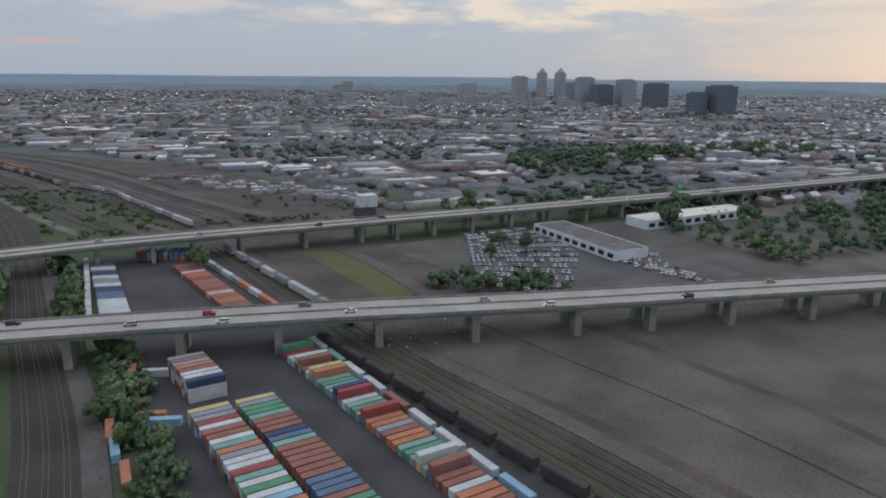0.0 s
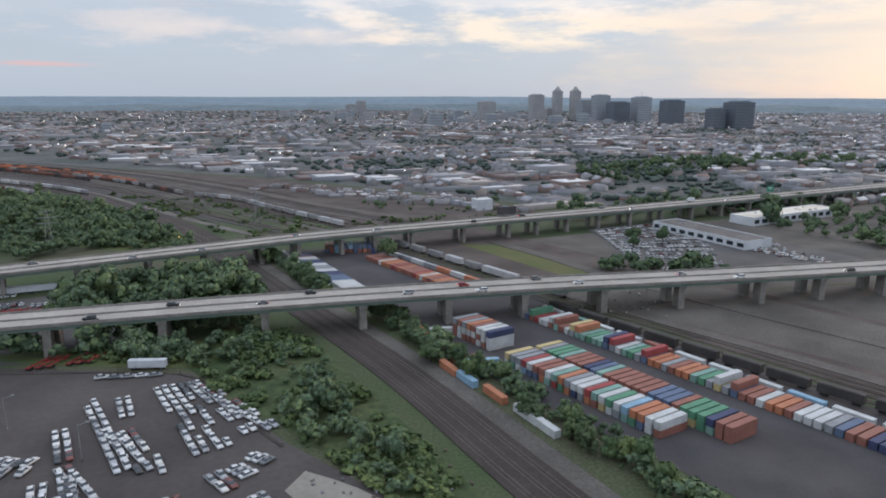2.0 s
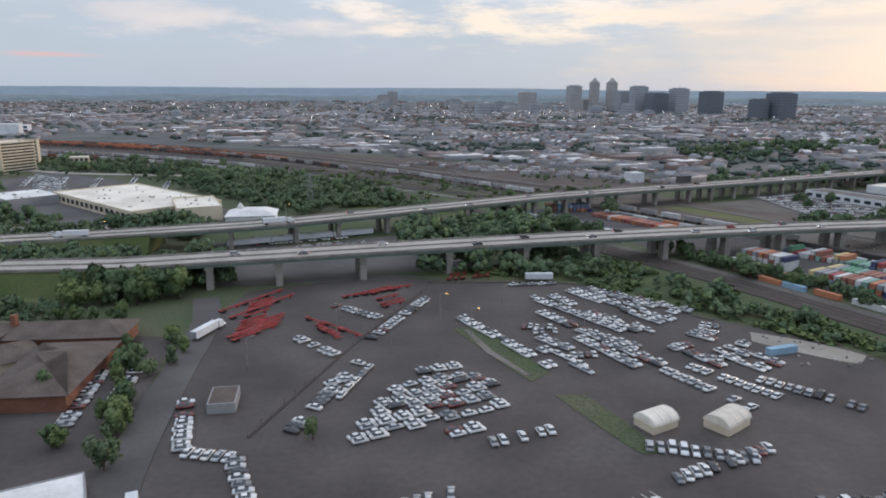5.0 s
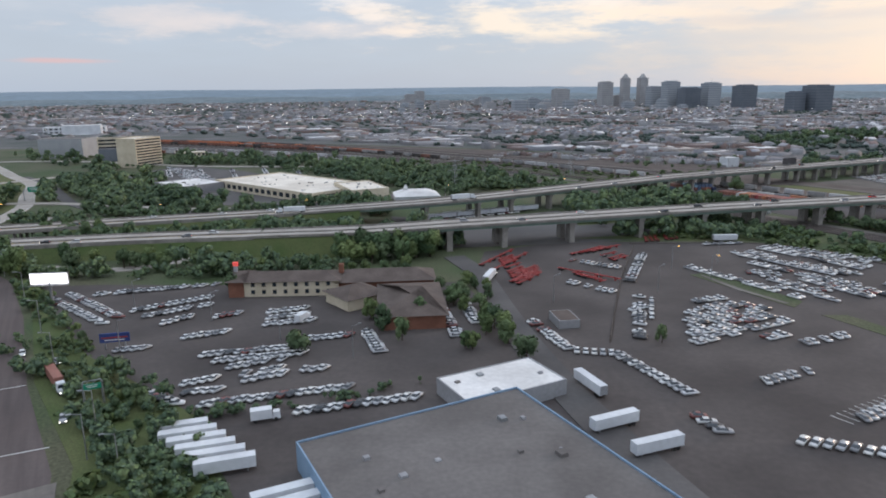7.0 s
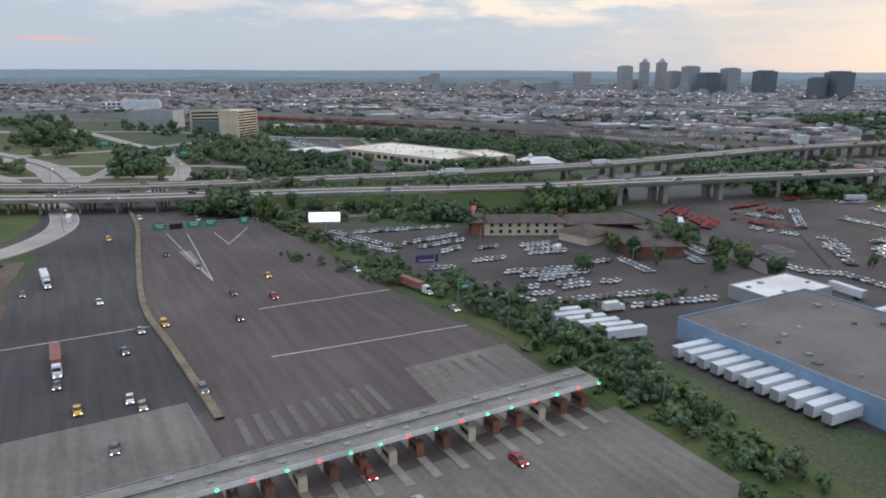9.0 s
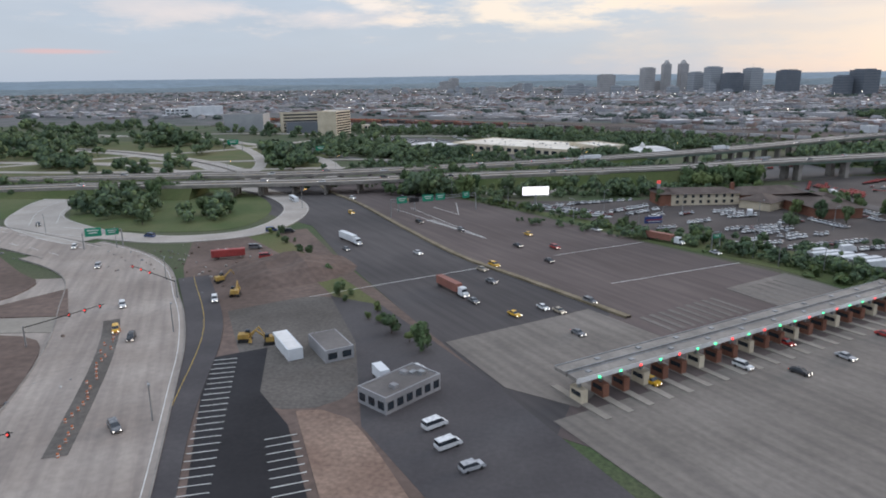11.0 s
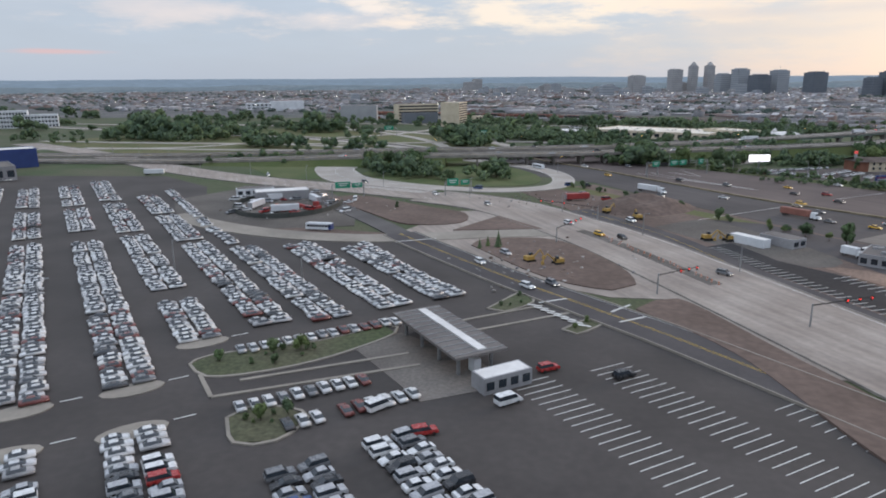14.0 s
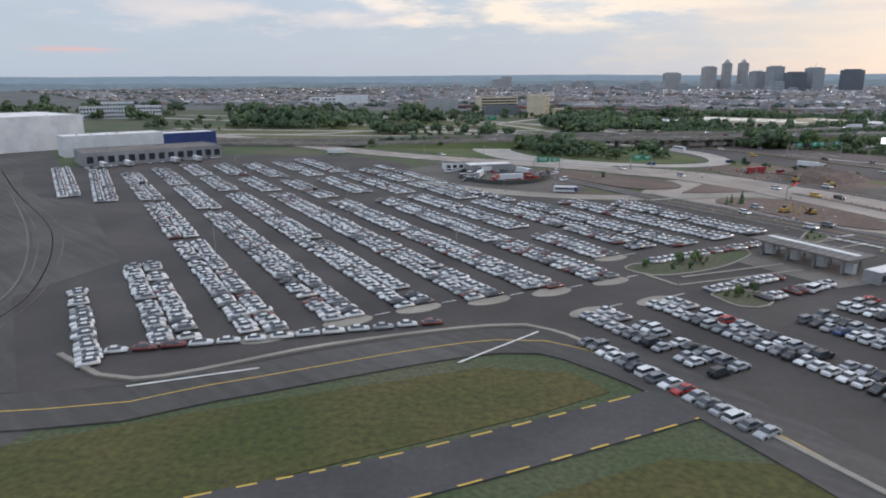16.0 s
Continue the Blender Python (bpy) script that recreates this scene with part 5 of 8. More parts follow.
def truck(kind, x, y, rz, z=0.08, colour=None, label="", n=3):
    ob = thing(kind, label, {"articulated_truck": "truck", "box_truck": "truck", "city_bus": "bus", "box_trailer": "trailer"}[kind])
    col = colour or WHITEWALL
    if kind == "city_bus":
        part("body", Shape().box((0, 0, 0.4 * K), (12 * K, 2.6 * K, 2.6 * K), top=0.97), col, ob)
        part("roof", Shape().box((0, 0, 3.0 * K), (11.2 * K, 2.3 * K, 0.25 * K), top=0.9), WHITEWALL, ob)
        for s in (-1, 1):
            for i in range(8):
                part("window", Shape().box(((-4.9 + 1.35 * i) * K, s * 1.29 * K, 1.5 * K), (1.15 * K, 0.08 * K, 1.0 * K)), GLASS, ob)
        part("windscreen", Shape().box((6.0 * K, 0, 1.2 * K), (0.1 * K, 2.3 * K, 1.4 * K)), GLASS, ob)
        if "blue" in label:
            part("rear_panel", Shape().box((-5.3 * K, 0, 0.5 * K), (1.5 * K, 2.66 * K, 2.3 * K)), NAVY, ob)
        wheels = (-3.5, 3.8)
    elif kind == "box_truck":
        part("box_body", Shape().box((-0.9 * K, 0, 0.9 * K), (5.6 * K, 2.5 * K, 2.6 * K), top=0.995), col, ob)
        part("cab", Shape().box((3.0 * K, 0, 0.5 * K), (2.0 * K, 2.2 * K, 1.9 * K), top=0.85), WHITEWALL, ob)
        part("windscreen", Shape().box((3.72 * K, 0, 1.35 * K), (0.5 * K, 1.9 * K, 0.75 * K), top=0.8), GLASS, ob)
        wheels = (-2.5, 2.8)
    else:
        part("trailer_box", Shape().box((-1.5 * K, 0, 1.1 * K), (13.6 * K, 2.55 * K, 2.8 * K), top=0.998), col, ob)
        part("rear_door", Shape().box((-8.33 * K, 0, 1.2 * K), (0.08 * K, 2.4 * K, 2.6 * K)), GREYWALL, ob)
        part("chassis", Shape().box((-1.5 * K, 0, 0.75 * K), (13 * K, 1.0 * K, 0.34 * K)), RUBBER, ob)
        wheels = (-6.8, -5.6)
        if kind == "articulated_truck":
            part("cab", Shape().box((7.6 * K, 0, 0.6 * K), (2.6 * K, 2.4 * K, 2.7 * K), top=0.88), WHITEWALL, ob)
            part("bonnet", Shape().box((9.6 * K, 0, 0.6 * K), (1.7 * K, 2.0 * K, 1.2 * K), top=0.85), WHITEWALL, ob)
            part("windscreen", Shape().box((8.72 * K, 0, 1.9 * K), (0.3 * K, 2.0 * K, 0.9 * K)), GLASS, ob)
            for s in (-0.8, 0.8):
                part("headlight", Shape().box((10.45 * K, s * K, 0.9 * K), (0.1 * K, 0.35 * K, 0.25 * K)), LAMP_W, ob)
            wheels = (-6.8, -5.6, 6.4, 7.6, 9.6)
        else:
            part("landing_gear", Shape().box((3.4 * K, 0, 0.0), (0.3 * K, 1.6 * K, 0.8 * K)), STEEL, ob)
    for wx in wheels:
        for s in (-1.05, 1.05):
            part("wheel", Shape().tube((wx * K, (s - 0.15) * K, 0.5 * K), (wx * K, (s + 0.15) * K, 0.5 * K), 0.5 * K, n=10), RUBBER, ob)
    ob.matrix_basis = pose(x, y, z, 0, 0, rz)
    return ob


truck("articulated_truck", -393, -12, PR + 4, label="white articulated truck with lit headlights on the plaza")
truck("articulated_truck", -362, -58, PR, colour=BOXES["brick_red"], label="truck with a brown container box and white cab")
truck("articulated_truck", -304, -12, PR + 10, colour=BOXES["brick_red"], label="brown-red articulated truck by the plaza edge")
p, rz = along(LB, -232, 2.4)
truck("articulated_truck", p.x, p.y, rz + 180, p.z + 0.02, label="white articulated truck on the viaduct")
p, rz = along(OVER_B, -296, 2.4)
truck("articulated_truck", p.x, p.y, rz, p.z + 0.02, label="white articulated truck on the highway")
p, rz = along(LB, 60, -2.4)
truck("box_truck", p.x, p.y, rz, p.z + 0.02, label="white box truck on the viaduct")
truck("city_bus", -498.5, -77.5, 170, 0.15, colour=WHITEWALL, label="white and blue city bus on the side street")
truck("city_bus", -427, 55, 120, 0.2, label="white bus on the loop ramp")
truck("box_truck", -371, -104, -60, 0.14, label="white box truck parked in the site yard")
truck("articulated_truck", -221, 60, 76, 0.14, label="white articulated truck parked along the street")
truck("box_trailer", -204.6, -10.8, 114, 0.14, label="white box trailer standing at the kerb")
truck("box_trailer", -203.5, -26.3, 206, 0.1, label="white box trailer by the warehouse")
truck("box_trailer", -198.6, -33.6, 203, 0.1, label="white box trailer by the warehouse")
truck("box_truck", -266, 24, 70, 0.1, label="white box truck among parked cars")
truck("box_truck", -260, -25, 20, 0.1, label="white tractor unit among parked cars")
truck("box_trailer", -136, 111, 5, 0.1, label="white trailer at the lot's fence")
truck("box_trailer", -596, 34, 5, 0.15, label="white trailer along the lot edge")
for i in range(6):
    truck("box_trailer", -271 + 2.2 * i, -30.5 - 2.0 * i, 20, 0.1, label="white box trailer in a parked rank")
for i in range(11):
    truck("box_trailer", -249.5 + 1.5 * i, -47.5 - 2.3 * i, 28, 0.1, label="white box trailer in a parked rank")
for i in range(4):
    truck("box_trailer", -234 + 9.5 * i, 158 + 4.6 * i, 24, 0.1, label="white box trailer parked between the viaducts")

# Red chassis trailers in ranks.


def chassis(x, y, rz):
    if "chassis" not in PROTO:
        ob = thing("chassis_trailer", "red bare container chassis parked in a rank", "trailer", "red chassis")
        for s in (-0.45, 0.45):
            part("beam", Shape().box((0, s * K, 0.95 * K), (12 * K, 0.22 * K, 0.3 * K)), RED, ob)
        for gx in (-5.9, 5.9):
            part("cross_member", Shape().box((gx * K, 0, 1.05 * K), (0.4 * K, 2.4 * K, 0.2 * K)), RED, ob)
        for wx in (-5.0, -3.7):
            part("axle", Shape().tube((wx * K, -1.15 * K, 0.5 * K), (wx * K, 1.15 * K, 0.5 * K), 0.45 * K), RUBBER, ob)
        part("landing_leg", Shape().box((3.8 * K, 0, 0), (0.25 * K, 1.6 * K, 1.0 * K)), RED, ob)
        PROTO["chassis"] = ob
    return put(PROTO["chassis"], x, y, 0.07, rz)


for a, b, rz in (((-211, 57), (-216, 90), 52), ((-185, 99), (-178, 82), 46), ((-195, 67), (-190, 58), -42), ((-208, 60), (-209, 74), 52), ((-212, 142), (-188, 154), 70),
                 ((-165, 112), (-150, 118), 80), ((-152, 126), (-142, 128), 70)):
    a, b = Vector((*a, 0)), Vector((*b, 0))
    for i in range(int((b - a).length / 2.1)):
        p = a + (b - a).normalized() * (i + 0.5) * 2.1
        if rng.random() < 0.74:
            chassis(p.x, p.y, rz + rng.uniform(-4, 4))
        else:
            car(p.x, p.y, rz, colours=["white", "white", "silver"])

for k in range(3):
    for j in range(2):
        p = Vector((-222.5 + 4.4 * j, 77 - 4.6 * j, 0)).lerp(Vector((-211.5 + 4.4 * j, 98 - 4.6 * j, 0)), (k + 0.2) / 3)
        chassis(p.x, p.y, 62)
for x, y in ((-191, 92), (-188.5, 93.5), (-186, 95), (-183.5, 97), (-181, 98.5), (-178.5, 100), (-213, 60), (-209, 65), (-197, 69.5), (-192, 66), (-187, 62)):
    chassis(x, y, 42 if x > -200 and y > 80 else 58 if x < -200 else -40)


def fence(name, pts, label, gap=4.0, tall=1.5):
    """Posts, rails and a wire skirt along a line."""
    line = curve(pts, gap)
    ob = thing(name, label, "fence")
    for p in line:
        part("post", Shape().tube((p.x, p.y, 0), (p.x, p.y, tall), 0.04, 0.04, 5), RAIL, ob)
    for z in (0.12, tall * 0.5, tall - 0.05):
        part("rail", ribbon(Shape(), line, -0.015, 0.015, z + 0.03, 0.03), RAIL, ob)
    part("foot_strip", ribbon(Shape(), line, -0.3, 0.3, 0.14, 0.3), STREAKY, ob, "dark dirt strip along the fence foot")


fence("lot_fence", [(-196, 12), (-190, 36), (-184, 59), (-177, 82), (-171, 101)], "grey wire fence with weeds across the storage lot")
fence("lot_fence", [(-171, 107), (-128, 108), (-112, 92), (-96, 76)], "grey wire fence along the edge of the storage lot")

# ---- containers and trains ----


def container(colour, x, y, z, rz, short=False):
    key = "box", colour, short
    if key not in PROTO:
        length = (6.1 if short else 12.2) * K
        n = 16
        s = Shape()
        for i in range(2 * n + 1):
            x0, w = -length / 2 + i * length / (2 * n), (1.20 if i % 2 else 1.24) * K
            for y0, z0 in ((-w, 0.03), (w, 0.03), (w, 2.56), (-w, 2.56 + (0.03 if i % 2 else 0))):
                s.v.append((x0, y0, z0 * K))
        for i in range(2 * n):
            for j in range(4):
                q = 4 * i
                s.f.append((q + j, q + (j + 1) % 4, q + 4 + (j + 1) % 4, q + 4 + j))
                s.m.append(0)
        s.f += [(3, 2, 1, 0), tuple(8 * n + i for i in range(4))]
        s.m += [0, 0]
        ob = tagged(part("shipping_container", s, BOXES[colour]), f"{colour.replace('_', ' ')} corrugated steel shipping container", "container", "stacked containers")
        for q in (-0.59, 0.59):
            part("door", Shape().box((length / 2 + 0.02 * K, q * K, 0.15 * K), (0.06 * K, 1.12 * K, 2.3 * K)), BOXES[colour], ob)
        PROTO[key] = ob
    return put(PROTO[key], x, y, z, rz)


MIXED = ["brick_red"] * 6 + ["orange"] * 3 + ["blue"] * 2 + ["navy", "green", "teal", "teal"] + ["white"] * 4 + ["yellow", "grey", "grey", "maroon", "light_blue"]


def block(a, b, across, colours=MIXED, tiers=1, pitch=1.95, skip=0.0, order=()):
    """A rank of containers side by side from a to b, each lying across."""
    a, b = Vector((*a, 0)), Vector((*b, 0))
    d = (b - a).normalized()
    last = None
    for i in range(int((b - a).length / pitch)):
        p = a + d * (i + 0.5) * pitch
        last = order[i] if i < len(order) else rng.choice(colours) if rng.random() < 0.6 or last is None else last
        up = tiers if not isinstance(tiers, tuple) else rng.choice(tiers)
        for k in range(up):
            if rng.random() >= skip:
                container(last if k == up - 1 else rng.choice(colours), p.x + rng.uniform(-0.08, 0.08), p.y, 0.07 + k * 2.6 * K, across + rng.uniform(-0.5, 0.5))


block((-49.8, 118.5), (-22, 82), 33, tiers=2, order=("yellow", "grey", "grey", "maroon", "white", "brick_red", "brick_red", "white", "teal", "orange", "grey", "white", "white", "maroon",
                                                        "teal", "white", "green", "white", "light_blue"))
block((-42, 123), (-9, 80), 33, ["brick_red"] * 6 + ["blue", "navy", "teal", "green", "orange", "yellow"], tiers=2,
      order=("yellow", "grey", "green", "green", "teal", "brick_red", "brick_red", "brick_red", "navy", "blue", "teal", "brick_red", "brick_red", "brick_red", "brick_red", "brick_red",
             "brick_red", "blue", "blue", "blue", "brick_red"))
block((-43, 155), (26, 66), 33, tiers=(1, 1, 1, 2), order=("blue", "blue", "green", "maroon", "white", "white", "white", "brick_red", "brick_red", "white", "yellow", "orange", "teal", "green",
                                                          "teal", "teal", "navy", "maroon", "white", "teal", "green", "grey", "maroon", "orange", "orange", "grey", "brick_red", "orange",
                                                          "orange", "teal", "green", "grey", "white", "grey", "brick_red", "brick_red", "brick_red", "white", "orange"))
block((-62.5, 139), (-52, 126), 33, ["brick_red", "white"], tiers=3, order=("grey", "brick_red", "grey", "orange", "brick_red", "white", "white", "navy"))
block((-127.5, 224), (-95, 171), 14, ["white"] * 4 + ["light_blue", "navy", "grey", "brick_red", "blue", "green"], tiers=1)
block((-98, 224), (-64, 181), 33, ["brick_red"] * 5 + ["orange"] * 4 + ["white", "maroon", "grey"], tiers=1)
block((-120, 236), (-100, 238), 100, ["light_blue", "blue", "brick_red", "orange"], tiers=2)
for k, c in enumerate(["white", "teal", "white", "white", "brick_red", "white", "white", "white", "light_blue", "white", "white", "white", "white"]):
    p = Vector((-36, 156, 0)).lerp(Vector((32, 68, 0)), k / 12)
    container(c, p.x, p.y, 0.07, math.degrees(math.atan2(-0.79, 0.61)))
for x, y, rz, c in ((-62, 118, 10, "orange"), (-58, 116, 8, "light_blue"), (-68, 138, 8, "white"), (-74, 137, 112, "orange"), (-70, 124, 118, "brick_red"), (-66, 112, 118, "orange"),
                    (-62, 106, 120, "light_blue"), (-56, 98, 120, "orange"), (-50, 89, 120, "white"), (-47, 84, 120, "white"), (-88.5, 54.6, 20, "light_blue"), (-100, 236, 100, "navy")):
    container(c, x, y, 0.07, rz)
for k in range(9):
    p = Vector((-134, 226, 0)).lerp(Vector((-101, 168, 0)), k / 8)
    container("white", p.x, p.y, 0.07, -60)
for k in range(8):
    p = Vector((-90, 228, 0)).lerp(Vector((-54, 184, 0)), k / 7)
    container(rng.choice(["white", "orange", "grey"]), p.x, p.y, 0.07, -50)


def wagon(kind, p, rz, mat, label):
    key = "wagon", kind, mat.name
    if key not in PROTO:
        ob = thing(f"{kind}_wagon", label, "rail wagon", "parked trains")
        if kind == "box":
            part("body", Shape().box((0, 0, 1.1 * K), (14.6 * K, 3.0 * K, 3.2 * K), top=0.985), mat, ob)
            part("roof", Shape().box((0, 0, 4.3 * K), (14.6 * K, 2.7 * K, 0.3 * K), top=0.8), mat, ob)
            part("door", Shape().box((0, -1.53 * K, 1.2 * K), (2.6 * K, 0.1 * K, 2.9 * K)), mat, ob)
        elif kind == "hopper":
            part("body", Shape().box((0, 0, 1.7 * K), (14.0 * K, 3.0 * K, 2.7 * K), top=0.96), mat, ob)
            part("hopper_bottom", Shape().box((0, 0, 0.7 * K), (9.0 * K, 2.0 * K, 1.1 * K)), mat, ob)
            part("hatch_walk", Shape().box((0, 0, 4.4 * K), (13.0 * K, 0.9 * K, 0.2 * K)), mat, ob)
        else:
            part("deck", Shape().box((0, 0, 1.0 * K), (15.0 * K, 2.8 * K, 0.4 * K)), RUBBER, ob)
            part("load", Shape().box((0, 0, 1.4 * K), (14.4 * K, 2.6 * K, 2.7 * K), top=0.99), mat, ob)
        for bx in (-5, 5):
            part("bogie", Shape().box((bx * K, 0, 0.15 * K), (2.6 * K, 2.0 * K, 0.85 * K)), RUBBER, ob)
        PROTO[key] = ob
    return put(PROTO[key], p.x, p.y, 0.2, rz)


def train(pts, kinds, first=0, last=None, label="", off=0.0):
    line = sides(curve(pts, 15.6 * K), off)
    for i in range(first, min(last or len(line), len(line)) - 1):
        p, q = line[i], line[i + 1]
        kind, mat, label = rng.choice(kinds)
        wagon(kind, p.lerp(q, 0.5), math.degrees(math.atan2(q.y - p.y, q.x - p.x)), mat, label)


WBOX = ("box", surf("wagon_white", (0.34, 0.34, 0.35), (0.44, 0.44, 0.45), 0.2, 2, 0.7), "dull white boxcar on the track")
GHOP = ("hopper", surf("wagon_grey", (0.20, 0.20, 0.205), (0.28, 0.275, 0.27), 0.2, 2, 0.7), "grey hopper wagon on the track")
OCON = ("flat", surf("wagon_orange", (0.36, 0.105, 0.045), (0.46, 0.15, 0.065), 0.2, 2, 0.7), "flat wagon loaded with orange containers")
DBOX = ("box", surf("wagon_dark", (0.040, 0.036, 0.036), (0.060, 0.054, 0.052), 0.2, 2, 0.7), "dark boxcar on the track")
BRED = ("box", surf("wagon_brown", (0.135, 0.060, 0.045), (0.185, 0.085, 0.062), 0.2, 2, 0.7), "brown boxcar on the track")
train([(-92, 248), (-44, 189.5), (-30, 171)], [GHOP, GHOP, WBOX])
train(ORANGE_LINE, [OCON, OCON, OCON, BRED], 4, 38)
train(ORANGE_LINE, [OCON, BRED, DBOX], 2, 30, off=8)
train(ORANGE_LINE, [DBOX, DBOX, BRED, GHOP], 20, 46, off=-7)
train([(-300, 405), (-216, 381), (-168, 336), (-121, 289)], [WBOX, GHOP], 6)
train(WHITE_LINE, [WBOX, GHOP], 2, 36)
train(ORANGE_LINE, [BRED, DBOX, BRED], 6, 34, off=-16)
train(WHITE_LINE_2, [GHOP, BRED, WBOX], 6, 34)
train([(-30, 166), (20, 109), (64, 62)], [DBOX], 0, off=-9)

# ---- trees, bushes and woods ----


def crown_shape(seed, wide, tall, lobes, leaves, leaf, core=True):
    """A crown of leaf clumps over several uneven lobes, with a rough dark heart."""
    r = random.Random(seed)
    s = Shape()
    blobs = []
    for k in range(lobes):
        a = 2 * math.pi * k / lobes + r.uniform(-0.5, 0.5)
        d = wide * (0.0 if k == 0 else r.uniform(0.25, 0.62))
        z = tall * (r.uniform(0.62, 0.8) if k == 0 else r.uniform(0.30, 0.74))
        blobs.append((Vector((d * math.cos(a), d * math.sin(a), z)), wide * r.uniform(0.32, 0.5), tall * r.uniform(0.16, 0.26)))
    for c, rw, rh in blobs:
        if core:
            bm = bmesh.new()
            bmesh.ops.create_icosphere(bm, subdivisions=1, radius=1)
            vs = [c + Vector((v.co.x * rw, v.co.y * rw, v.co.z * rh)) * 0.82 * 1.0 + Vector((r.uniform(-1, 1), r.uniform(-1, 1), r.uniform(-1, 1))) * rw * 0.12 -
                  c * 0.0 for v in bm.verts]
            vs = [c + (v - c) for v in vs]
            s.add(vs, [tuple(v.index for v in f.verts) for f in bm.faces])
            bm.free()
    for _ in range(leaves):
        c, rw, rh = r.choice(blobs)
        n = Vector((r.gauss(0, 1), r.gauss(0, 1), r.gauss(0.25, 1))).normalized()
        p = c + Vector((n.x * rw, n.y * rw, n.z * rh)) * r.uniform(0.82, 1.16)
        t = n.cross(Vector((r.gauss(0, 1), r.gauss(0, 1), r.gauss(0, 1)))).normalized()
        b = n.cross(t)
        e = leaf * r.uniform(0.6, 1.4)
        tilt = n * e * r.uniform(-0.6, 0.6)
        s.add([p - t * e - tilt, p + b * e * 0.8, p + t * e + tilt, p - b * e * 0.8 + n * e * 0.3], [(0, 1, 2), (0, 2, 3)])
    return s


def trunk_shape(seed, tall, wide):
    r = random.Random(seed)
    s = Shape().tube((0, 0, -0.1), (0, 0, tall * 0.45), 0.030 * tall, 0.019 * tall, 7)
    for k in range(4):
        a = k * 1.6 + r.random()
        s.tube((0, 0, tall * (0.26 + 0.05 * k)), (wide * 0.42 * math.cos(a), wide * 0.42 * math.sin(a), tall * r.uniform(0.5, 0.66)), 0.014 * tall, 0.006 * tall, 5)
    return s


TREES, BUSHES = [], []
for k in range(7):
    tall, wide = 6.4 + 0.6 * (k % 3), 2.3 + 0.35 * (k % 4)
    TREES.append((trunk_shape(k, tall, wide).mesh("trunk", BARK), crown_shape(40 + k, wide, tall, 8, 420, 0.36).mesh("crown", LEAF)))
CONIFER = Shape()
for k in range(9):
    z0, w = 0.5 + 0.45 * k, 1.35 * (1 - k / 9.5)
    n = 11
    CONIFER.add([(0, 0, z0 + 0.9)] + [(w * (1 if i % 2 else 0.62) * math.cos(2 * math.pi * i / n + k), w * (1 if i % 2 else 0.62) * math.sin(2 * math.pi * i / n + k), z0 - 0.12 * (i % 2))
                                      for i in range(n)], [(0, i + 1, (i + 1) % n + 1) for i in range(n)])


def tree(x, y, k=None, s=1.0, label="broad green leafy tree", z=0.0):
    k = rng.randrange(len(TREES)) if k is None else k
    key = "tree", k, label
    if key not in PROTO:
        ob = thing("tree", label, "tree", "trees")
        part("trunk", TREES[k][0], (), ob)
        part("crown", TREES[k][1], (), ob)
        PROTO[key] = ob
    m = pose(x, y, z, 0, 0, rng.uniform(0, 360)) @ Matrix.Diagonal((s, s, s * rng.uniform(0.85, 1.1), 1))
    if PROTO[key] not in USED:
        USED.add(PROTO[key])
        PROTO[key].matrix_basis = m
        return PROTO[key]
    ob = copy_thing(PROTO[key], pose(0, 0, 0))
    ob.matrix_basis = m
    return ob


WOODS = []


def off_road(x, y):
    return all(((pts[:, 0] - x) ** 2 + (pts[:, 1] - y) ** 2).min() > half * half for pts, half in LINES)


def woods(poly, count, lo=0.6, hi=1.1, avoid=(), clump=None):
    """Sows woodland inside a polygon."""
    x0, x1 = min(p[0] for p in poly), max(p[0] for p in poly)
    y0, y1 = min(p[1] for p in poly), max(p[1] for p in poly)
    n = tries = 0
    while n < count and tries < count * 30:
        tries += 1
        x, y = rng.uniform(x0, x1), rng.uniform(y0, y1)
        if clump is not None and noise.noise((x * 0.022, y * 0.022, 7.7)) < clump:
            continue
        if inside((x, y), poly) and not any(inside((x, y), q) for q in avoid) and off_road(x, y):
            s = rng.uniform(lo, hi) * rng.choice((0.55, 0.8, 1, 1.15, 1.5)) * (1 + 0.5 * noise.noise((x * 0.05, y * 0.05, 3.3)))
            WOODS.append((x, y, 0, rng.uniform(0, 6.28), s, s, s * rng.uniform(0.7, 1.15)))
            n += 1


def belt(pts, count, width, lo=0.7, hi=1.1):
    line = curve(pts, 3)
    for _ in range(count):
        i = rng.randrange(len(line))
        p = sides(line, rng.uniform(-width / 2, width / 2))[i] if len(line) < 60 else line[i] + Vector((rng.uniform(-1, 1), rng.uniform(-1, 1), 0)) * width / 2
        tree(p.x, p.y, s=rng.uniform(lo, hi), label="dark green leafy tree in a belt")


# Belts along the rails, the lots and the toll plaza.
belt([(-84, 146), (-72, 124), (-56, 104), (-42, 84), (-22, 54)], 34, 7, 0.6, 0.95)
belt([(-142, 222), (-120, 188), (-106, 166)], 14, 4, 0.7, 1.0)
belt([(-226, 58), (-222, 30), (-228, 8)], 9, 5, 0.6, 0.9)
belt([(-224, 26), (-218, 8), (-214, -6)], 7, 3, 0.7, 1.0)
belt([(-234, 52), (-226, 28)], 6, 4, 0.6, 0.9)
belt([(-350, 48), (-318, 14), (-290, -16), (-268, -44), (-252, -84)], 30, 6, 0.3, 0.55)
belt([(-268, 82), (-244, 86), (-236, 94)], 18, 9, 1.0, 1.45)
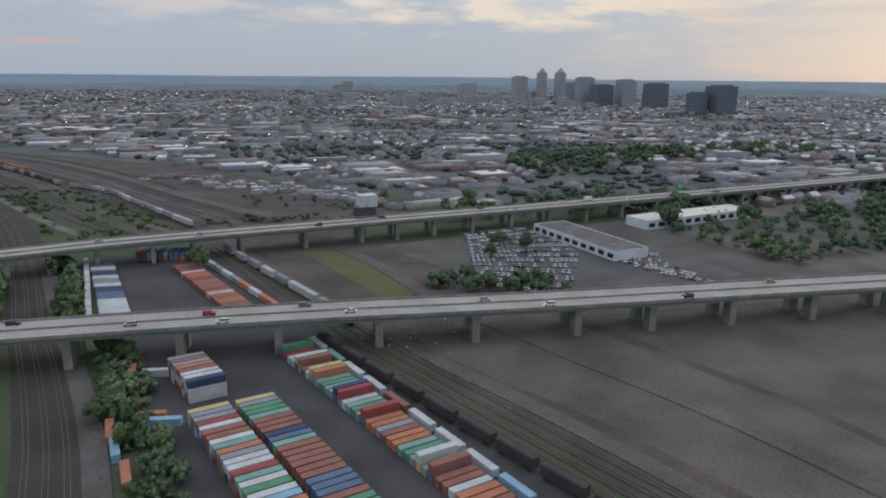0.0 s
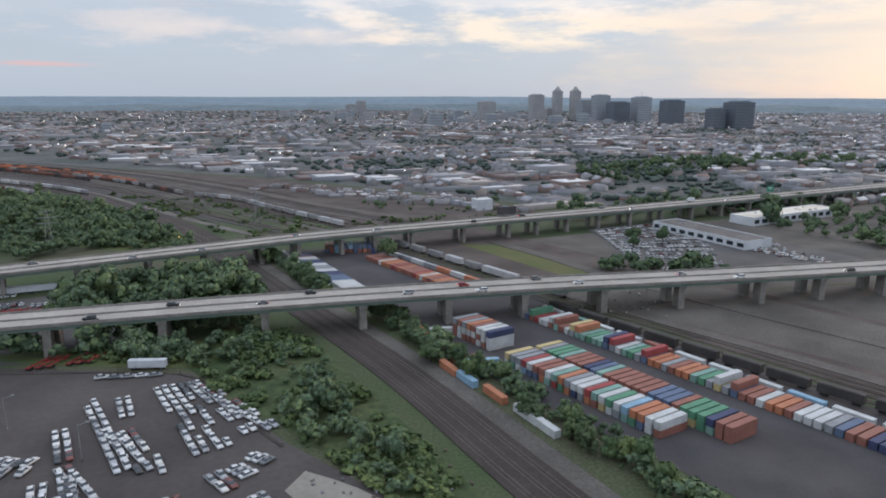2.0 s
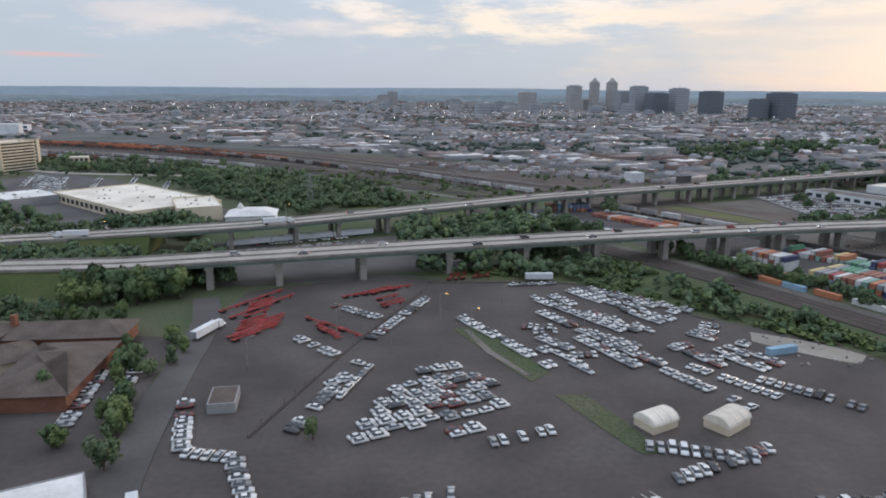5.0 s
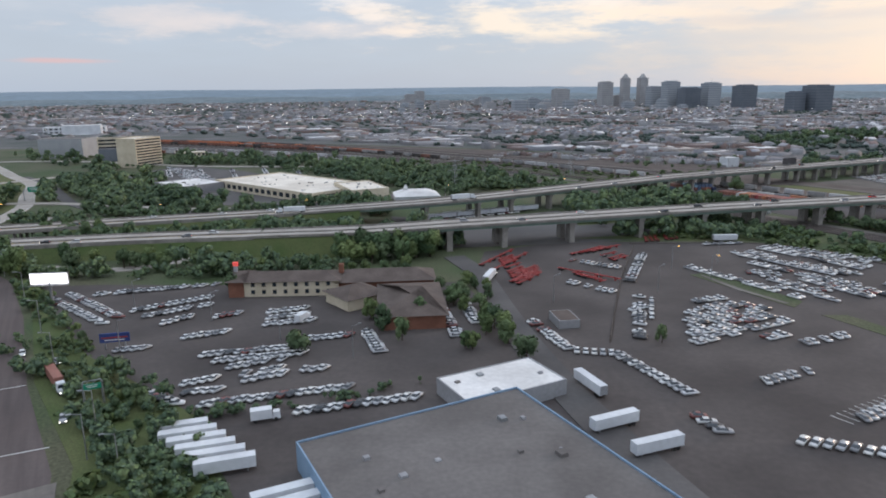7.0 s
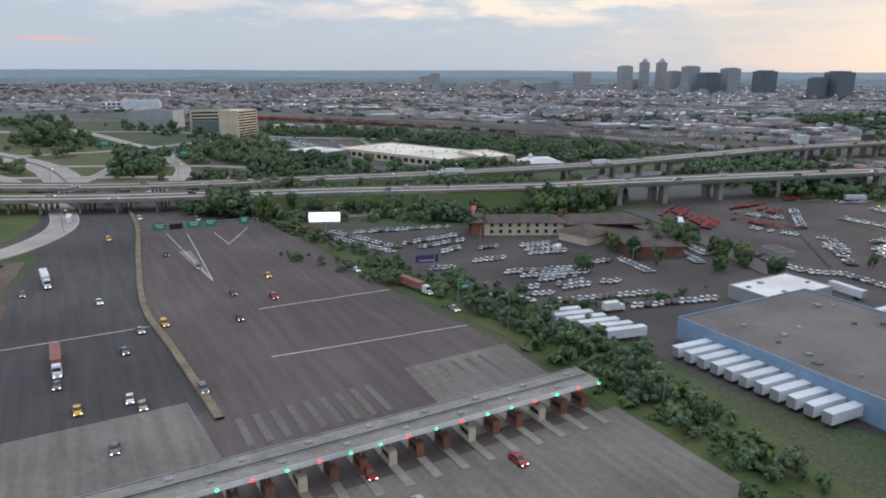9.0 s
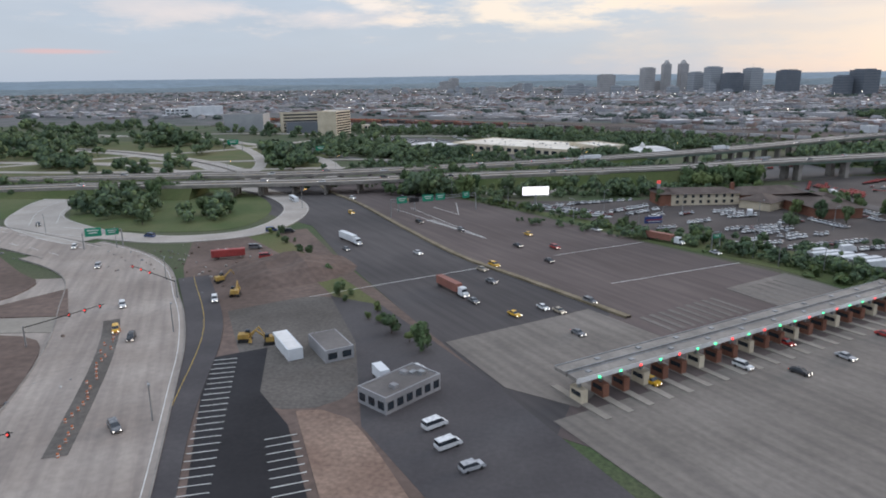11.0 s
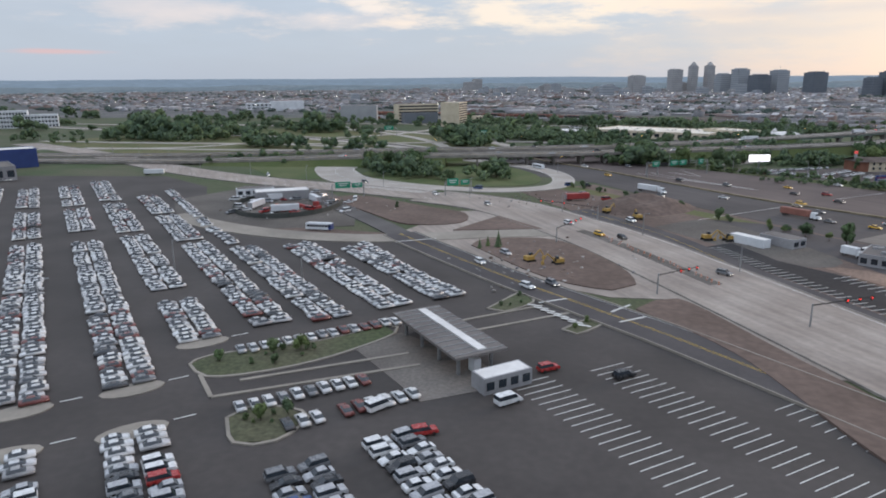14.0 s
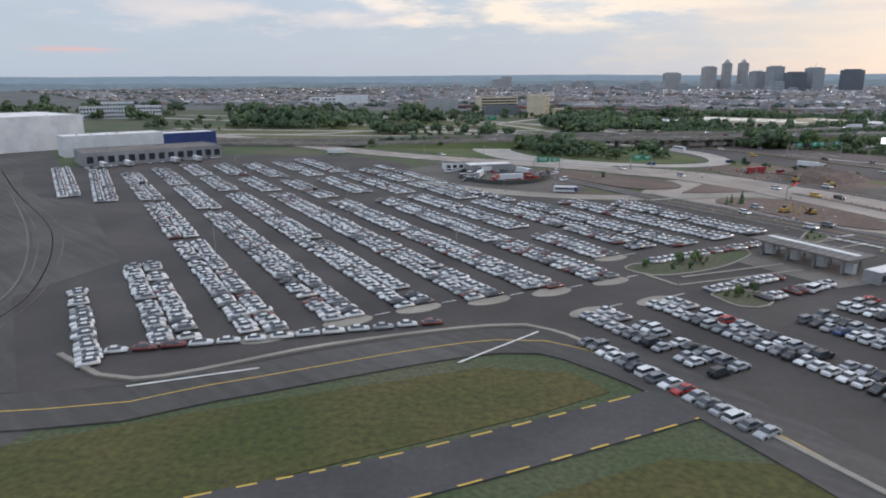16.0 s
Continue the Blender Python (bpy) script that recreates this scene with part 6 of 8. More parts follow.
belt([(-296, 66), (-262, 70), (-240, 66)], 14, 5, 0.5, 0.8)
belt([(-390, 66), (-372, 74), (-340, 74), (-310, 70)], 26, 6, 0.6, 0.95)
belt([(-388, 120), (-350, 110), (-300, 116), (-268, 118)], 34, 12, 0.7, 1.1)
belt([(-505, 60), (-488, 66), (-470, 74)], 12, 10, 0.9, 1.25)
for x, y, s in ((-376, 63, 1.25), (-361, 60, 1.35), (-372, 70, 1.45), (-344, 61, 1.25), (-386, 78, 1.35), (-452, 28, 1.15), (-447, 24, 1.0), (-444, 32, 1.1), (-466, 12, 0.8), (-496, 34, 1.0), (-490, 46, 1.2), (-483, 56, 1.2), (-476, 42, 1.1), (-484, 34, 1.1),
                (-474, 30, 1.0), (-548, 67, 0.62), (-481, -44, 0.34), (-137, 251, 1.45), (-92, 222, 1.35), (24, 252, 1.3), (14, 262, 1.2), (10, 246, 0.9),
                (-262, 4, 0.8), (-246, 18, 1.0), (-250, 26, 0.9), (-241, 12, 0.75), (-290, 44, 0.8), (-238, 24, 0.9), (-386, -62, 0.6), (-372, -84, 0.7), (-366, -92, 0.8),
                (-493, -166.5, 0.34), (-486, -163.5, 0.4), (-482.4, -161.5, 0.4), (-481.7, -183.5, 0.38), (-478.8, -182, 0.36), (-185, 12, 0.6)):
    tree(x, y, s=s)
belt([(-420, 2), (-404, -24), (-384, -62), (-366, -94)], 20, 4, 0.22, 0.5)
for x, y, s in ((-450.5, -97, 0.9), (-453, -96, 0.6), (-455, -98, 0.55)):
    ob = thing("conifer", "small dark green conifer on bare soil", "tree", at=pose(x, y, 0.1) @ Matrix.Diagonal((s, s, s, 1)))
    part("trunk", Shape().tube((0, 0, 0), (0, 0, 1.2), 0.12, 0.08, 6), BARK, ob)
    part("crown", CONIFER, LEAF, ob)

woods([(-128, 114), (-108, 132), (-90, 104), (-74, 70), (-60, 40), (-72, 60), (-96, 82)], 90, 0.3, 0.7)
woods([(-184, 142), (-150, 152), (-120, 170), (-132, 196), (-160, 200), (-184, 182)], 170, 0.6, 1.1)
woods([(-180, 118), (-110, 134), (-122, 112), (-150, 114)], 50, 0.5, 0.9)
woods([(-330, 372), (-250, 330), (-190, 268), (-150, 222), (-178, 226), (-240, 250), (-300, 300), (-340, 340)], 420, 0.5, 0.95)
woods([(-470, 440), (-430, 424), (-330, 384), (-345, 352), (-440, 350), (-470, 390)], 170, 0.6, 1.0)
woods([(-470, 200), (-420, 186), (-360, 184), (-300, 168), (-270, 176), (-262, 190), (-310, 182), (-352, 186), (-420, 250), (-460, 290), (-490, 260)], 260, 0.7, 1.15)
woods([(-440, 140), (-380, 128), (-300, 150), (-280, 160), (-340, 166), (-420, 164)], 150, 0.5, 0.9)
woods([(-600, 278), (-548, 284), (-590, 348), (-650, 366)], 70, 1.0, 1.6)
woods([(-458, 144), (-436, 146), (-458, 206), (-488, 202)], 60, 1.0, 1.6)
woods([(-720, 215), (-655, 182), (-612, 228), (-640, 300), (-750, 320)], 170, 1.0, 1.7)
woods([(-612, 208), (-556, 148), (-586, 142), (-624, 196)], 36, 0.8, 1.3)
woods([(-900, 330), (-720, 290), (-660, 380), (-720, 420), (-900, 420)], 150, 0.9, 1.5, clump=0.12)
woods([(-1150, 330), (-900, 330), (-760, 460), (-900, 560), (-1200, 520)], 220, 0.9, 1.6, clump=0.08)
woods([(-400, 362), (-330, 374), (-250, 332), (-190, 270), (-236, 212), (-290, 262), (-350, 318)], 520, 0.5, 1.0)
woods([(-600, 415), (-548, 415), (-500, 372), (-452, 345), (-440, 330), (-520, 350)], 60, 0.5, 1.0)
woods([(-16, 300), (40, 330), (110, 330), (160, 380), (60, 372), (-20, 330)], 170, 0.7, 1.1)
woods([(84, 300), (150, 330), (260, 400), (300, 420), (340, 420), (220, 300), (120, 240)], 260, 0.6, 1.1)
woods([(-24, 212), (6, 222), (30, 205), (60, 190), (20, 196)], 46, 0.4, 0.8)
woods([(-120, 330), (-60, 340), (-20, 350), (-60, 380), (-130, 360)], 14, 0.4, 0.7)
woods([(60, 470), (160, 560), (330, 620), (330, 700), (120, 620), (20, 520)], 260, 0.8, 1.3)
woods([(-330, 150), (-268, 128), (-262, 108), (-330, 108)], 70, 0.5, 0.9)
woods([(-470, 74), (-398, 84), (-392, 98), (-470, 86)], 16, 0.3, 0.5)
woods([(-352, 56), (-318, 18), (-290, -12), (-266, -38), (-250, -78), (-240, -112), (-246, -114), (-258, -84), (-276, -46), (-300, -14), (-326, 16), (-356, 52)], 200, 0.2, 0.45)
woods([(-392, 72), (-340, 78), (-300, 74), (-262, 82), (-262, 66), (-300, 60), (-350, 60), (-380, 66)], 200, 0.35, 0.75)
woods([(-390, 118), (-340, 112), (-290, 116), (-250, 124), (-250, 112), (-300, 104), (-350, 100), (-392, 104)], 170, 0.5, 0.9)
woods([(-420, 186), (-380, 160), (-310, 162), (-262, 160), (-270, 180), (-340, 182), (-400, 214)], 130, 0.6, 1.0)
woods([(-440, 300), (-400, 250), (-410, 190), (-436, 200), (-456, 250)], 60, 0.7, 1.2)
woods([(-273, -24), (-246, -14.5), (-236, -8), (-234, -9.5), (-246, -17), (-272, -26.5)], 46, 0.15, 0.3)
woods([(-256, 112), (-236, 96), (-228, 104), (-238, 124), (-262, 126)], 60, 0.7, 1.1)
woods([(-176, 138), (-150, 148), (-120, 150), (-118, 138), (-160, 128)], 60, 0.4, 0.8)
woods([(-92, 158), (-74, 124), (-52, 96), (-40, 76), (-26, 50), (-20, 54), (-36, 84), (-56, 112), (-78, 150)], 150, 0.3, 0.6)
woods([(-152, 232), (-126, 192), (-110, 166), (-104, 168), (-118, 192), (-140, 228)], 80, 0.4, 0.8)
woods([(-510, 66), (-504, 38), (-488, 18), (-464, 10), (-474, 44), (-496, 70)], 46, 0.7, 1.1)
woods([(-453, 8), (-459, 28), (-446, 34), (-439, 14)], 12, 0.8, 1.15)
woods([(-800, 170), (-560, 125), (-475, 112), (-440, 240), (-560, 330), (-760, 330)], 130, 0.6, 1.4, clump=0.28)
woods([(-900, 470), (-720, 430), (-640, 420), (-620, 450), (-700, 500), (-900, 540)], 110, 0.7, 1.2, clump=0.1)
woods([(-590, 60), (-500, 88), (-470, 84), (-500, 98), (-590, 98)], 40, 0.4, 0.8)
woods([(-342, 20), (-297, -3), (-268, -28), (-256, -58), (-248, -86), (-256, -88), (-272, -52), (-296, -22), (-344, 14)], 150, 0.28, 0.52)
woods([(-390, 112), (-340, 108), (-290, 112), (-262, 116), (-262, 128), (-300, 134), (-350, 122), (-385, 112)], 90, 0.7, 1.0)
woods([(-394, 70), (-372, 74), (-356, 62), (-384, 64)], 26, 0.8, 1.1)
woods([(-330, 166), (-290, 160), (-262, 164), (-266, 178), (-300, 182), (-340, 184)], 60, 0.7, 1.0)
SCRUBS = []
for poly, count in (([(-130, 110), (-112, 142), (-88, 104), (-64, 64), (-36, 12), (-56, 12), (-74, 60), (-98, 82)], 2200),
                    ([(-184, 142), (-150, 152), (-124, 168), (-134, 198), (-160, 202), (-184, 184)], 700),
                    ([(-180, 118), (-110, 134), (-122, 112), (-150, 114)], 350),
                    ([(-340, 378), (-250, 336), (-190, 272), (-146, 220), (-178, 222), (-240, 246), (-300, 296), (-350, 340)], 1400),
                    ([(-420, 448), (-320, 404), (-215, 372), (-126, 288), (-150, 246), (-215, 300), (-300, 384)], 900),
                    ([(-120, 300), (-100, 272), (-60, 300), (-30, 340), (-70, 350)], 220),
                    ([(-560, 470), (-430, 424), (-330, 384), (-345, 352), (-440, 380), (-560, 420)], 600),
                    ([(-388, 120), (-340, 112), (-268, 118), (-262, 128), (-330, 150), (-390, 130)], 500),
                    ([(-440, 140), (-380, 128), (-300, 150), (-280, 160), (-340, 166), (-420, 164)], 500),
                    ([(-352, 56), (-318, 18), (-290, -12), (-266, -38), (-250, -78), (-240, -112), (-248, -114), (-262, -84), (-280, -46), (-304, -14), (-330, 20), (-358, 54)], 700)):
    x0, x1, y0, y1 = min(p[0] for p in poly), max(p[0] for p in poly), min(p[1] for p in poly), max(p[1] for p in poly)
    n = 0
    while n < count:
        x, y = rng.uniform(x0, x1), rng.uniform(y0, y1)
        if not inside((x, y), poly):
            continue
        n += 1
        drift = noise.noise((x * 0.05, y * 0.05, 2.0)) + 0.4 * noise.noise((x * 0.2, y * 0.2, 6.0))
        if off_road(x, y) and drift > rng.uniform(-0.05, 0.25):
            s = rng.choice((0.5, 0.8, 1.1, 1.6)) * rng.uniform(0.8, 1.3)
            SCRUBS.append((x, y, -0.25, rng.uniform(0, 6.28), s * rng.uniform(0.9, 1.6), s, s * rng.uniform(0.4, 1.1)))
low = crown_shape(77, 1.2, 1.5, 3, 60, 0.30)
wv, wf, _ = scatter(low.v, [f if len(f) == 3 else f[:3] for f in low.f], SCRUBS)
stuff("meadow_scrub", wv, wf, (LEAFM,), "low bright green scrub and tall weeds", "bushes")
light = [crown_shape(90 + k, 2.7 + 0.5 * (k % 2), 5.2 + 0.7 * k, 4 + k % 2, 150, 0.50) for k in range(4)]
for k, shape in enumerate(light):
    wv, wf, _ = scatter(shape.v, [f if len(f) == 3 else f[:3] for f in shape.f], WOODS[k::4])
    stuff("woodland", wv, wf, (LEAFW,), "dense dark green woodland and scrub", "woods")

# ---- buildings ----


def slab_building(name, label, corner, u, size, wall, roof, category="building", parapet=0.5, windows=None, clutter=0, z=0.0, share=0.62):
    """A flat-roofed block from its corner, its long direction and (length, depth, height); windows: (rows, columns, on which sides)."""
    u = Vector((*u, 0)).normalized()
    v = Vector((-u.y, u.x, 0))
    rz = math.degrees(math.atan2(u.y, u.x))
    ob = thing(name, label, category, at=Matrix.Translation((*corner, z)) @ pose(0, 0, 0, 0, 0, rz))
    L, D, Hh = size
    part("wall", Shape().box((L / 2, D / 2, -0.2), (L, D, Hh + 0.2)), wall, ob)
    part("roof", Shape().box((L / 2, D / 2, Hh), (L - 0.5, D - 0.5, 0.12)), roof, ob)
    for cx, cy, sx, sy in ((L / 2, 0.12, L, 0.24), (L / 2, D - 0.12, L, 0.24), (0.12, D / 2, 0.24, D - 0.5), (L - 0.12, D / 2, 0.24, D - 0.5)):
        part("parapet", Shape().box((cx, cy, Hh), (sx, sy, parapet)), wall, ob)
    if windows:
        rows, cols, which = windows
        for face in which:
            along_l = face in "sn"
            run = L if along_l else D
            for j in range(rows):
                for i in range(cols if along_l else max(2, int(cols * D / L))):
                    nn = cols if along_l else max(2, int(cols * D / L))
                    c = (i + 0.5) * run / nn
                    w, hh = run / nn * share, Hh / rows * 0.5
                    zz = Hh * (j + 0.28) / rows
                    place = {"s": (c, 0.0), "n": (c, D), "w": (0.0, c), "e": (L, c)}[face]
                    dims = (w, 0.12, hh) if along_l else (0.12, w, hh)
                    part("window", Shape().box((*place, zz), dims), GLASS, ob)
    r = random.Random(len(name) + int(abs(corner[0])))
    for _ in range(clutter):
        cx, cy, w = r.uniform(0.1, 0.9) * L, r.uniform(0.12, 0.88) * D, r.uniform(0.5, 1.3)
        part(r.choice(("roof_unit", "skylight", "roof_vent")), Shape().box((cx, cy, Hh + 0.1), (w, w * r.uniform(0.5, 1.4), r.uniform(0.25, 0.6)), top=0.9), r.choice((STEEL, GREYROOF, GREYWALL)), ob)
    return ob


# Warehouse with the grey roof, its white-roofed neighbour and huts.
WU = (0.862, 0.507)
slab_building("warehouse", "large low warehouse with a grey gravel roof and pale blue walls", (-222.4, -87.8), WU, (38, 56, 4.1), BLUEWALL, GREYROOF, "warehouse", 0.4, clutter=22)
slab_building("workshop", "low building with a bright white membrane roof", (-226, -24.2), WU, (20, 11.8, 2.9), GREYWALL, WROOF, "workshop", 0.25, clutter=4)
slab_building("lot_shed", "small tan flat-roofed shed in the lot", (-206, 20), (0.96, 0.2), (5, 7.5, 1.9), GREYWALL, BROWNROOF, "shed", 0.1)
def tent(x, y, rz, length, width, label):
    """A storage tent: upright cloth walls under a rounded cloth roof on ribs."""
    ob = thing("storage_tent", label, "tent", at=pose(x, y, 0.05, 0, 0, rz))
    part("wall", Shape().box((0, 0, 0), (length, width, 1.5)), CREAM, ob)
    arc = [(width * 0.53 * math.cos(math.pi * i / 10), 1.45 + 1.5 * math.sin(math.pi * i / 10)) for i in range(11)]
    cloth = Shape().add([(e * length * 0.52, p, z) for e in (-1, 1) for p, z in arc],
                        [(i, i + 1, i + 12, i + 11) for i in range(10)] + [tuple(range(10, -1, -1)), tuple(range(11, 22))])
    part("roof", cloth, CREAMROOF, ob)
    for k in range(4):
        x0 = length * (-0.48 + 0.32 * k)
        rib = Shape().add([(x0 + e, p * 1.01, z + 0.03) for e in (-0.05, 0.05) for p, z in arc], [(i, i + 1, i + 12, i + 11) for i in range(10)])
        part("rib", rib, STEEL, ob)


tent(-126, 19.5, 32, 6.0, 4.6, "cream cloth storage tent beside parked cars")
tent(-113.5, 20, 40, 7.0, 4.8, "cream cloth storage tent beside parked cars")
slab_building("site_office", "grey flat-roofed office with a row of windows", (-369, -115), (0.65, 0.76), (11, 6, 2.4), GREYWALL, GREYROOF, "office", 0.3, (1, 6, "sw"), 4)
slab_building("portable_cabin", "white portable site cabin with small windows", (-385.5, -95.5), (-0.52, 0.85), (9.5, 2.6, 2.0), WHITEWALL, WROOF, "cabin", 0.1, (1, 4, "s"))
slab_building("portable_cabin", "grey portable site cabin with windows", (-377, -95), (-0.52, 0.85), (9, 5.0, 2.2), GREYWALL, GREYROOF, "cabin", 0.1, (1, 4, "sw"))
slab_building("east_store", "long white store building with a dark flat roof", (30.6, 291), (0.47, -0.88), (54, 16, 3.4), WHITEWALL, GREYROOF, "store", 0.5, (1, 10, "s"), 10)
slab_building("east_depot", "long low depot with a pale roof", (82, 298), (0.87, 0.49), (68, 14, 4.0), WHITEWALL, CREAMROOF, "depot", 0.4, (1, 12, "s"), 8)
slab_building("storage_tank_house", "plain white box building beyond the viaduct", (-54, 340), (0.9, 0.42), (9.5, 8, 6.0), WHITEWALL, WROOF, "building", 0.3)
slab_building("mall_main", "shopping centre with broad cream and white roofs", (-372, 247), (0.78, -0.62), (86, 44, 4.4), CREAM, CREAMROOF, "shopping centre", 0.6, (1, 16, "se"), 26)
slab_building("mall_wing", "shopping centre wing with a cream roof", (-299, 222), (0.45, -0.89), (32, 19, 6.0), CREAM, CREAMROOF, "shopping centre", 0.6, (1, 6, "s"), 10)
slab_building("mall_store", "white-roofed store beside the shopping centre", (-404, 240), (0.8, -0.6), (30, 26, 4.0), GREYWALL, WROOF, "store", 0.5, (1, 6, "s"), 8)
dome = thing("church_hall", "bright white hall with a small white cupola", "hall", at=pose(-262, 190, 0, 0, 0, 12))
part("wall", Shape().box((10, 10, -0.2), (21, 16, 3.6)), WHITEWALL, dome)
part("roof", Shape().box((10, 10, 3.4), (22, 17, 2.0), top=0.55), WROOF, dome)
part("cupola", Shape().box((5, 11, 4.6), (2.2, 2.2, 2.0)).box((5, 11, 6.6), (2.2, 2.2, 1.4), top=0.2), WROOF, dome)

# Hotel, its dark lower wing, and the grey block beside it.
slab_building("hotel_tower", "ten-storey cream hotel tower with dark window bands", (-470, 352), (0.25, 0.97), (27, 17, 20.3), CREAM, CREAMROOF, "hotel", 0.6, (10, 1, "s"), 3, share=0.94)
slab_building("hotel_wing", "long hotel wing with cream and dark bands", (-530, 408), (0.9, 0.43), (42, 14, 17.0), CREAM, GREYROOF, "hotel", 0.6, (6, 1, "s"), 3, share=0.96)
slab_building("hotel_podium", "dark blue glass hotel podium", (-523, 396), (0.93, 0.37), (34, 11, 9.5), TOWERS[1], GREYROOF, "hotel", 0.3)
grey = slab_building("grey_office", "plain pale grey windowless office block", (-590, 424), (0.995, 0.1), (36, 32, 15.5), PALEWALL, GREYROOF, "office", 0.6, None, 6)
part("roof_sign", Shape().box((-0.5, 16, 12.6), (0.4, 24, 1.6)), glow("dim_red_sign", (0.9, 0.10, 0.07), 0.5), grey, "dim red roof sign")
slab_building("white_depot", "long white depot far off", (-790, 740), (0.92, 0.39), (74, 24, 9.0), WHITEWALL, WROOF, "depot", 0.5, (2, 12, "s"), 4)
slab_building("white_depot", "white depot block far off", (-740, 700), (0.92, 0.39), (44, 24, 13.0), WHITEWALL, WROOF, "depot", 0.5)
slab_building("low_block", "low cream block by the trees", (-455, 398), (0.9, 0.4), (16, 10, 6.5), CREAM, CREAMROOF, "building", 0.4, (2, 5, "s"))
slab_building("apartment_row", "long white building with rows of small windows", (-909, 334), (0.869, 0.495), (72, 18, 11.0), WHITEWALL, WROOF, "building", 0.6, (3, 26, "s"), 5)
slab_building("apartment_block", "white building centre block with small windows", (-892, 342), (0.869, 0.495), (29, 20, 15.0), WHITEWALL, WROOF, "building", 0.6, (4, 12, "s"), 2)

# The inn: cream two-storey wing, brown hipped roofs, brick ends.


def hipped(ob, c, size, rz, h0, rise, wall, inset=0.4):
    L, D = size
    part("wall", Shape().box((*c, -0.2), (L, D, h0 + 0.2), rz), wall, ob)
    s = Shape()
    ca, sa = math.cos(radians(rz)), math.sin(radians(rz))
    e = 0.8
    pts = [(-L / 2 - e, -D / 2 - e, h0), (L / 2 + e, -D / 2 - e, h0), (L / 2 + e, D / 2 + e, h0), (-L / 2 - e, D / 2 + e, h0),
           (-L / 2 + D * inset, 0, h0 + rise), (L / 2 - D * inset, 0, h0 + rise)]
    s.add([(c[0] + x * ca - y * sa, c[1] + x * sa + y * ca, z) for x, y, z in pts], [(0, 1, 5, 4), (1, 2, 5), (2, 3, 4, 5), (3, 0, 4), (3, 2, 1, 0)])
    part("roof", s, BROWNROOF, ob)


inn = thing("inn", "two-storey roadside inn with brown shingle roofs and cream walls", "inn")
hipped(inn, (-276, 49), (28, 10), 5, 4.2, 1.6, CREAM)
hipped(inn, (-289, 48), (4, 11), 5, 4.3, 1.7, BRICK)
hipped(inn, (-250, 53), (26, 11), 8, 3.4, 2.2, BRICK)
hipped(inn, (-241, 32), (15, 26), 8, 3.4, 3.2, BRICK)
hipped(inn, (-256, 39), (11, 11), 42, 3.0, 2.2, CREAM)
for j in range(2):
    for i in range(9):
        q = Vector((-276, 49, 0)) + Matrix.Rotation(radians(5), 3, "Z") @ Vector((-11.5 + 2.85 * i, -5.06, 0))
        part("window", Shape().box((q.x, q.y, 0.8 + 2.0 * j), (1.0, 0.14, 1.1), 5), GLASS, inn)
part("chimney", Shape().box((-262, 52, 4.0), (1.2, 1.2, 3.0)), BRICK, inn)
pyl = thing("pylon_sign", "tall sign post with a lit red panel", "sign", at=pose(-290, 47.5, 0))
part("post", Shape().box((0, 0, 0), (1.0, 0.8, 7.4)), GREYWALL, pyl)
part("panel", Shape().box((0, 0, 7.4), (1.3, 0.6, 1.1)), glow("red_sign", (0.9, 0.10, 0.08), 0.3), pyl)

# Airport cargo building and hangar.
slab_building("cargo_terminal", "long low grey cargo building with a dull flat roof", (-692, -20), (0.755, 0.655), (58, 24, 5.6), GREYWALL, PALEBED, "terminal", 0.5, (1, 14, "s"), 8)
slab_building("cargo_upper", "white upper storey on the cargo building", (-724, 16), (0.755, 0.655), (46, 16, 9.6), WHITEWALL, WROOF, "terminal", 0.4, None, 5)
slab_building("blue_store", "navy-blue clad block by the cargo building", (-690, 46), (0.755, 0.655), (28, 14, 8.8), NAVY, WROOF, "building", 0.3)
slab_building("hangar", "large white aircraft hangar with a flat roof", (-800, -10), (0.60, 0.80), (95, 60, 17.5), WHITEWALL, WROOF, "hangar", 0.4, None, 6)
for k in range(5):
    p = Vector((-686, -18, 0)).lerp(Vector((-656, 6, 0)), k / 4)
    if k != 2:
        truck("box_trailer", p.x + 2, p.y - 2.5, 131, 0.1, label="white trailer backed to the cargo dock")

# Site compound with its ring fence and huts.
site = thing("round_compound", "round fenced compound with dark screens", "fence", at=pose(-517, -40, 0))
ring = [Vector((19 * math.cos(a) * 0.9, 22 * math.sin(a), 0)) for a in np.linspace(2.6, 6.6, 30)]
part("fence_screen", ribbon(Shape(), ring, -0.1, 0.1, 1.6, 1.7), surf("dark_screen", (0.05, 0.055, 0.05), (0.07, 0.075, 0.07), 0.3, 2.0, 0.9), site)
slab_building("compound_canopy", "pale flat canopy in the round compound", (-530, -34), (0.93, 0.36), (18, 7, 3.2), GREYWALL, WROOF, "canopy", 0.1)
slab_building("compound_hut", "white hut in the round compound", (-540, -24), (0.93, 0.36), (13, 5, 2.6), WHITEWALL, GREYROOF, "hut", 0.1, (1, 5, "s"))
for x, y, c in ((-512, -44, RED), (-516, -50, RED), (-508, -40, RED), (-520, -46, ORANGE), (-506, -48, RED)):
    ob = thing("material_stack", "red stack of building material", "stack", at=pose(x, y, 0.1, 0, 0, 20 * x))
    for j in range(3):
        part("pallet", Shape().box((j * 0.9 - 0.9, 0, 0), (0.8, 2.0, 0.8 + 0.3 * j)), c, ob)

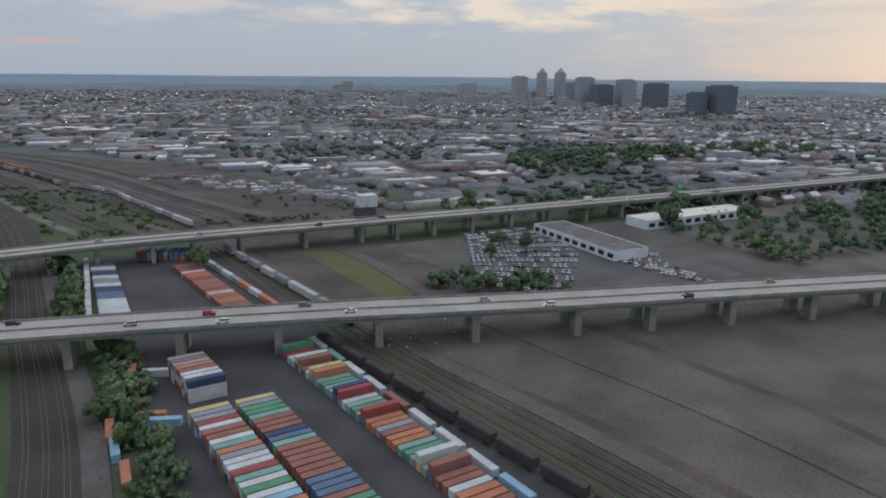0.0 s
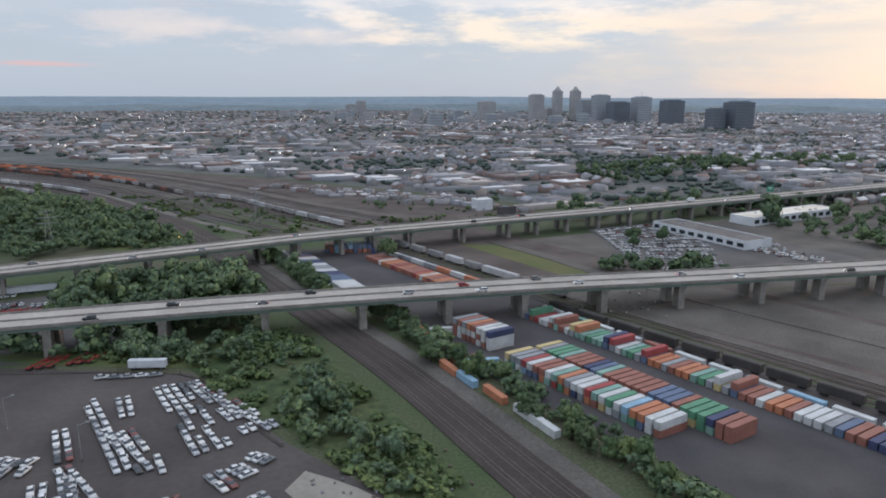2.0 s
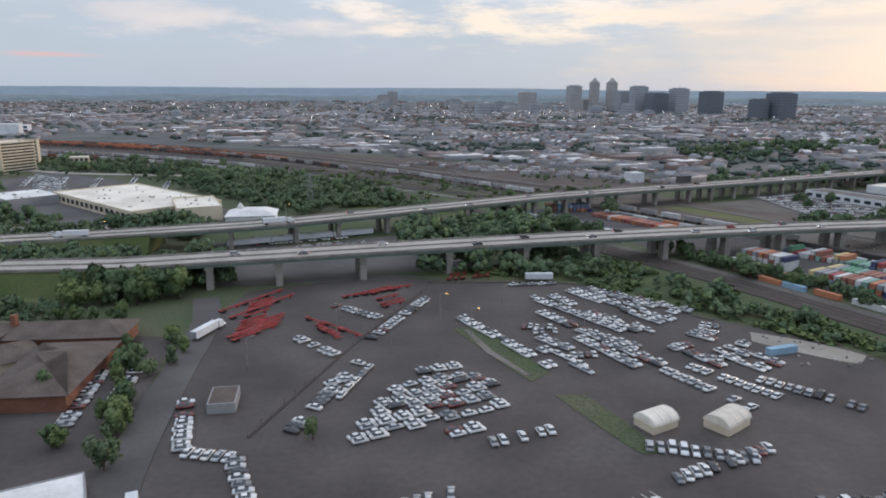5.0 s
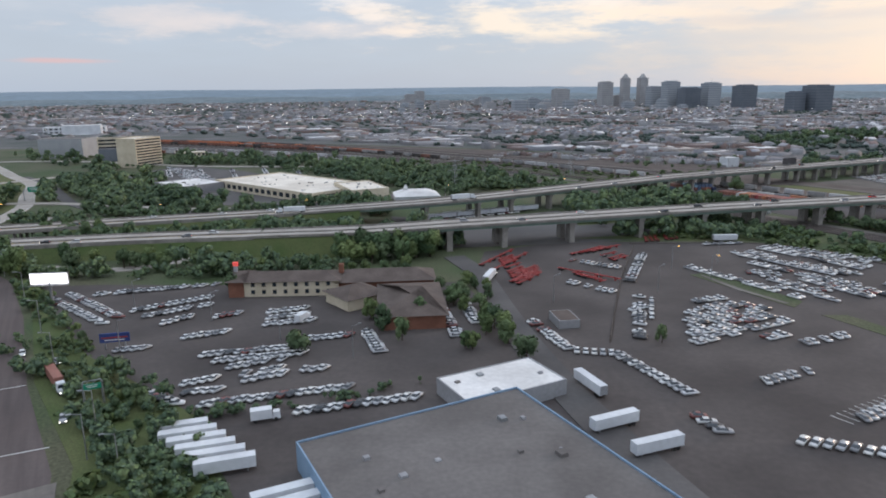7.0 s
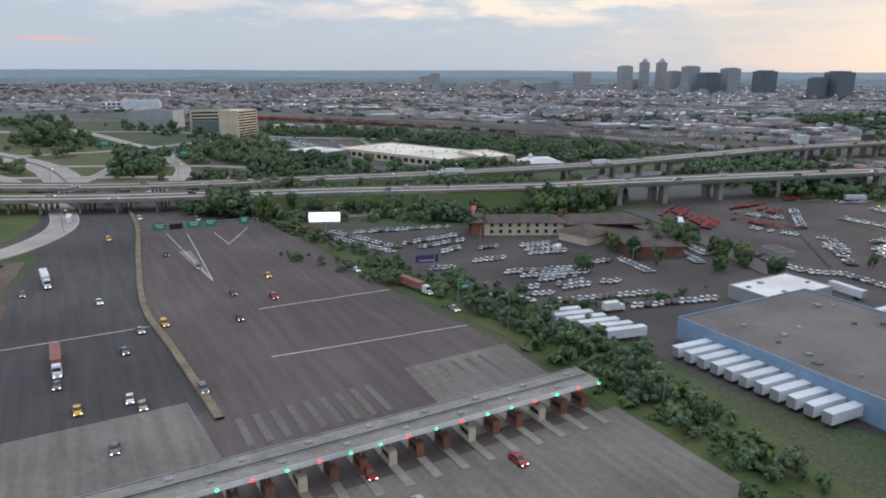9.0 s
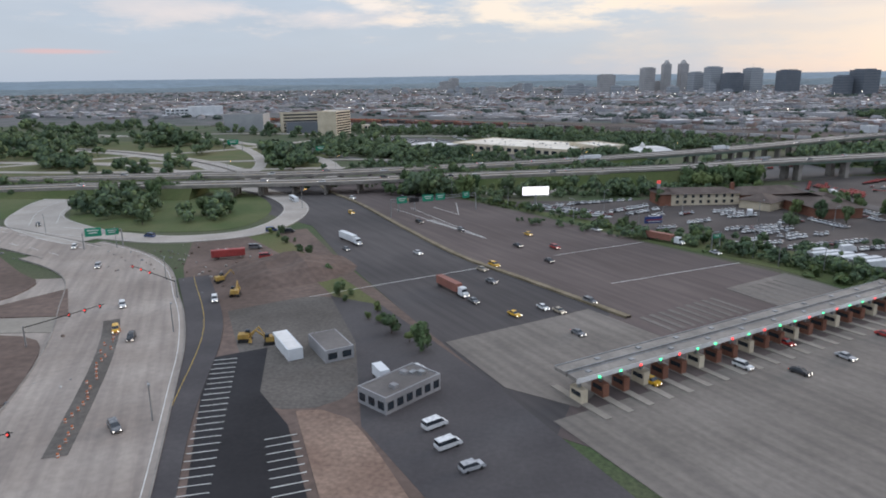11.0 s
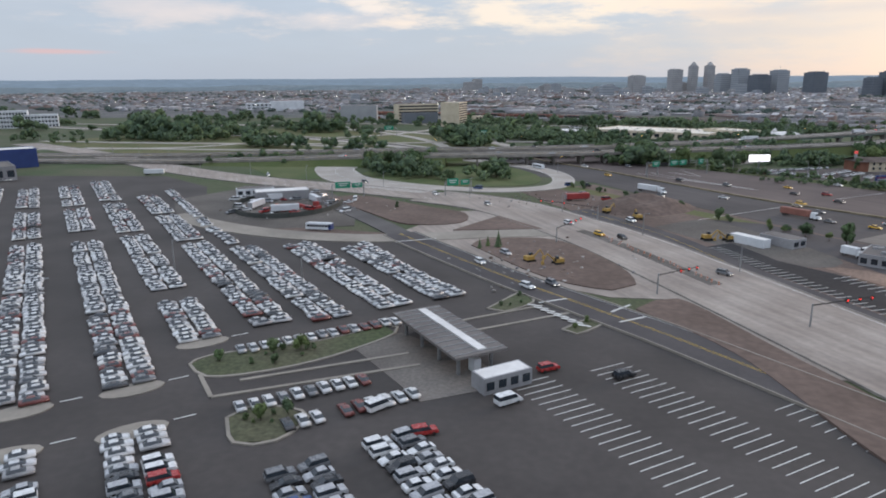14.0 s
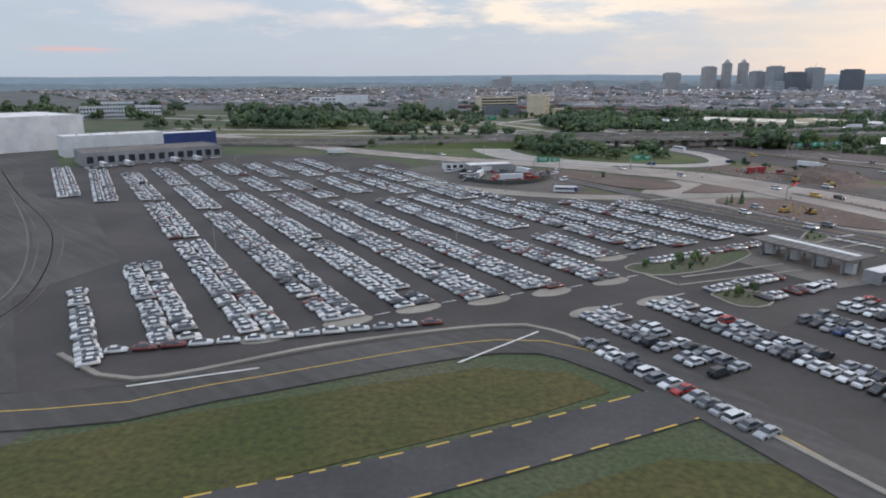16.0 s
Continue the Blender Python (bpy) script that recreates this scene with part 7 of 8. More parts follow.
# ---- toll canopy, gantries, signs, lamps ----
toll = thing("toll_canopy", "long pale toll canopy roof over the booths", "toll booth", at=Matrix.Translation((-308, -88.3, 0)) @ pose(0, 0, 0, 0, 0, math.degrees(math.atan2(TDIR.y, TDIR.x))))
part("roof", Shape().box((0, 1.35, 4.1), (84, 2.5, 0.55)).box((0, -1.35, 4.1), (84, 2.1, 0.55)), PIER, toll)
part("roof_gutter", Shape().box((0, -0.1, 4.0), (83.6, 0.5, 0.4)), RUBBER, toll)
for y in (2.55, 0.2, -0.4):
    part("roof_edge", Shape().box((0, y, 4.62), (84, 0.14, 0.16)), STEEL, toll)
for i in range(20):
    part("roof_hatch", Shape().box((-39 + 4.1 * i, 1.4 if i % 2 else -1.3, 4.64), (0.8, 0.7, 0.18)), STEEL, toll)
part("fascia", Shape().box((0, -2.4, 3.9), (84, 0.2, 0.7)), WROOF, toll)
for i in range(21):
    x = -40 + 4 * i
    part("booth", Shape().box((x, -0.6, 0), (1.1, 2.6, 2.2)), BRICK if i % 3 else CREAM, toll)
    part("booth_window", Shape().box((x, -0.6, 1.1), (1.16, 2.0, 0.7)), GLASS, toll)
    part("island", Shape().box((x, -1, 0), (1.2, 12, 0.2)), CONC, toll)
    part("column", Shape().box((x, -0.6, 2.2), (0.4, 0.4, 1.9)), STEEL, toll)
    part("lane_signal", Shape().box((x + 2, -2.56, 3.98), (0.34, 0.1, 0.26)), LAMP_G if i % 5 in (0, 1, 3) else LAMP_R, toll)


def gantry(x, y, rz, width, panels, height=5.0, label="overhead sign gantry with green panels"):
    ob = thing("sign_gantry", label, "sign", at=pose(x, y, 0, 0, 0, rz))
    for s in (-1, 1):
        part("post", Shape().tube((s * width / 2, 0, 0), (s * width / 2, 0, height + 0.8), 0.22, 0.16), STEEL, ob)
    for z in (height, height + 0.9):
        part("truss_beam", Shape().box((0, 0, z), (width, 0.16, 0.16)), STEEL, ob)
    for i in range(int(width / 1.2)):
        part("truss_web", Shape().tube((-width / 2 + 1.2 * i, 0, height), (-width / 2 + 1.2 * (i + 0.9), 0, height + 0.95), 0.05, n=5), STEEL, ob)
    for c, w, hh, m in panels:
        p = part("sign_panel", Shape().box((c, -0.25, height - 0.5), (w, 0.14, hh)), m, ob, "flat sign panel")
        if m is SIGN:
            for k, (bw, bz) in enumerate(((0.7, 0.66), (0.5, 0.36))):
                part("text_bar", Shape().box((c, -0.34, height - 0.5 + hh * bz), (w * bw, 0.05, hh * 0.12)), WHITE, p)
    return ob


gantry(-371, 31, 26, 32, [(-12, 3.6, 2.2, SIGN), (-7.6, 3.6, 1.6, RUBBER), (-2.5, 4.0, 2.2, SIGN), (2.2, 3.4, 2.2, SIGN), (12, 2.6, 2.2, SIGN)])
gantry(-381, 34, 26, 6, [(-0.6, 2.6, 0.7, MACHINE)], 4.3, "small sign gantry with a yellow panel")
gantry(-462, -19, 25, 10, [(-2.2, 4.2, 2.4, SIGN), (2.6, 3.4, 1.8, SIGN)], 4.2)
gantry(-500, -26, 20, 11, [(-1.8, 5.2, 2.2, SIGN), (3.2, 3.6, 1.6, SIGN)], 4.2)
gantry(-292, -20, 30, 3.0, [(0, 2.8, 1.0, SIGN)], 3.6, "green roadside sign on posts")
gantry(-520, 250, 20, 12, [(0, 7.0, 3.0, SIGN)], 5.0)
gantry(-450, 205, 20, 10, [(0, 6.0, 2.6, SIGN)], 5.0)
gantry(110, 344, 28, 14, [(-1, 5.0, 3.0, SIGN)], 12.0)

bill = thing("billboard", "brightly lit white billboard on a steel post", "billboard", at=pose(-335.5, 37, 0, 0, 0, 8))
part("post", Shape().tube((0, 0, 0), (0, 0, 5.6), 0.35, 0.35, 10), STEEL, bill)
part("frame", Shape().box((0, 0.2, 5.2), (9.6, 0.5, 3.0)), STEEL, bill)
part("screen", Shape().box((0, -0.12, 5.3), (9.3, 0.1, 2.75)), SCREEN, bill, "bright white screen")
part("catwalk", Shape().box((0, -0.5, 5.0), (9.8, 0.9, 0.1)), STEEL, bill)
ad = thing("advert_sign", "low advertising sign with a blue and red panel", "sign", at=pose(-302, 6, 0, 0, 0, 15))
for s in (-2, 2):
    part("post", Shape().box((s, 0, 0), (0.25, 0.25, 2.0)), STEEL, ad)
part("panel", Shape().box((0, 0, 1.6), (6.0, 0.3, 2.0)), NAVY, ad)
part("panel_band", Shape().box((0, -0.2, 2.5), (5.2, 0.06, 0.3)), RED, ad)
part("panel_text_bar", Shape().box((0, -0.2, 2.0), (4.0, 0.06, 0.22)), WHITE, ad)


def street_lamp(x, y, h=7.0, rz=0.0, lit=False):
    key = "lamp", h, lit
    if key not in PROTO:
        ob = thing("street_lamp", "slender grey street lamp" + (", lit" if lit else ""), "street lamp", "street lamps")
        part("pole", Shape().tube((0, 0, 0), (0, 0, h), 0.12, 0.07), STEEL, ob)
        part("arm", Shape().tube((0, 0, h - 0.1), (1.4, 0, h + 0.25), 0.05, 0.04, 6), STEEL, ob)
        part("head", Shape().box((1.6, 0, h + 0.18), (0.7, 0.3, 0.16)), STEEL, ob)
        if lit:
            part("bulb", Shape().box((1.6, 0, h + 0.06), (0.5, 0.24, 0.12)), LAMP_Y, ob)
        PROTO[key] = ob
    return put(PROTO[key], x, y, 0.05, rz)


for x, y in ((-309, -4.5), (-286, -30), (-275, -43.5), (-261, -68), (-283, -38), (-325, 16), (-345, 40), (-366, 62)):
    street_lamp(x, y, 7.5, 210)
for i in range(0, len(MAIN), 7):
    p = sides(MAIN, 9.6)[i]
    street_lamp(p.x, p.y, 6.0, 300)
for x, y in ((-300, 4), (-268, 12), (-250, 2), (-288, 24), (-312, 34), (-176, 50), (-150, 80), (-190, 60), (-130, 70), (-205, 40), (-530, -150), (-560, -120), (-600, -80), (-620, -40), (-520, -120),
             (-580, -160), (-490, -130)):
    street_lamp(x, y, 7.0, 30)
for x, y in ((-166, 73), (-158, 62), (-420, 40), (-300, 160), (-240, 205), (-180, 230), (-360, 150), (60, 332), (-430, 150), (-480, 130)):
    street_lamp(x, y, 7.0, 0, True)
for i in range(4):
    ob = thing("power_pylon", "grey steel lattice power pylon", "pylon", at=pose(-236 + 70 * i, 236 + 60 * i, 0, 0, 0, 30))
    for sx in (-1, 1):
        for sy in (-1, 1):
            part("leg", Shape().tube((sx * 1.6, sy * 1.6, 0), (sx * 0.25, sy * 0.25, 17), 0.12, 0.07, 5), STEEL, ob)
    for z, w in ((11, 4.5), (13.5, 3.8), (16, 3.0)):
        part("cross_arm", Shape().box((0, 0, z), (2 * w, 0.2, 0.25)), STEEL, ob)
    for j in range(5):
        a, b = 1.6 - 0.27 * j, 1.6 - 0.27 * (j + 1)
        for sy in (-1, 1):
            part("brace", Shape().tube((-a, sy * a, 3.2 * j), (b, sy * b, 3.2 * (j + 1)), 0.06, n=4), STEEL, ob)

hoarding = thing("billboard", "dark billboard on a steel post beyond the viaduct", "billboard", at=pose(-42, 277, 0, 0, 0, 20))
part("post", Shape().tube((0, 0, 0), (0, 0, 9.5), 0.35, 0.3, 8), STEEL, hoarding)
part("panel", Shape().box((0, 0, 9.0), (9.5, 0.5, 3.6)), DARK, hoarding, "dark panel seen from behind")
part("catwalk", Shape().box((0, -0.6, 8.8), (9.5, 0.8, 0.15)), STEEL, hoarding)

# ---- exit plaza of the car park ----
can = thing("exit_canopy", "long flat grey metal canopy over exit lanes", "canopy", at=Matrix.Translation((-460.5, -161, 0)) @ pose(0, 0, 0, 0, 0, math.degrees(math.atan2(-18, 10.5))))
part("roof", Shape().box((0, 0, 3.1), (21, 8.2, 0.35)), GREYROOF, can)
part("skylight", Shape().box((0, 0.6, 3.45), (19, 1.3, 0.2)), WROOF, can)
for i in range(12):
    part("roof_rib", Shape().box((-9.6 + 1.75 * i, 0, 3.45), (0.12, 8.0, 0.08)), STEEL, can)
for x in (-8.5, -2.8, 2.8, 8.5):
    for y in (-2.6, 2.6):
        part("post", Shape().box((x, y, 0), (0.4, 0.4, 3.1)), STEEL, can)
    part("booth", Shape().box((x, 0, 0.1), (1.6, 1.1, 2.0)), WHITEWALL, can)
sheet("exit_slab", [(-475, -160), (-468, -154), (-455, -166), (-452, -173), (-463, -178)], 0.11, PALEBED, "tan concrete exit slab", "road")
slab_building("exit_kiosk", "small white kiosk by the exit canopy", (-455, -176), (0.85, 0.52), (7.5, 3.2, 2.2), GREYWALL, WROOF, "kiosk", 0.1, (1, 4, "s"))
for pts, m in (([(-497, -167.5), (-495, -164), (-481, -158.4), (-471, -151), (-469, -154.5), (-477.2, -164), (-485.5, -169.5), (-493, -171.5)], SCRUB), ([(-486, -183), (-484.3, -180.2), (-479.6, -180), (-476.2, -182.5), (-478.6, -188), (-483.2, -188.6)], SCRUB),
               ([(-454, -142), (-447, -132), (-445.5, -138), (-451, -143.5)], SCRUB), ([(-442, -152), (-437, -147), (-435, -149), (-440, -154)], SCRUB)):
    isle = sheet("kerbed_island", pts, 0.22, m, "small planted island in the car park", "grass", True)
    rim = curve(list(pts) + [pts[0]], 2.0)
    part("kerb", ribbon(Shape(), rim, -0.22, 0.22, 0.24, 0.3), CONC, isle)
    for q in rim[::3]:
        if inside((q.x, q.y), pts) or rng.random() < 0.6:
            c0 = Vector((sum(p[0] for p in pts) / len(pts), sum(p[1] for p in pts) / len(pts), 0))
            q = q.lerp(c0, rng.uniform(0.35, 0.9))
            tree(q.x, q.y, s=rng.uniform(0.1, 0.24), label="small green shrub in a kerbed island")
for a, b in (((-494.1, -171), (-490, -177.6)), ((-490, -177.6), (-464, -166.6)), ((-488, -172.5), (-466, -162.5)), ((-465, -152), (-444, -140)), ((-462, -156), (-440, -144))):
    part("kerb_line", ribbon(Shape(), [Vector((*a, 0)), Vector((*b, 0))], -0.3, 0.3, 0.22, 0.3), CONC, bays)
row_marks = thing("row_dashes", "short white dashes between the parking row ends", "road marking", kind="structure")
for k, (x, y) in enumerate([(r[0], r[1]) for r in ROWS[1:8]] + [(-507, -193), (-495.5, -187)]):
    q = Vector((x, y, 0)) - RDIR * (0.6 if k < 7 else -0.6)
    rim = [q + RN * (4.0 * math.cos(u)) + RDIR * (2.0 * math.sin(u)) for u in (0.45 * v for v in range(14))]
    sheet("row_end", [(p.x, p.y) for p in rim], 0.18, CONC, "pale rounded row end kerb", "kerb")
    e0 = q + RN * 4.6 + RDIR * 0.6
    part("white_dash", ribbon(Shape(), [e0, e0 + RN * 2.6], -0.09, 0.09, 0.12, 0.04), WHITE, row_marks)

# ---- road works: mound, machines, barriers, debris ----
mound = Shape()
for j in range(13):
    for i in range(13):
        x, y = -1 + i / 6, -1 + j / 6
        hgt = max(0, 1 - (x * x + y * y)) ** 0.8
        mound.v.append((x * 17, y * 14, -0.1 + 4.2 * hgt * (0.85 + 0.5 * noise.noise((x * 2.4, y * 2.4, 3)))))
for j in range(12):
    for i in range(12):
        k = j * 13 + i
        mound.f.append((k, k + 1, k + 14, k + 13))
        mound.m.append(0)
ob = tagged(part("soil_mound", mound, SOIL), "big heap of dug brown soil", "heap")
ob.matrix_basis = pose(-403, -42, 0, 0, 0, 30)


def excavator(x, y, rz, s=1.0):
    ob = thing("excavator", "yellow tracked excavator on bare soil", "excavator", "machines", at=pose(x, y, 0.1, 0, 0, rz) @ Matrix.Diagonal((s, s, s, 1)))
    for q in (-0.85, 0.85):
        part("track", Shape().box((0, q, 0), (2.4, 0.45, 0.6), top=0.85), RUBBER, ob)
    part("body", Shape().box((-0.2, 0, 0.65), (2.0, 1.7, 0.8), top=0.92), MACHINE, ob)
    part("cab", Shape().box((0.5, 0.45, 0.9), (0.8, 0.7, 1.1), top=0.9), GLASS, ob)
    part("boom", Shape().tube((0.8, -0.2, 1.1), (2.6, -0.2, 2.6), 0.18, 0.14, 6), MACHINE, ob)
    part("arm", Shape().tube((2.6, -0.2, 2.6), (3.6, -0.2, 1.0), 0.13, 0.10, 6), MACHINE, ob)
    part("bucket", Shape().box((3.6, -0.2, 0.3), (0.6, 0.7, 0.7), top=0.6), MACHINE, ob)


for x, y, rz in ((-416, -52, 40), (-409, -62, 100), (-398, -88, 10), (-393, -89, 190), (-438, -112, 200), (-444, -110, 30)):
    excavator(x, y, rz)
for x, y, rz, c in ((-412, -30, 20, "red"), (-424, -26, 70, "white"), (-418, -20, 10, "grey"), (-420, 2, 20, "blue"), (-414, 0, 15, "black"), (-455, -6, 160, "blue")):
    put(car_proto("van", c), x, y, 0.12, rz)
truck("box_trailer", -421, -30, 20, 0.1, colour=RED, label="red trailer on the building site")
for i in range(26):
    f = i / 25
    p = Vector((-424, -84, 0)).lerp(Vector((-409, -127, 0)), f)
    ob = thing("traffic_barrel", "orange and white traffic barrel", "barrel", "barrels", at=pose(p.x + rng.uniform(-1, 1), p.y, 0.18))
    part("drum", Shape().tube((0, 0, 0), (0, 0, 0.65), 0.2, 0.16, 8), ORANGE, ob)
    part("band", Shape().tube((0, 0, 0.28), (0, 0, 0.42), 0.2, 0.19, 8), WHITE, ob)
for a, b in (((-421, -64), (-437, -52)), ((-436, -92), (-428, -80)), ((-422, -133), (-413, -128)), ((-402, -150), (-390, -146))):
    ob = thing("signal_mast", "long dark traffic signal mast arm", "traffic signal")
    part("pole", Shape().tube((*a, 0), (*a, 4.2), 0.16, 0.12), STEEL, ob)
    part("mast_arm", Shape().tube((*a, 3.9), (*b, 4.2), 0.10, 0.06), RUBBER, ob)
    for f in (0.55, 0.75, 0.95):
        q = Vector((*a, 4.0)).lerp(Vector((*b, 4.1)), f)
        h = part("signal_head", Shape().box((q.x, q.y, q.z - 0.45), (0.28, 0.28, 0.75)), RUBBER, ob)
        part("signal_light", Shape().box((q.x, q.y - 0.15, q.z - 0.1), (0.2, 0.06, 0.2)), LAMP_R, h)
debris = []
for _ in range(360):
    x, y = rng.choice(((-446, -112), (-500, -40), (-415, -40), (-440, -30), (-12, 170), (-76, 60), (-440, -112), (-515, -42)))
    debris.append((x + rng.gauss(0, 8), y + rng.gauss(0, 8), 0.1, rng.uniform(0, 6), rng.uniform(0.2, 0.9), rng.uniform(0.2, 0.8), rng.uniform(0.15, 0.5)))
cube = Shape().box((0, 0, 0), (1, 1, 1), top=0.7)
dv, df, _ = scatter(cube.v, cube.f, debris)
stuff("rubble", dv, df, (surf("pale_rubble", (0.7, 0.7, 0.7), (1, 1, 1), 0.4, 3, 0.9, palette=[(0.3, 0.28, 0.26), (0.45, 0.44, 0.42), (0.16, 0.12, 0.1), (0.2, 0.2, 0.21)], pick="island"),),
      "scattered pale rubble and building material", "rubble")

compound = random.Random(12)
for k in range(34):
    a, d = compound.uniform(0, 6.28), compound.uniform(4, 18) if k < 24 else compound.uniform(20, 25)
    x, y = -517 + d * 0.95 * math.cos(a), -40 + d * 1.1 * math.sin(a)
    put(car_proto(compound.choice(("sedan", "suv", "van")), compound.choice(("red", "white", "white", "silver", "grey", "black"))), x, y, 0.13, compound.uniform(0, 360))
for x, y, rz in ((-522, -30, 40), (-510, -34, 120), (-526, -44, 80), (-514, -52, 15)):
    truck("box_trailer", x, y, rz, 0.13, label="white box trailer among the works vehicles")
for k in range(7):
    p = Vector((-243, 152, 0)).lerp(Vector((-200, 174, 0)), k / 6)
    truck("box_trailer", p.x, p.y, 27 + 3 * (k % 3), 0.06, label="white box trailer in the lot between the viaducts")

# ---- the town ----
town_rng = np.random.RandomState(5)
A_HOUSE, A_FLAT, A_TREE = [], [], []
ang = radians(24)
ca, sa = math.cos(ang), math.sin(ang)


def in_town(x, y):
    if y < 345 + 0.0 * x:
        return False
    if x < -30 and y < 490 - (x + 205) * 0.62 and x > -640:
        return False
    if x <= -640 and y < 620 - (x + 640) * 0.25:
        return False
    return abs(x + 250) < 260 + 0.80 * y


TAKEN = set()


def spot(gx, gy):
    """The place of a town plot: each district is turned a little, so that no street runs on."""
    px, py = gx * 9.5, gy * 13.0
    cx, cy = math.floor(px / 230) * 230 + 115, math.floor(py / 190) * 190 + 95
    turn = 0.42 * noise.noise((cx * 0.0137, cy * 0.0171, 1.5))
    dx, dy = px - cx, py - cy
    px, py = cx + dx * math.cos(turn) - dy * math.sin(turn), cy + dx * math.sin(turn) + dy * math.cos(turn)
    return px * ca - py * sa, px * sa + py * ca, ang + turn


for gx in range(-260, 320):
    for gy in range(-60, 330):
        far = 1.0 if gy < 60 else 1.6 if gy < 130 else 3.0
        if far > 1 and (gx % 2 or (gy % 2 and far > 2)):
            continue
        if (gx, gy) in TAKEN or (gx + gy // 7) % 11 == 0 or (gy + gx // 9) % 6 == 5:
            continue
        x, y, th = spot(gx, gy)
        x += town_rng.uniform(-1.5, 1.5)
        y += town_rng.uniform(-2, 2)
        if not in_town(x, y) or y > 3700:
            continue
        r = town_rng.rand()
        grove = noise.noise((x * 0.006, y * 0.006, 5.0))
        trade = noise.noise((x * 0.0045, y * 0.0045, 9.0)) + (0.30 if y < 900 and -460 < x < 160 else 0)
        th += 0 if town_rng.rand() < 0.8 else math.pi / 2
        if r < 0.36 + 0.95 * max(0, grove) + (0.08 if far > 1 else 0):
            s = town_rng.uniform(2.0, 3.8) * (1 + 0.3 * (far - 1))
            A_TREE.append((x, y, 0, town_rng.uniform(0, 6), s * town_rng.uniform(1.1, 2.4), s * town_rng.uniform(0.8, 1.3), s * town_rng.uniform(0.55, 0.95)))
        elif trade > 0.05 and r < 0.76:
            nx, ny = int(town_rng.randint(1, 5)), int(town_rng.randint(1, 3))
            if far > 1:
                nx, ny = nx + 1, ny + 1
            for i in range(-1, nx + 1):
                for j in range(0, ny):
                    TAKEN.add((gx + i, gy + j))
            bx, by, _ = spot(gx + (nx - 1) / 2, gy + (ny - 1) / 2)
            A_FLAT.append((bx, by, -0.1, th if abs(th - ang) < 0.8 else th - math.pi / 2, 9.5 * nx - 2, 13 * ny - 4, town_rng.uniform(2.0, 3.8) * (1 + 0.9 * (town_rng.rand() < 0.08))))
        elif r < 0.95:
            A_HOUSE.append((x, y, -0.1, th, town_rng.uniform(5, 7.5) * min(far, 2), town_rng.uniform(7, 10.5), town_rng.uniform(3.8, 6.0)))
for _ in range(90):
    f = town_rng.rand()
    x, y = -200 + 175 * f + town_rng.normal(0, 6), 440 - 92 * f + town_rng.uniform(-16, 12)
    A_FLAT.append((x, y, -0.1, town_rng.uniform(-0.6, 0.6), town_rng.uniform(2.5, 10), town_rng.uniform(2.5, 7), town_rng.uniform(1.2, 3.4)))
house_v = [(-.5, -.5, 0), (.5, -.5, 0), (.5, .5, 0), (-.5, .5, 0), (-.5, -.5, .62), (.5, -.5, .62), (.5, .5, .62), (-.5, .5, .62), (0, -.5, 1), (0, .5, 1)]
house_f = [(0, 1, 5), (0, 5, 4), (1, 2, 6), (1, 6, 5), (2, 3, 7), (2, 7, 6), (3, 0, 4), (3, 4, 7), (4, 5, 8), (6, 7, 9), (5, 6, 9), (5, 9, 8), (7, 4, 8), (7, 8, 9)]
hv, hf, hi = scatter(house_v, house_f, A_HOUSE, [0] * 10 + [1] * 4)
stuff("town_houses", hv, hf, (HWALL, HROOF), "crowded small pitched-roof houses of the town", "houses", hi)
flat_v = [(-.5, -.5, 0), (.5, -.5, 0), (.5, .5, 0), (-.5, .5, 0), (-.5, -.5, 1), (.5, -.5, 1), (.5, .5, 1), (-.5, .5, 1),
          (-.46, -.46, 1), (.46, -.46, 1), (.46, .46, 1), (-.46, .46, 1), (-.46, -.46, .93), (.46, -.46, .93), (.46, .46, .93), (-.46, .46, .93),
          (.05, .1, .93), (.25, .1, .93), (.25, .3, .93), (.05, .3, .93), (.05, .1, 1.2), (.25, .1, 1.2), (.25, .3, 1.2), (.05, .3, 1.2)]
flat_f = [(0, 1, 5, 4), (1, 2, 6, 5), (2, 3, 7, 6), (3, 0, 4, 7), (4, 5, 9, 8), (5, 6, 10, 9), (6, 7, 11, 10), (7, 4, 8, 11), (12, 13, 9, 8), (13, 14, 10, 9), (14, 15, 11, 10), (15, 12, 8, 11),
          (12, 13, 14, 15), (16, 17, 21, 20), (17, 18, 22, 21), (18, 19, 23, 22), (19, 16, 20, 23), (20, 21, 22, 23)]
fv, ff, fi = scatter(flat_v, flat_f, A_FLAT, [0] * 12 + [1] + [0] * 5)
stuff("town_blocks", fv, ff, (HWALL, BLOCKROOF), "flat-roofed workshops, stores and row blocks of the town", "buildings", fi)


def clump_of_crowns(subdivisions, lobes, seed):
    """Several uneven crowns grown together, as arrays of corners and faces."""
    r = random.Random(seed)
    bm = bmesh.new()
    bmesh.ops.create_icosphere(bm, subdivisions=subdivisions, radius=1)
    base, faces = [v.co.copy() for v in bm.verts], [tuple(v.index for v in f.verts) for f in bm.faces]
    bm.free()
    vs, fs = [], []
    for k in range(lobes):
        a, d, w = 2.4 * k, 0.62 * math.sqrt(k / lobes), r.uniform(0.36, 0.62)
        c = Vector((d * math.cos(a), d * math.sin(a), r.uniform(0.45, 0.85)))
        fs += [tuple(i + len(vs) for i in f) for f in faces]
        vs += [c + q * w * (1 + 0.55 * noise.noise(q * 2.6 + Vector((k, seed, 0)))) for q in base]
    return vs, fs


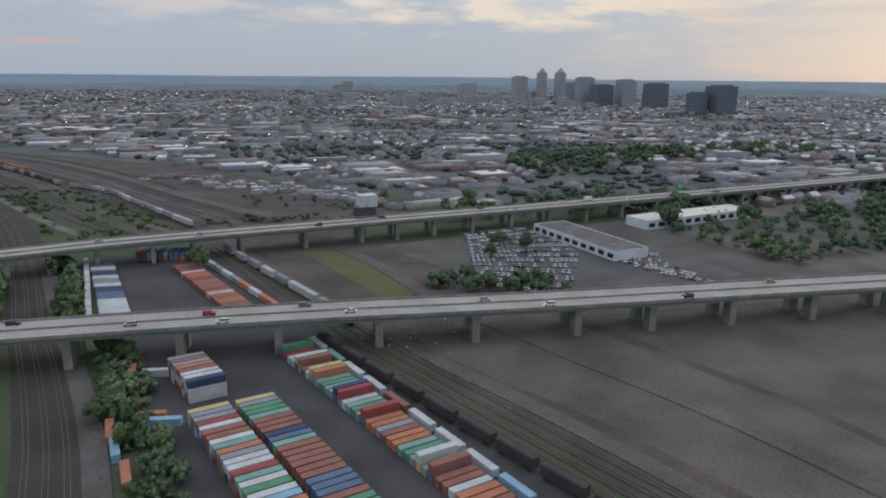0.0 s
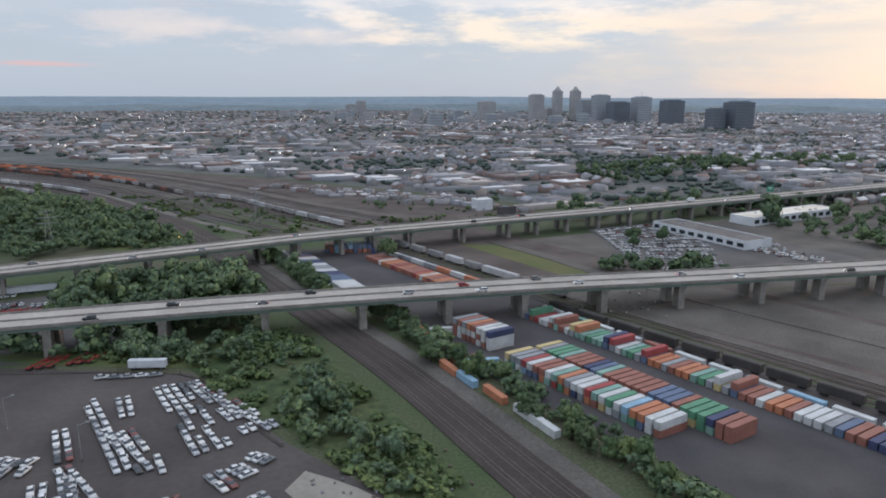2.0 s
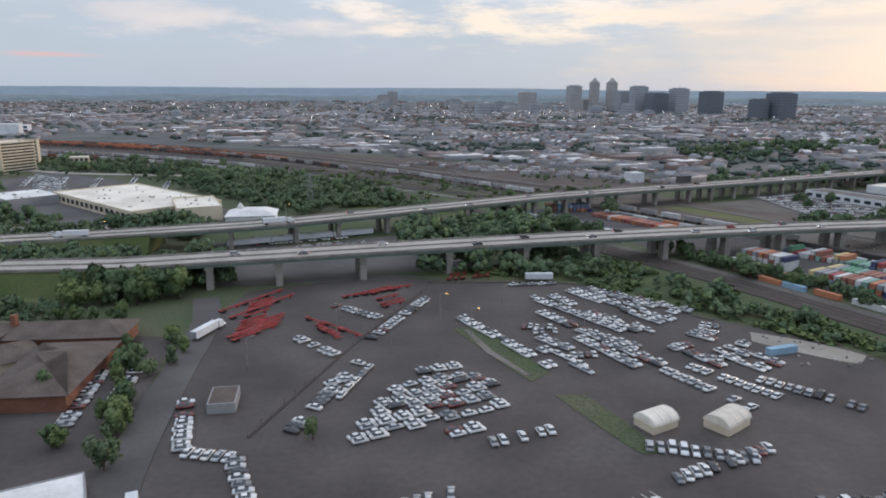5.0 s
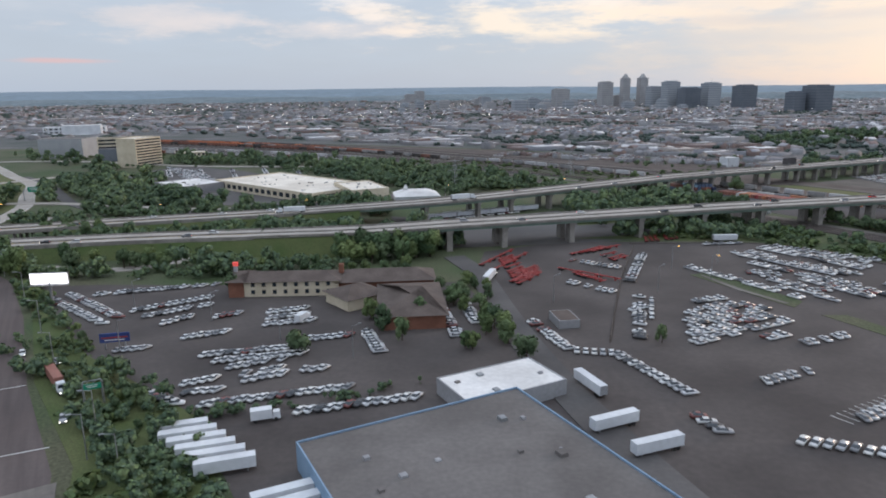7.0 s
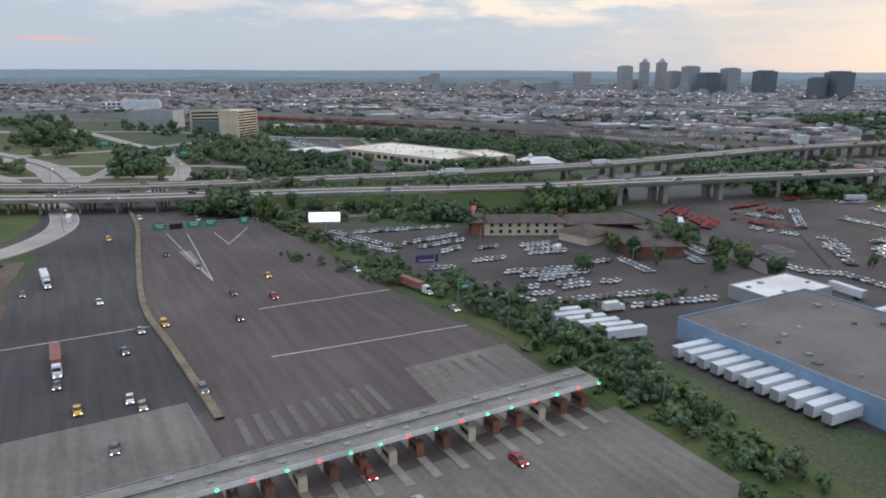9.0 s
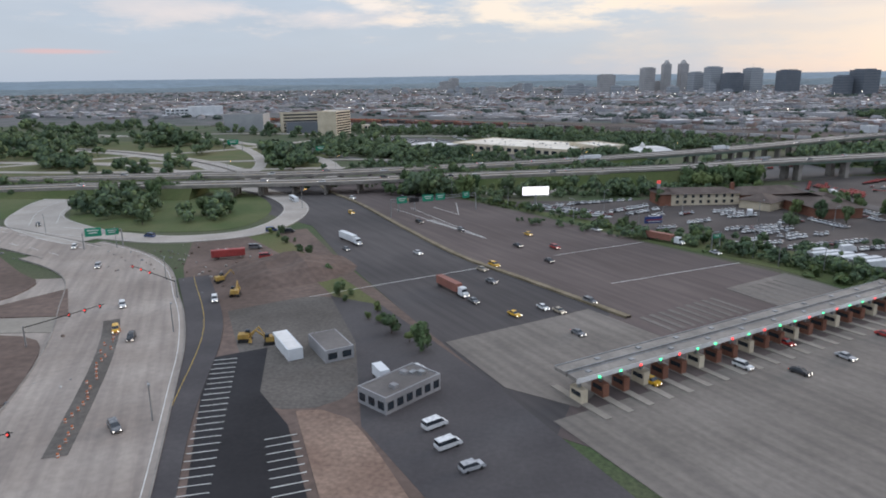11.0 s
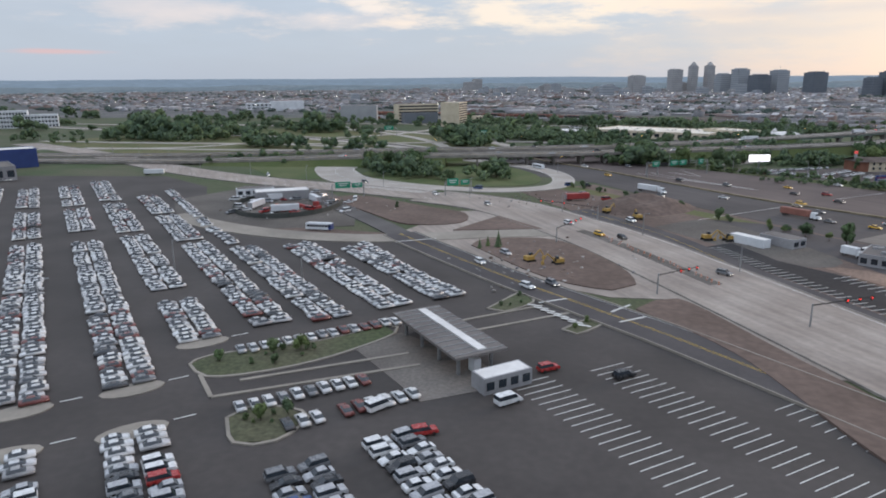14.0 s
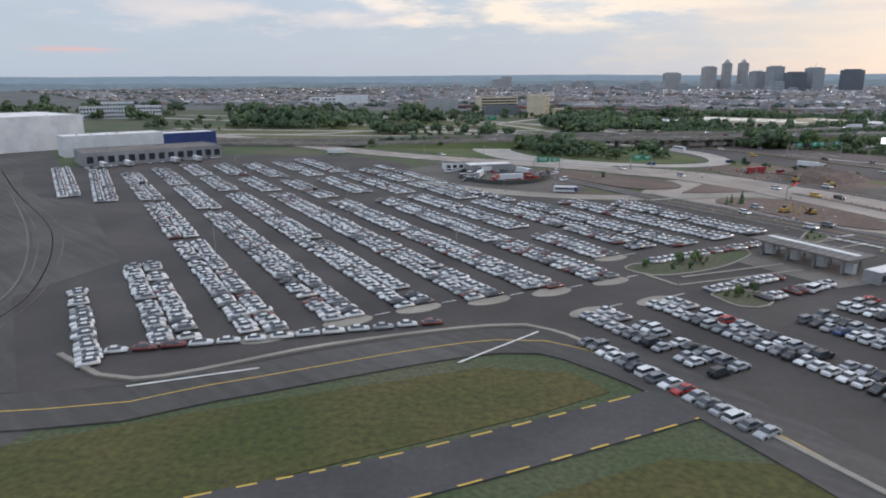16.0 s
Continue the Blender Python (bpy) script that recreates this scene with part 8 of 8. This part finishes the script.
for nm, keep, sub, lobes, words in (("town_trees", lambda y: y < 800, 1, 5, "dark green trees among the houses"), ("far_trees", lambda y: y >= 800, 1, 2, "dark green trees of the far town, tinted with haze")):
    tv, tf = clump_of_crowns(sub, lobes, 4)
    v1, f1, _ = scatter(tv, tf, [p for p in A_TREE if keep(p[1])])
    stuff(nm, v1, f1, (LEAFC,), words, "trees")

# Skyline; its distance haze sits in the tower colours.


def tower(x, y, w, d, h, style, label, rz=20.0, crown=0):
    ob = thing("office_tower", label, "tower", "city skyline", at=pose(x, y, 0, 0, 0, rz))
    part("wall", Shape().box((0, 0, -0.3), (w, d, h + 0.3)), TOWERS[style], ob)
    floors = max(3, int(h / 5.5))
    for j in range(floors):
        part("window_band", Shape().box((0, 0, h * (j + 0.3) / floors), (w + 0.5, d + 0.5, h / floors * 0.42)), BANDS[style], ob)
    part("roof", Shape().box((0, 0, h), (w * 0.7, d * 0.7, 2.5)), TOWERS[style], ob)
    if crown == 1:
        part("crown", Shape().box((0, 0, h + 2.5), (w * 0.6, d * 0.6, 9), top=0.35), TOWERS[style], ob)
    if crown == 2:
        part("mast", Shape().tube((0, 0, h + 2), (0, 0, h + 14), 0.4, 0.15, 5), STEEL, ob)
    return ob


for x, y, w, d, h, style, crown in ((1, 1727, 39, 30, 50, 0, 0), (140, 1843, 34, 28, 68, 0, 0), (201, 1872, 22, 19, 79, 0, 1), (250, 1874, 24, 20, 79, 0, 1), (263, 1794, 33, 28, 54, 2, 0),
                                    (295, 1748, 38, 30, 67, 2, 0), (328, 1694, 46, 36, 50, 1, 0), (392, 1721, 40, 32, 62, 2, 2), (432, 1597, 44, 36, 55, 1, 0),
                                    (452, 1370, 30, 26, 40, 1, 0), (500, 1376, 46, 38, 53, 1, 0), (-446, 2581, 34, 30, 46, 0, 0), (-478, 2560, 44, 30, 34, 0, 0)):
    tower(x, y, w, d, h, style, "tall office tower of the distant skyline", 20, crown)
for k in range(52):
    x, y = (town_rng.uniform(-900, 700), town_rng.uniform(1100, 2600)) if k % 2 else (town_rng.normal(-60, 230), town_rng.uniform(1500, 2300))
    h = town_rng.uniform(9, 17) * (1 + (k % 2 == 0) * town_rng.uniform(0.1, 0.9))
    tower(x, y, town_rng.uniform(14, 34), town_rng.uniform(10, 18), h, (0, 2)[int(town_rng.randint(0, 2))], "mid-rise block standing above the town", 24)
lights = []
for _ in range(150):
    x, y = town_rng.uniform(-1100, 900), town_rng.uniform(420, 2200)
    if in_town(x, y):
        lights.append((x, y, 8.5, 0, 0.55 + y / 2600, 0.55 + y / 2600, 0.4 + y / 3500))
lv, lf, _ = scatter(cube.v, cube.f, lights)
stuff("town_lamps", lv, lf, (LAMP_W,), "small lit street lamps across the town", "street lamps")

# ---- the airliner's wing and engine, standing as they are at one moment of the flight ----
NACELLE = surf("grey_nacelle_paint", (0.178, 0.178, 0.196), (0.190, 0.190, 0.208), 0.25, 4.0, 0.16, spread=0.02, spec=0.7)
LIPMETAL = surf("polished_intake_lip", (0.58, 0.58, 0.60), (0.66, 0.66, 0.68), 0.8, 6.0, 0.22, metal=1.0, spread=0.04)
DUCT = surf("dark_intake_duct", (0.170, 0.166, 0.172), (0.215, 0.210, 0.215), 0.8, 5.0, 0.5, spread=0.08)
FAN = surf("fan_titanium", (0.11, 0.108, 0.11), (0.15, 0.147, 0.148), 0.8, 5.0, 0.45, spread=0.08)
WINGGREY = surf("wing_grey_paint", (0.22, 0.22, 0.232), (0.255, 0.255, 0.265), 0.5, 3.0, 0.35, spread=0.05, spec=0.5)
WINGPALE = surf("wing_pale_metal", (0.50, 0.48, 0.45), (0.58, 0.55, 0.52), 0.5, 3.0, 0.26, spread=0.03, spec=0.6)
BLUETIP = surf("winglet_blue_paint", (0.030, 0.045, 0.180), (0.038, 0.055, 0.210), 0.5, 3.0, 0.3, spread=0.04, spec=0.5)
GOLD = surf("gold_stripe", (0.50, 0.34, 0.12), (0.56, 0.39, 0.15), 0.5, 3.0, 0.4)

AHEAD, OUTWARD = Vector((-0.8730, -0.4877, 0)), Vector((-0.4877, 0.8730, 0))
plane = thing("airliner", "airliner wing with blue winglet and a grey turbofan engine in flight", "aircraft")
plane.matrix_basis = pose(-257.72, -144.35, 51.51, 0, 0, math.degrees(math.atan2(AHEAD.y, AHEAD.x)))


def fit(shape):
    """From (ahead, outward, up) to the airliner's own axes, in which outward is -y."""
    shape.v = [(p[0], -p[1], p[2]) for p in shape.v]
    shape.f = [tuple(reversed(f)) for f in shape.f]
    return shape


AXIS = (Vector((1, 0, 0)) - Vector((0, 0.075, 0.02))).normalized()  # where the engine points
NOSE = Vector((-2.45, 2.80, -1.56))
ESIDE = Vector((0, 0, 1)).cross(AXIS).normalized()
EUP = AXIS.cross(ESIDE)


def turned(profile, n=64, arc=None):
    """A surface of revolution about the engine's axis from (aft, radius) pairs."""
    s = Shape()
    for a, r in profile:
        for i in range(n):
            t = 2 * math.pi * i / n
            s.v.append(tuple(NOSE - AXIS * a + ESIDE * (r * math.cos(t)) + EUP * (r * math.sin(t))))
    for j in range(len(profile) - 1):
        for i in range(n):
            k = j * n
            s.f.append((k + i, k + (i + 1) % n, k + n + (i + 1) % n, k + n + i))
            s.m.append(0)
    return s


def smooth_part(name, shape, mat, label=""):
    ob = part(name, fit(shape), mat, plane, label)
    ob.data.polygons.foreach_set("use_smooth", [True] * len(ob.data.polygons))
    return ob


smooth_part("intake_lip", turned([(0.17, 0.565), (0.08, 0.575), (0.03, 0.595), (0.0, 0.622), (0.010, 0.650), (0.03, 0.672), (0.06, 0.684), (0.10, 0.695)]), LIPMETAL, "polished bare-metal intake lip")
smooth_part("nacelle", turned([(0.10, 0.695), (0.22, 0.715), (0.45, 0.732), (0.8, 0.744), (1.2, 0.746), (1.7, 0.732), (2.3, 0.69), (3.0, 0.62), (3.8, 0.50)]), NACELLE, "glossy grey engine nacelle")
smooth_part("nacelle_seam", turned([(0.985, 0.7450), (0.99, 0.7485), (1.0, 0.7485), (1.005, 0.7452)]), WINGGREY)
smooth_part("intake_duct", turned([(0.17, 0.563), (0.30, 0.55), (0.46, 0.553)]), DUCT)
smooth_part("acoustic_liner", turned([(0.46, 0.553), (0.48, 0.540), (0.70, 0.545), (0.95, 0.56)]), FAN, "dark intake liner")
smooth_part("spinner", turned([(0.55, 0.002), (0.60, 0.05), (0.72, 0.12), (0.90, 0.19), (0.96, 0.20)], 24), DUCT)
smooth_part("fan_disc", turned([(0.96, 0.56), (0.97, 0.002)], 40), RUBBER)
for i in range(22):
    t = 2 * math.pi * i / 22
    s = Shape()
    pts = []
    for r, lead, trail in ((0.19, 0.06, -0.06), (0.38, 0.10, -0.08), (0.55, 0.13, -0.09)):
        for da, dt in ((0.86, lead / r * 0.5), (0.95, trail / r * 0.5)):
            a = t + dt
            pts.append(NOSE - AXIS * da + ESIDE * (r * math.cos(a)) + EUP * (r * math.sin(a)))
    s.add(pts, [(0, 1, 3, 2), (2, 3, 5, 4)])
    part("fan_blade", fit(s), FAN, plane)

# Pylon fairing on top of the nacelle.
hump = Shape()
m = 13
stations = [(0.38, 0.0), (0.43, 0.035), (0.56, 0.085), (0.76, 0.13), (1.1, 0.165), (1.6, 0.185), (2.2, 0.20), (3.2, 0.205)]
for a, h in stations:
    for i in range(m):
        t = math.pi * i / (m - 1)
        w = 0.34 * min(1, (h / 0.16)) ** 0.6 if h else 0.02
        y = w * math.cos(t)
        base = math.sqrt(max(0.0, 0.725 ** 2 - y * y)) - 0.07
        hump.v.append(tuple(NOSE - AXIS * a + ESIDE * y + EUP * (base + (h + 0.06) * math.sin(t) ** 0.8)))
for j in range(len(stations) - 1):
    for i in range(m - 1):
        k = j * m + i
        hump.f.append((k, k + 1, k + m + 1, k + m))
        hump.m.append(0)
smooth_part("pylon_fairing", hump, NACELLE)

# Wing sections: outward, leading edge (ahead, up), trailing edge (ahead, up).
SECTIONS = [(0.75, -3.25, -1.06, -7.4, -0.93), (2.2, -3.95, -0.92, -7.65, -0.79), (3.4, -4.48, -0.80, -7.95, -0.69), (4.65, -5.06, -0.70, -8.2, -0.56), (6.44, -5.90, -0.53, -8.45, -0.35),
            (8.34, -6.80, -0.30, -8.66, -0.11), (10.9, -8.0, -0.03, -9.0, 0.17)]


def wing_strip(f0, f1, lift, under=True, steps=6, first=0, last=None):
    s = Shape()
    secs = SECTIONS[first:last]
    n = steps + 1
    for o, lf, lu, tf, tu in secs:
        chord = lf - tf
        for side in ((1, -1) if under else (1,)):
            for i in range(n):
                c = f0 + (f1 - f0) * i / steps
                thick = chord * 0.058 * (math.sqrt(max(c, 0.0)) * 1.5 - 1.5 * c ** 1.8)
                s.v.append((lf - chord * c, o, lu + (tu - lu) * c + (thick + lift if side > 0 else -thick * 0.8)))
    per = n * (2 if under else 1)
    for j in range(len(secs) - 1):
        for b in range(2 if under else 1):
            for i in range(n - 1):
                k = j * per + b * n + i
                s.f.append((k, k + 1, k + per + 1, k + per))
                s.m.append(0)
    if under:
        for j in (0, len(secs) - 1):
            for i in range(n - 1):
                k = j * per + i
                s.f.append((k, k + 1, k + n + 1, k + n))
                s.m.append(0)
    return s


smooth_part("wing", wing_strip(0.0, 1.0, 0.0, steps=16), WINGGREY, "light grey painted wing skin")
smooth_part("outer_slat", wing_strip(0.0, 0.20, 0.012, steps=6, first=2), WINGPALE, "pale metal leading-edge slat")
smooth_part("inner_slat", wing_strip(0.0, 0.14, 0.015, steps=6, last=2), WINGPALE, "pale metal leading-edge slat")
smooth_part("flap", wing_strip(0.52, 1.0, 0.012, steps=7, first=1), WINGPALE, "pale trailing-edge flap")
for k in range(14):
    f = k / 13
    o = 4.9 + 5.3 * f
    i = max(j for j in range(len(SECTIONS) - 1) if SECTIONS[j][0] <= o)
    a, b = SECTIONS[i], SECTIONS[i + 1]
    g = (o - a[0]) / (b[0] - a[0])
    lf, lu, tf, tu = (a[q] + (b[q] - a[q]) * g for q in (1, 2, 3, 4))
    c = 0.60
    part("flap_bolt", fit(Shape().box((lf - (lf - tf) * c, o, lu + (tu - lu) * c + 0.030 * (lf - tf)), (0.035, 0.022, 0.012))), RUBBER, plane)

for o0 in (4.0, 6.44, 8.6):
    i = max(j for j in range(len(SECTIONS) - 1) if SECTIONS[j][0] <= o0)
    s = Shape()
    for o in (o0 - 0.012, o0 + 0.012):
        a, b = SECTIONS[i], SECTIONS[i + 1]
        g = (o - a[0]) / (b[0] - a[0])
        lf, lu, tf, tu = (a[q] + (b[q] - a[q]) * g for q in (1, 2, 3, 4))
        for q in range(5):
            cc = 0.2 * q / 4
            s.v.append((lf - (lf - tf) * cc, o, lu + (tu - lu) * cc + (lf - tf) * 0.058 * (math.sqrt(cc) * 1.5 - 1.5 * cc ** 1.8) + 0.018))
    for q in range(4):
        s.f.append((q, q + 1, q + 6, q + 5))
        s.m.append(0)
    part("slat_seam", fit(s), FAN, plane)

# Winglet: pale root, gold line, blue blade.
def blade(name, z0, z1, mat, label="", front=0.0):
    s = Shape()
    rows = []
    for q in (z0, z1):
        lf = -8.0 - 0.85 * q - 0.10 * (q > 0.3)
        tf = -8.88 - 0.34 * q
        o = 10.9 + 0.42 * q - 0.02
        z = -0.02 + 1.80 * q
        rows.append((lf, tf, o, z))
    for lf, tf, o, z in rows:
        for c in range(7):
            share = front + (1 - front) * c / 6 if front >= 0 else -front * c / 6
            x = lf + (tf - lf) * share
            th = 0.008 + 0.04 * math.sin(math.pi * min(share, 1) ** 0.7)
            s.v += [(x, o + th, z + 0.16 * c / 6 * (1 - z / 1.8)), (x, o - th, z + 0.16 * c / 6 * (1 - z / 1.8))]
    for c in range(6):
        for b in (0, 1):
            s.f.append((2 * c + b, 2 * c + 2 + b, 14 + 2 * c + 2 + b, 14 + 2 * c + b))
            s.m.append(0)
        s.f += [(2 * c, 2 * c + 1, 2 * c + 3, 2 * c + 2), (14 + 2 * c, 14 + 2 * c + 2, 14 + 2 * c + 3, 14 + 2 * c + 1)]
        s.m += [0, 0]
    part(name, fit(s), mat, plane, label)


blade("winglet_root", 0.0, 0.155, WINGPALE)
blade("winglet_stripe", 0.157, 0.172, GOLD, "", 0.245)
blade("winglet_edge", 0.157, 1.0, WINGPALE, "pale metal leading edge", -0.24)
blade("winglet", 0.174, 1.0, BLUETIP, "dark blue painted winglet", 0.245)
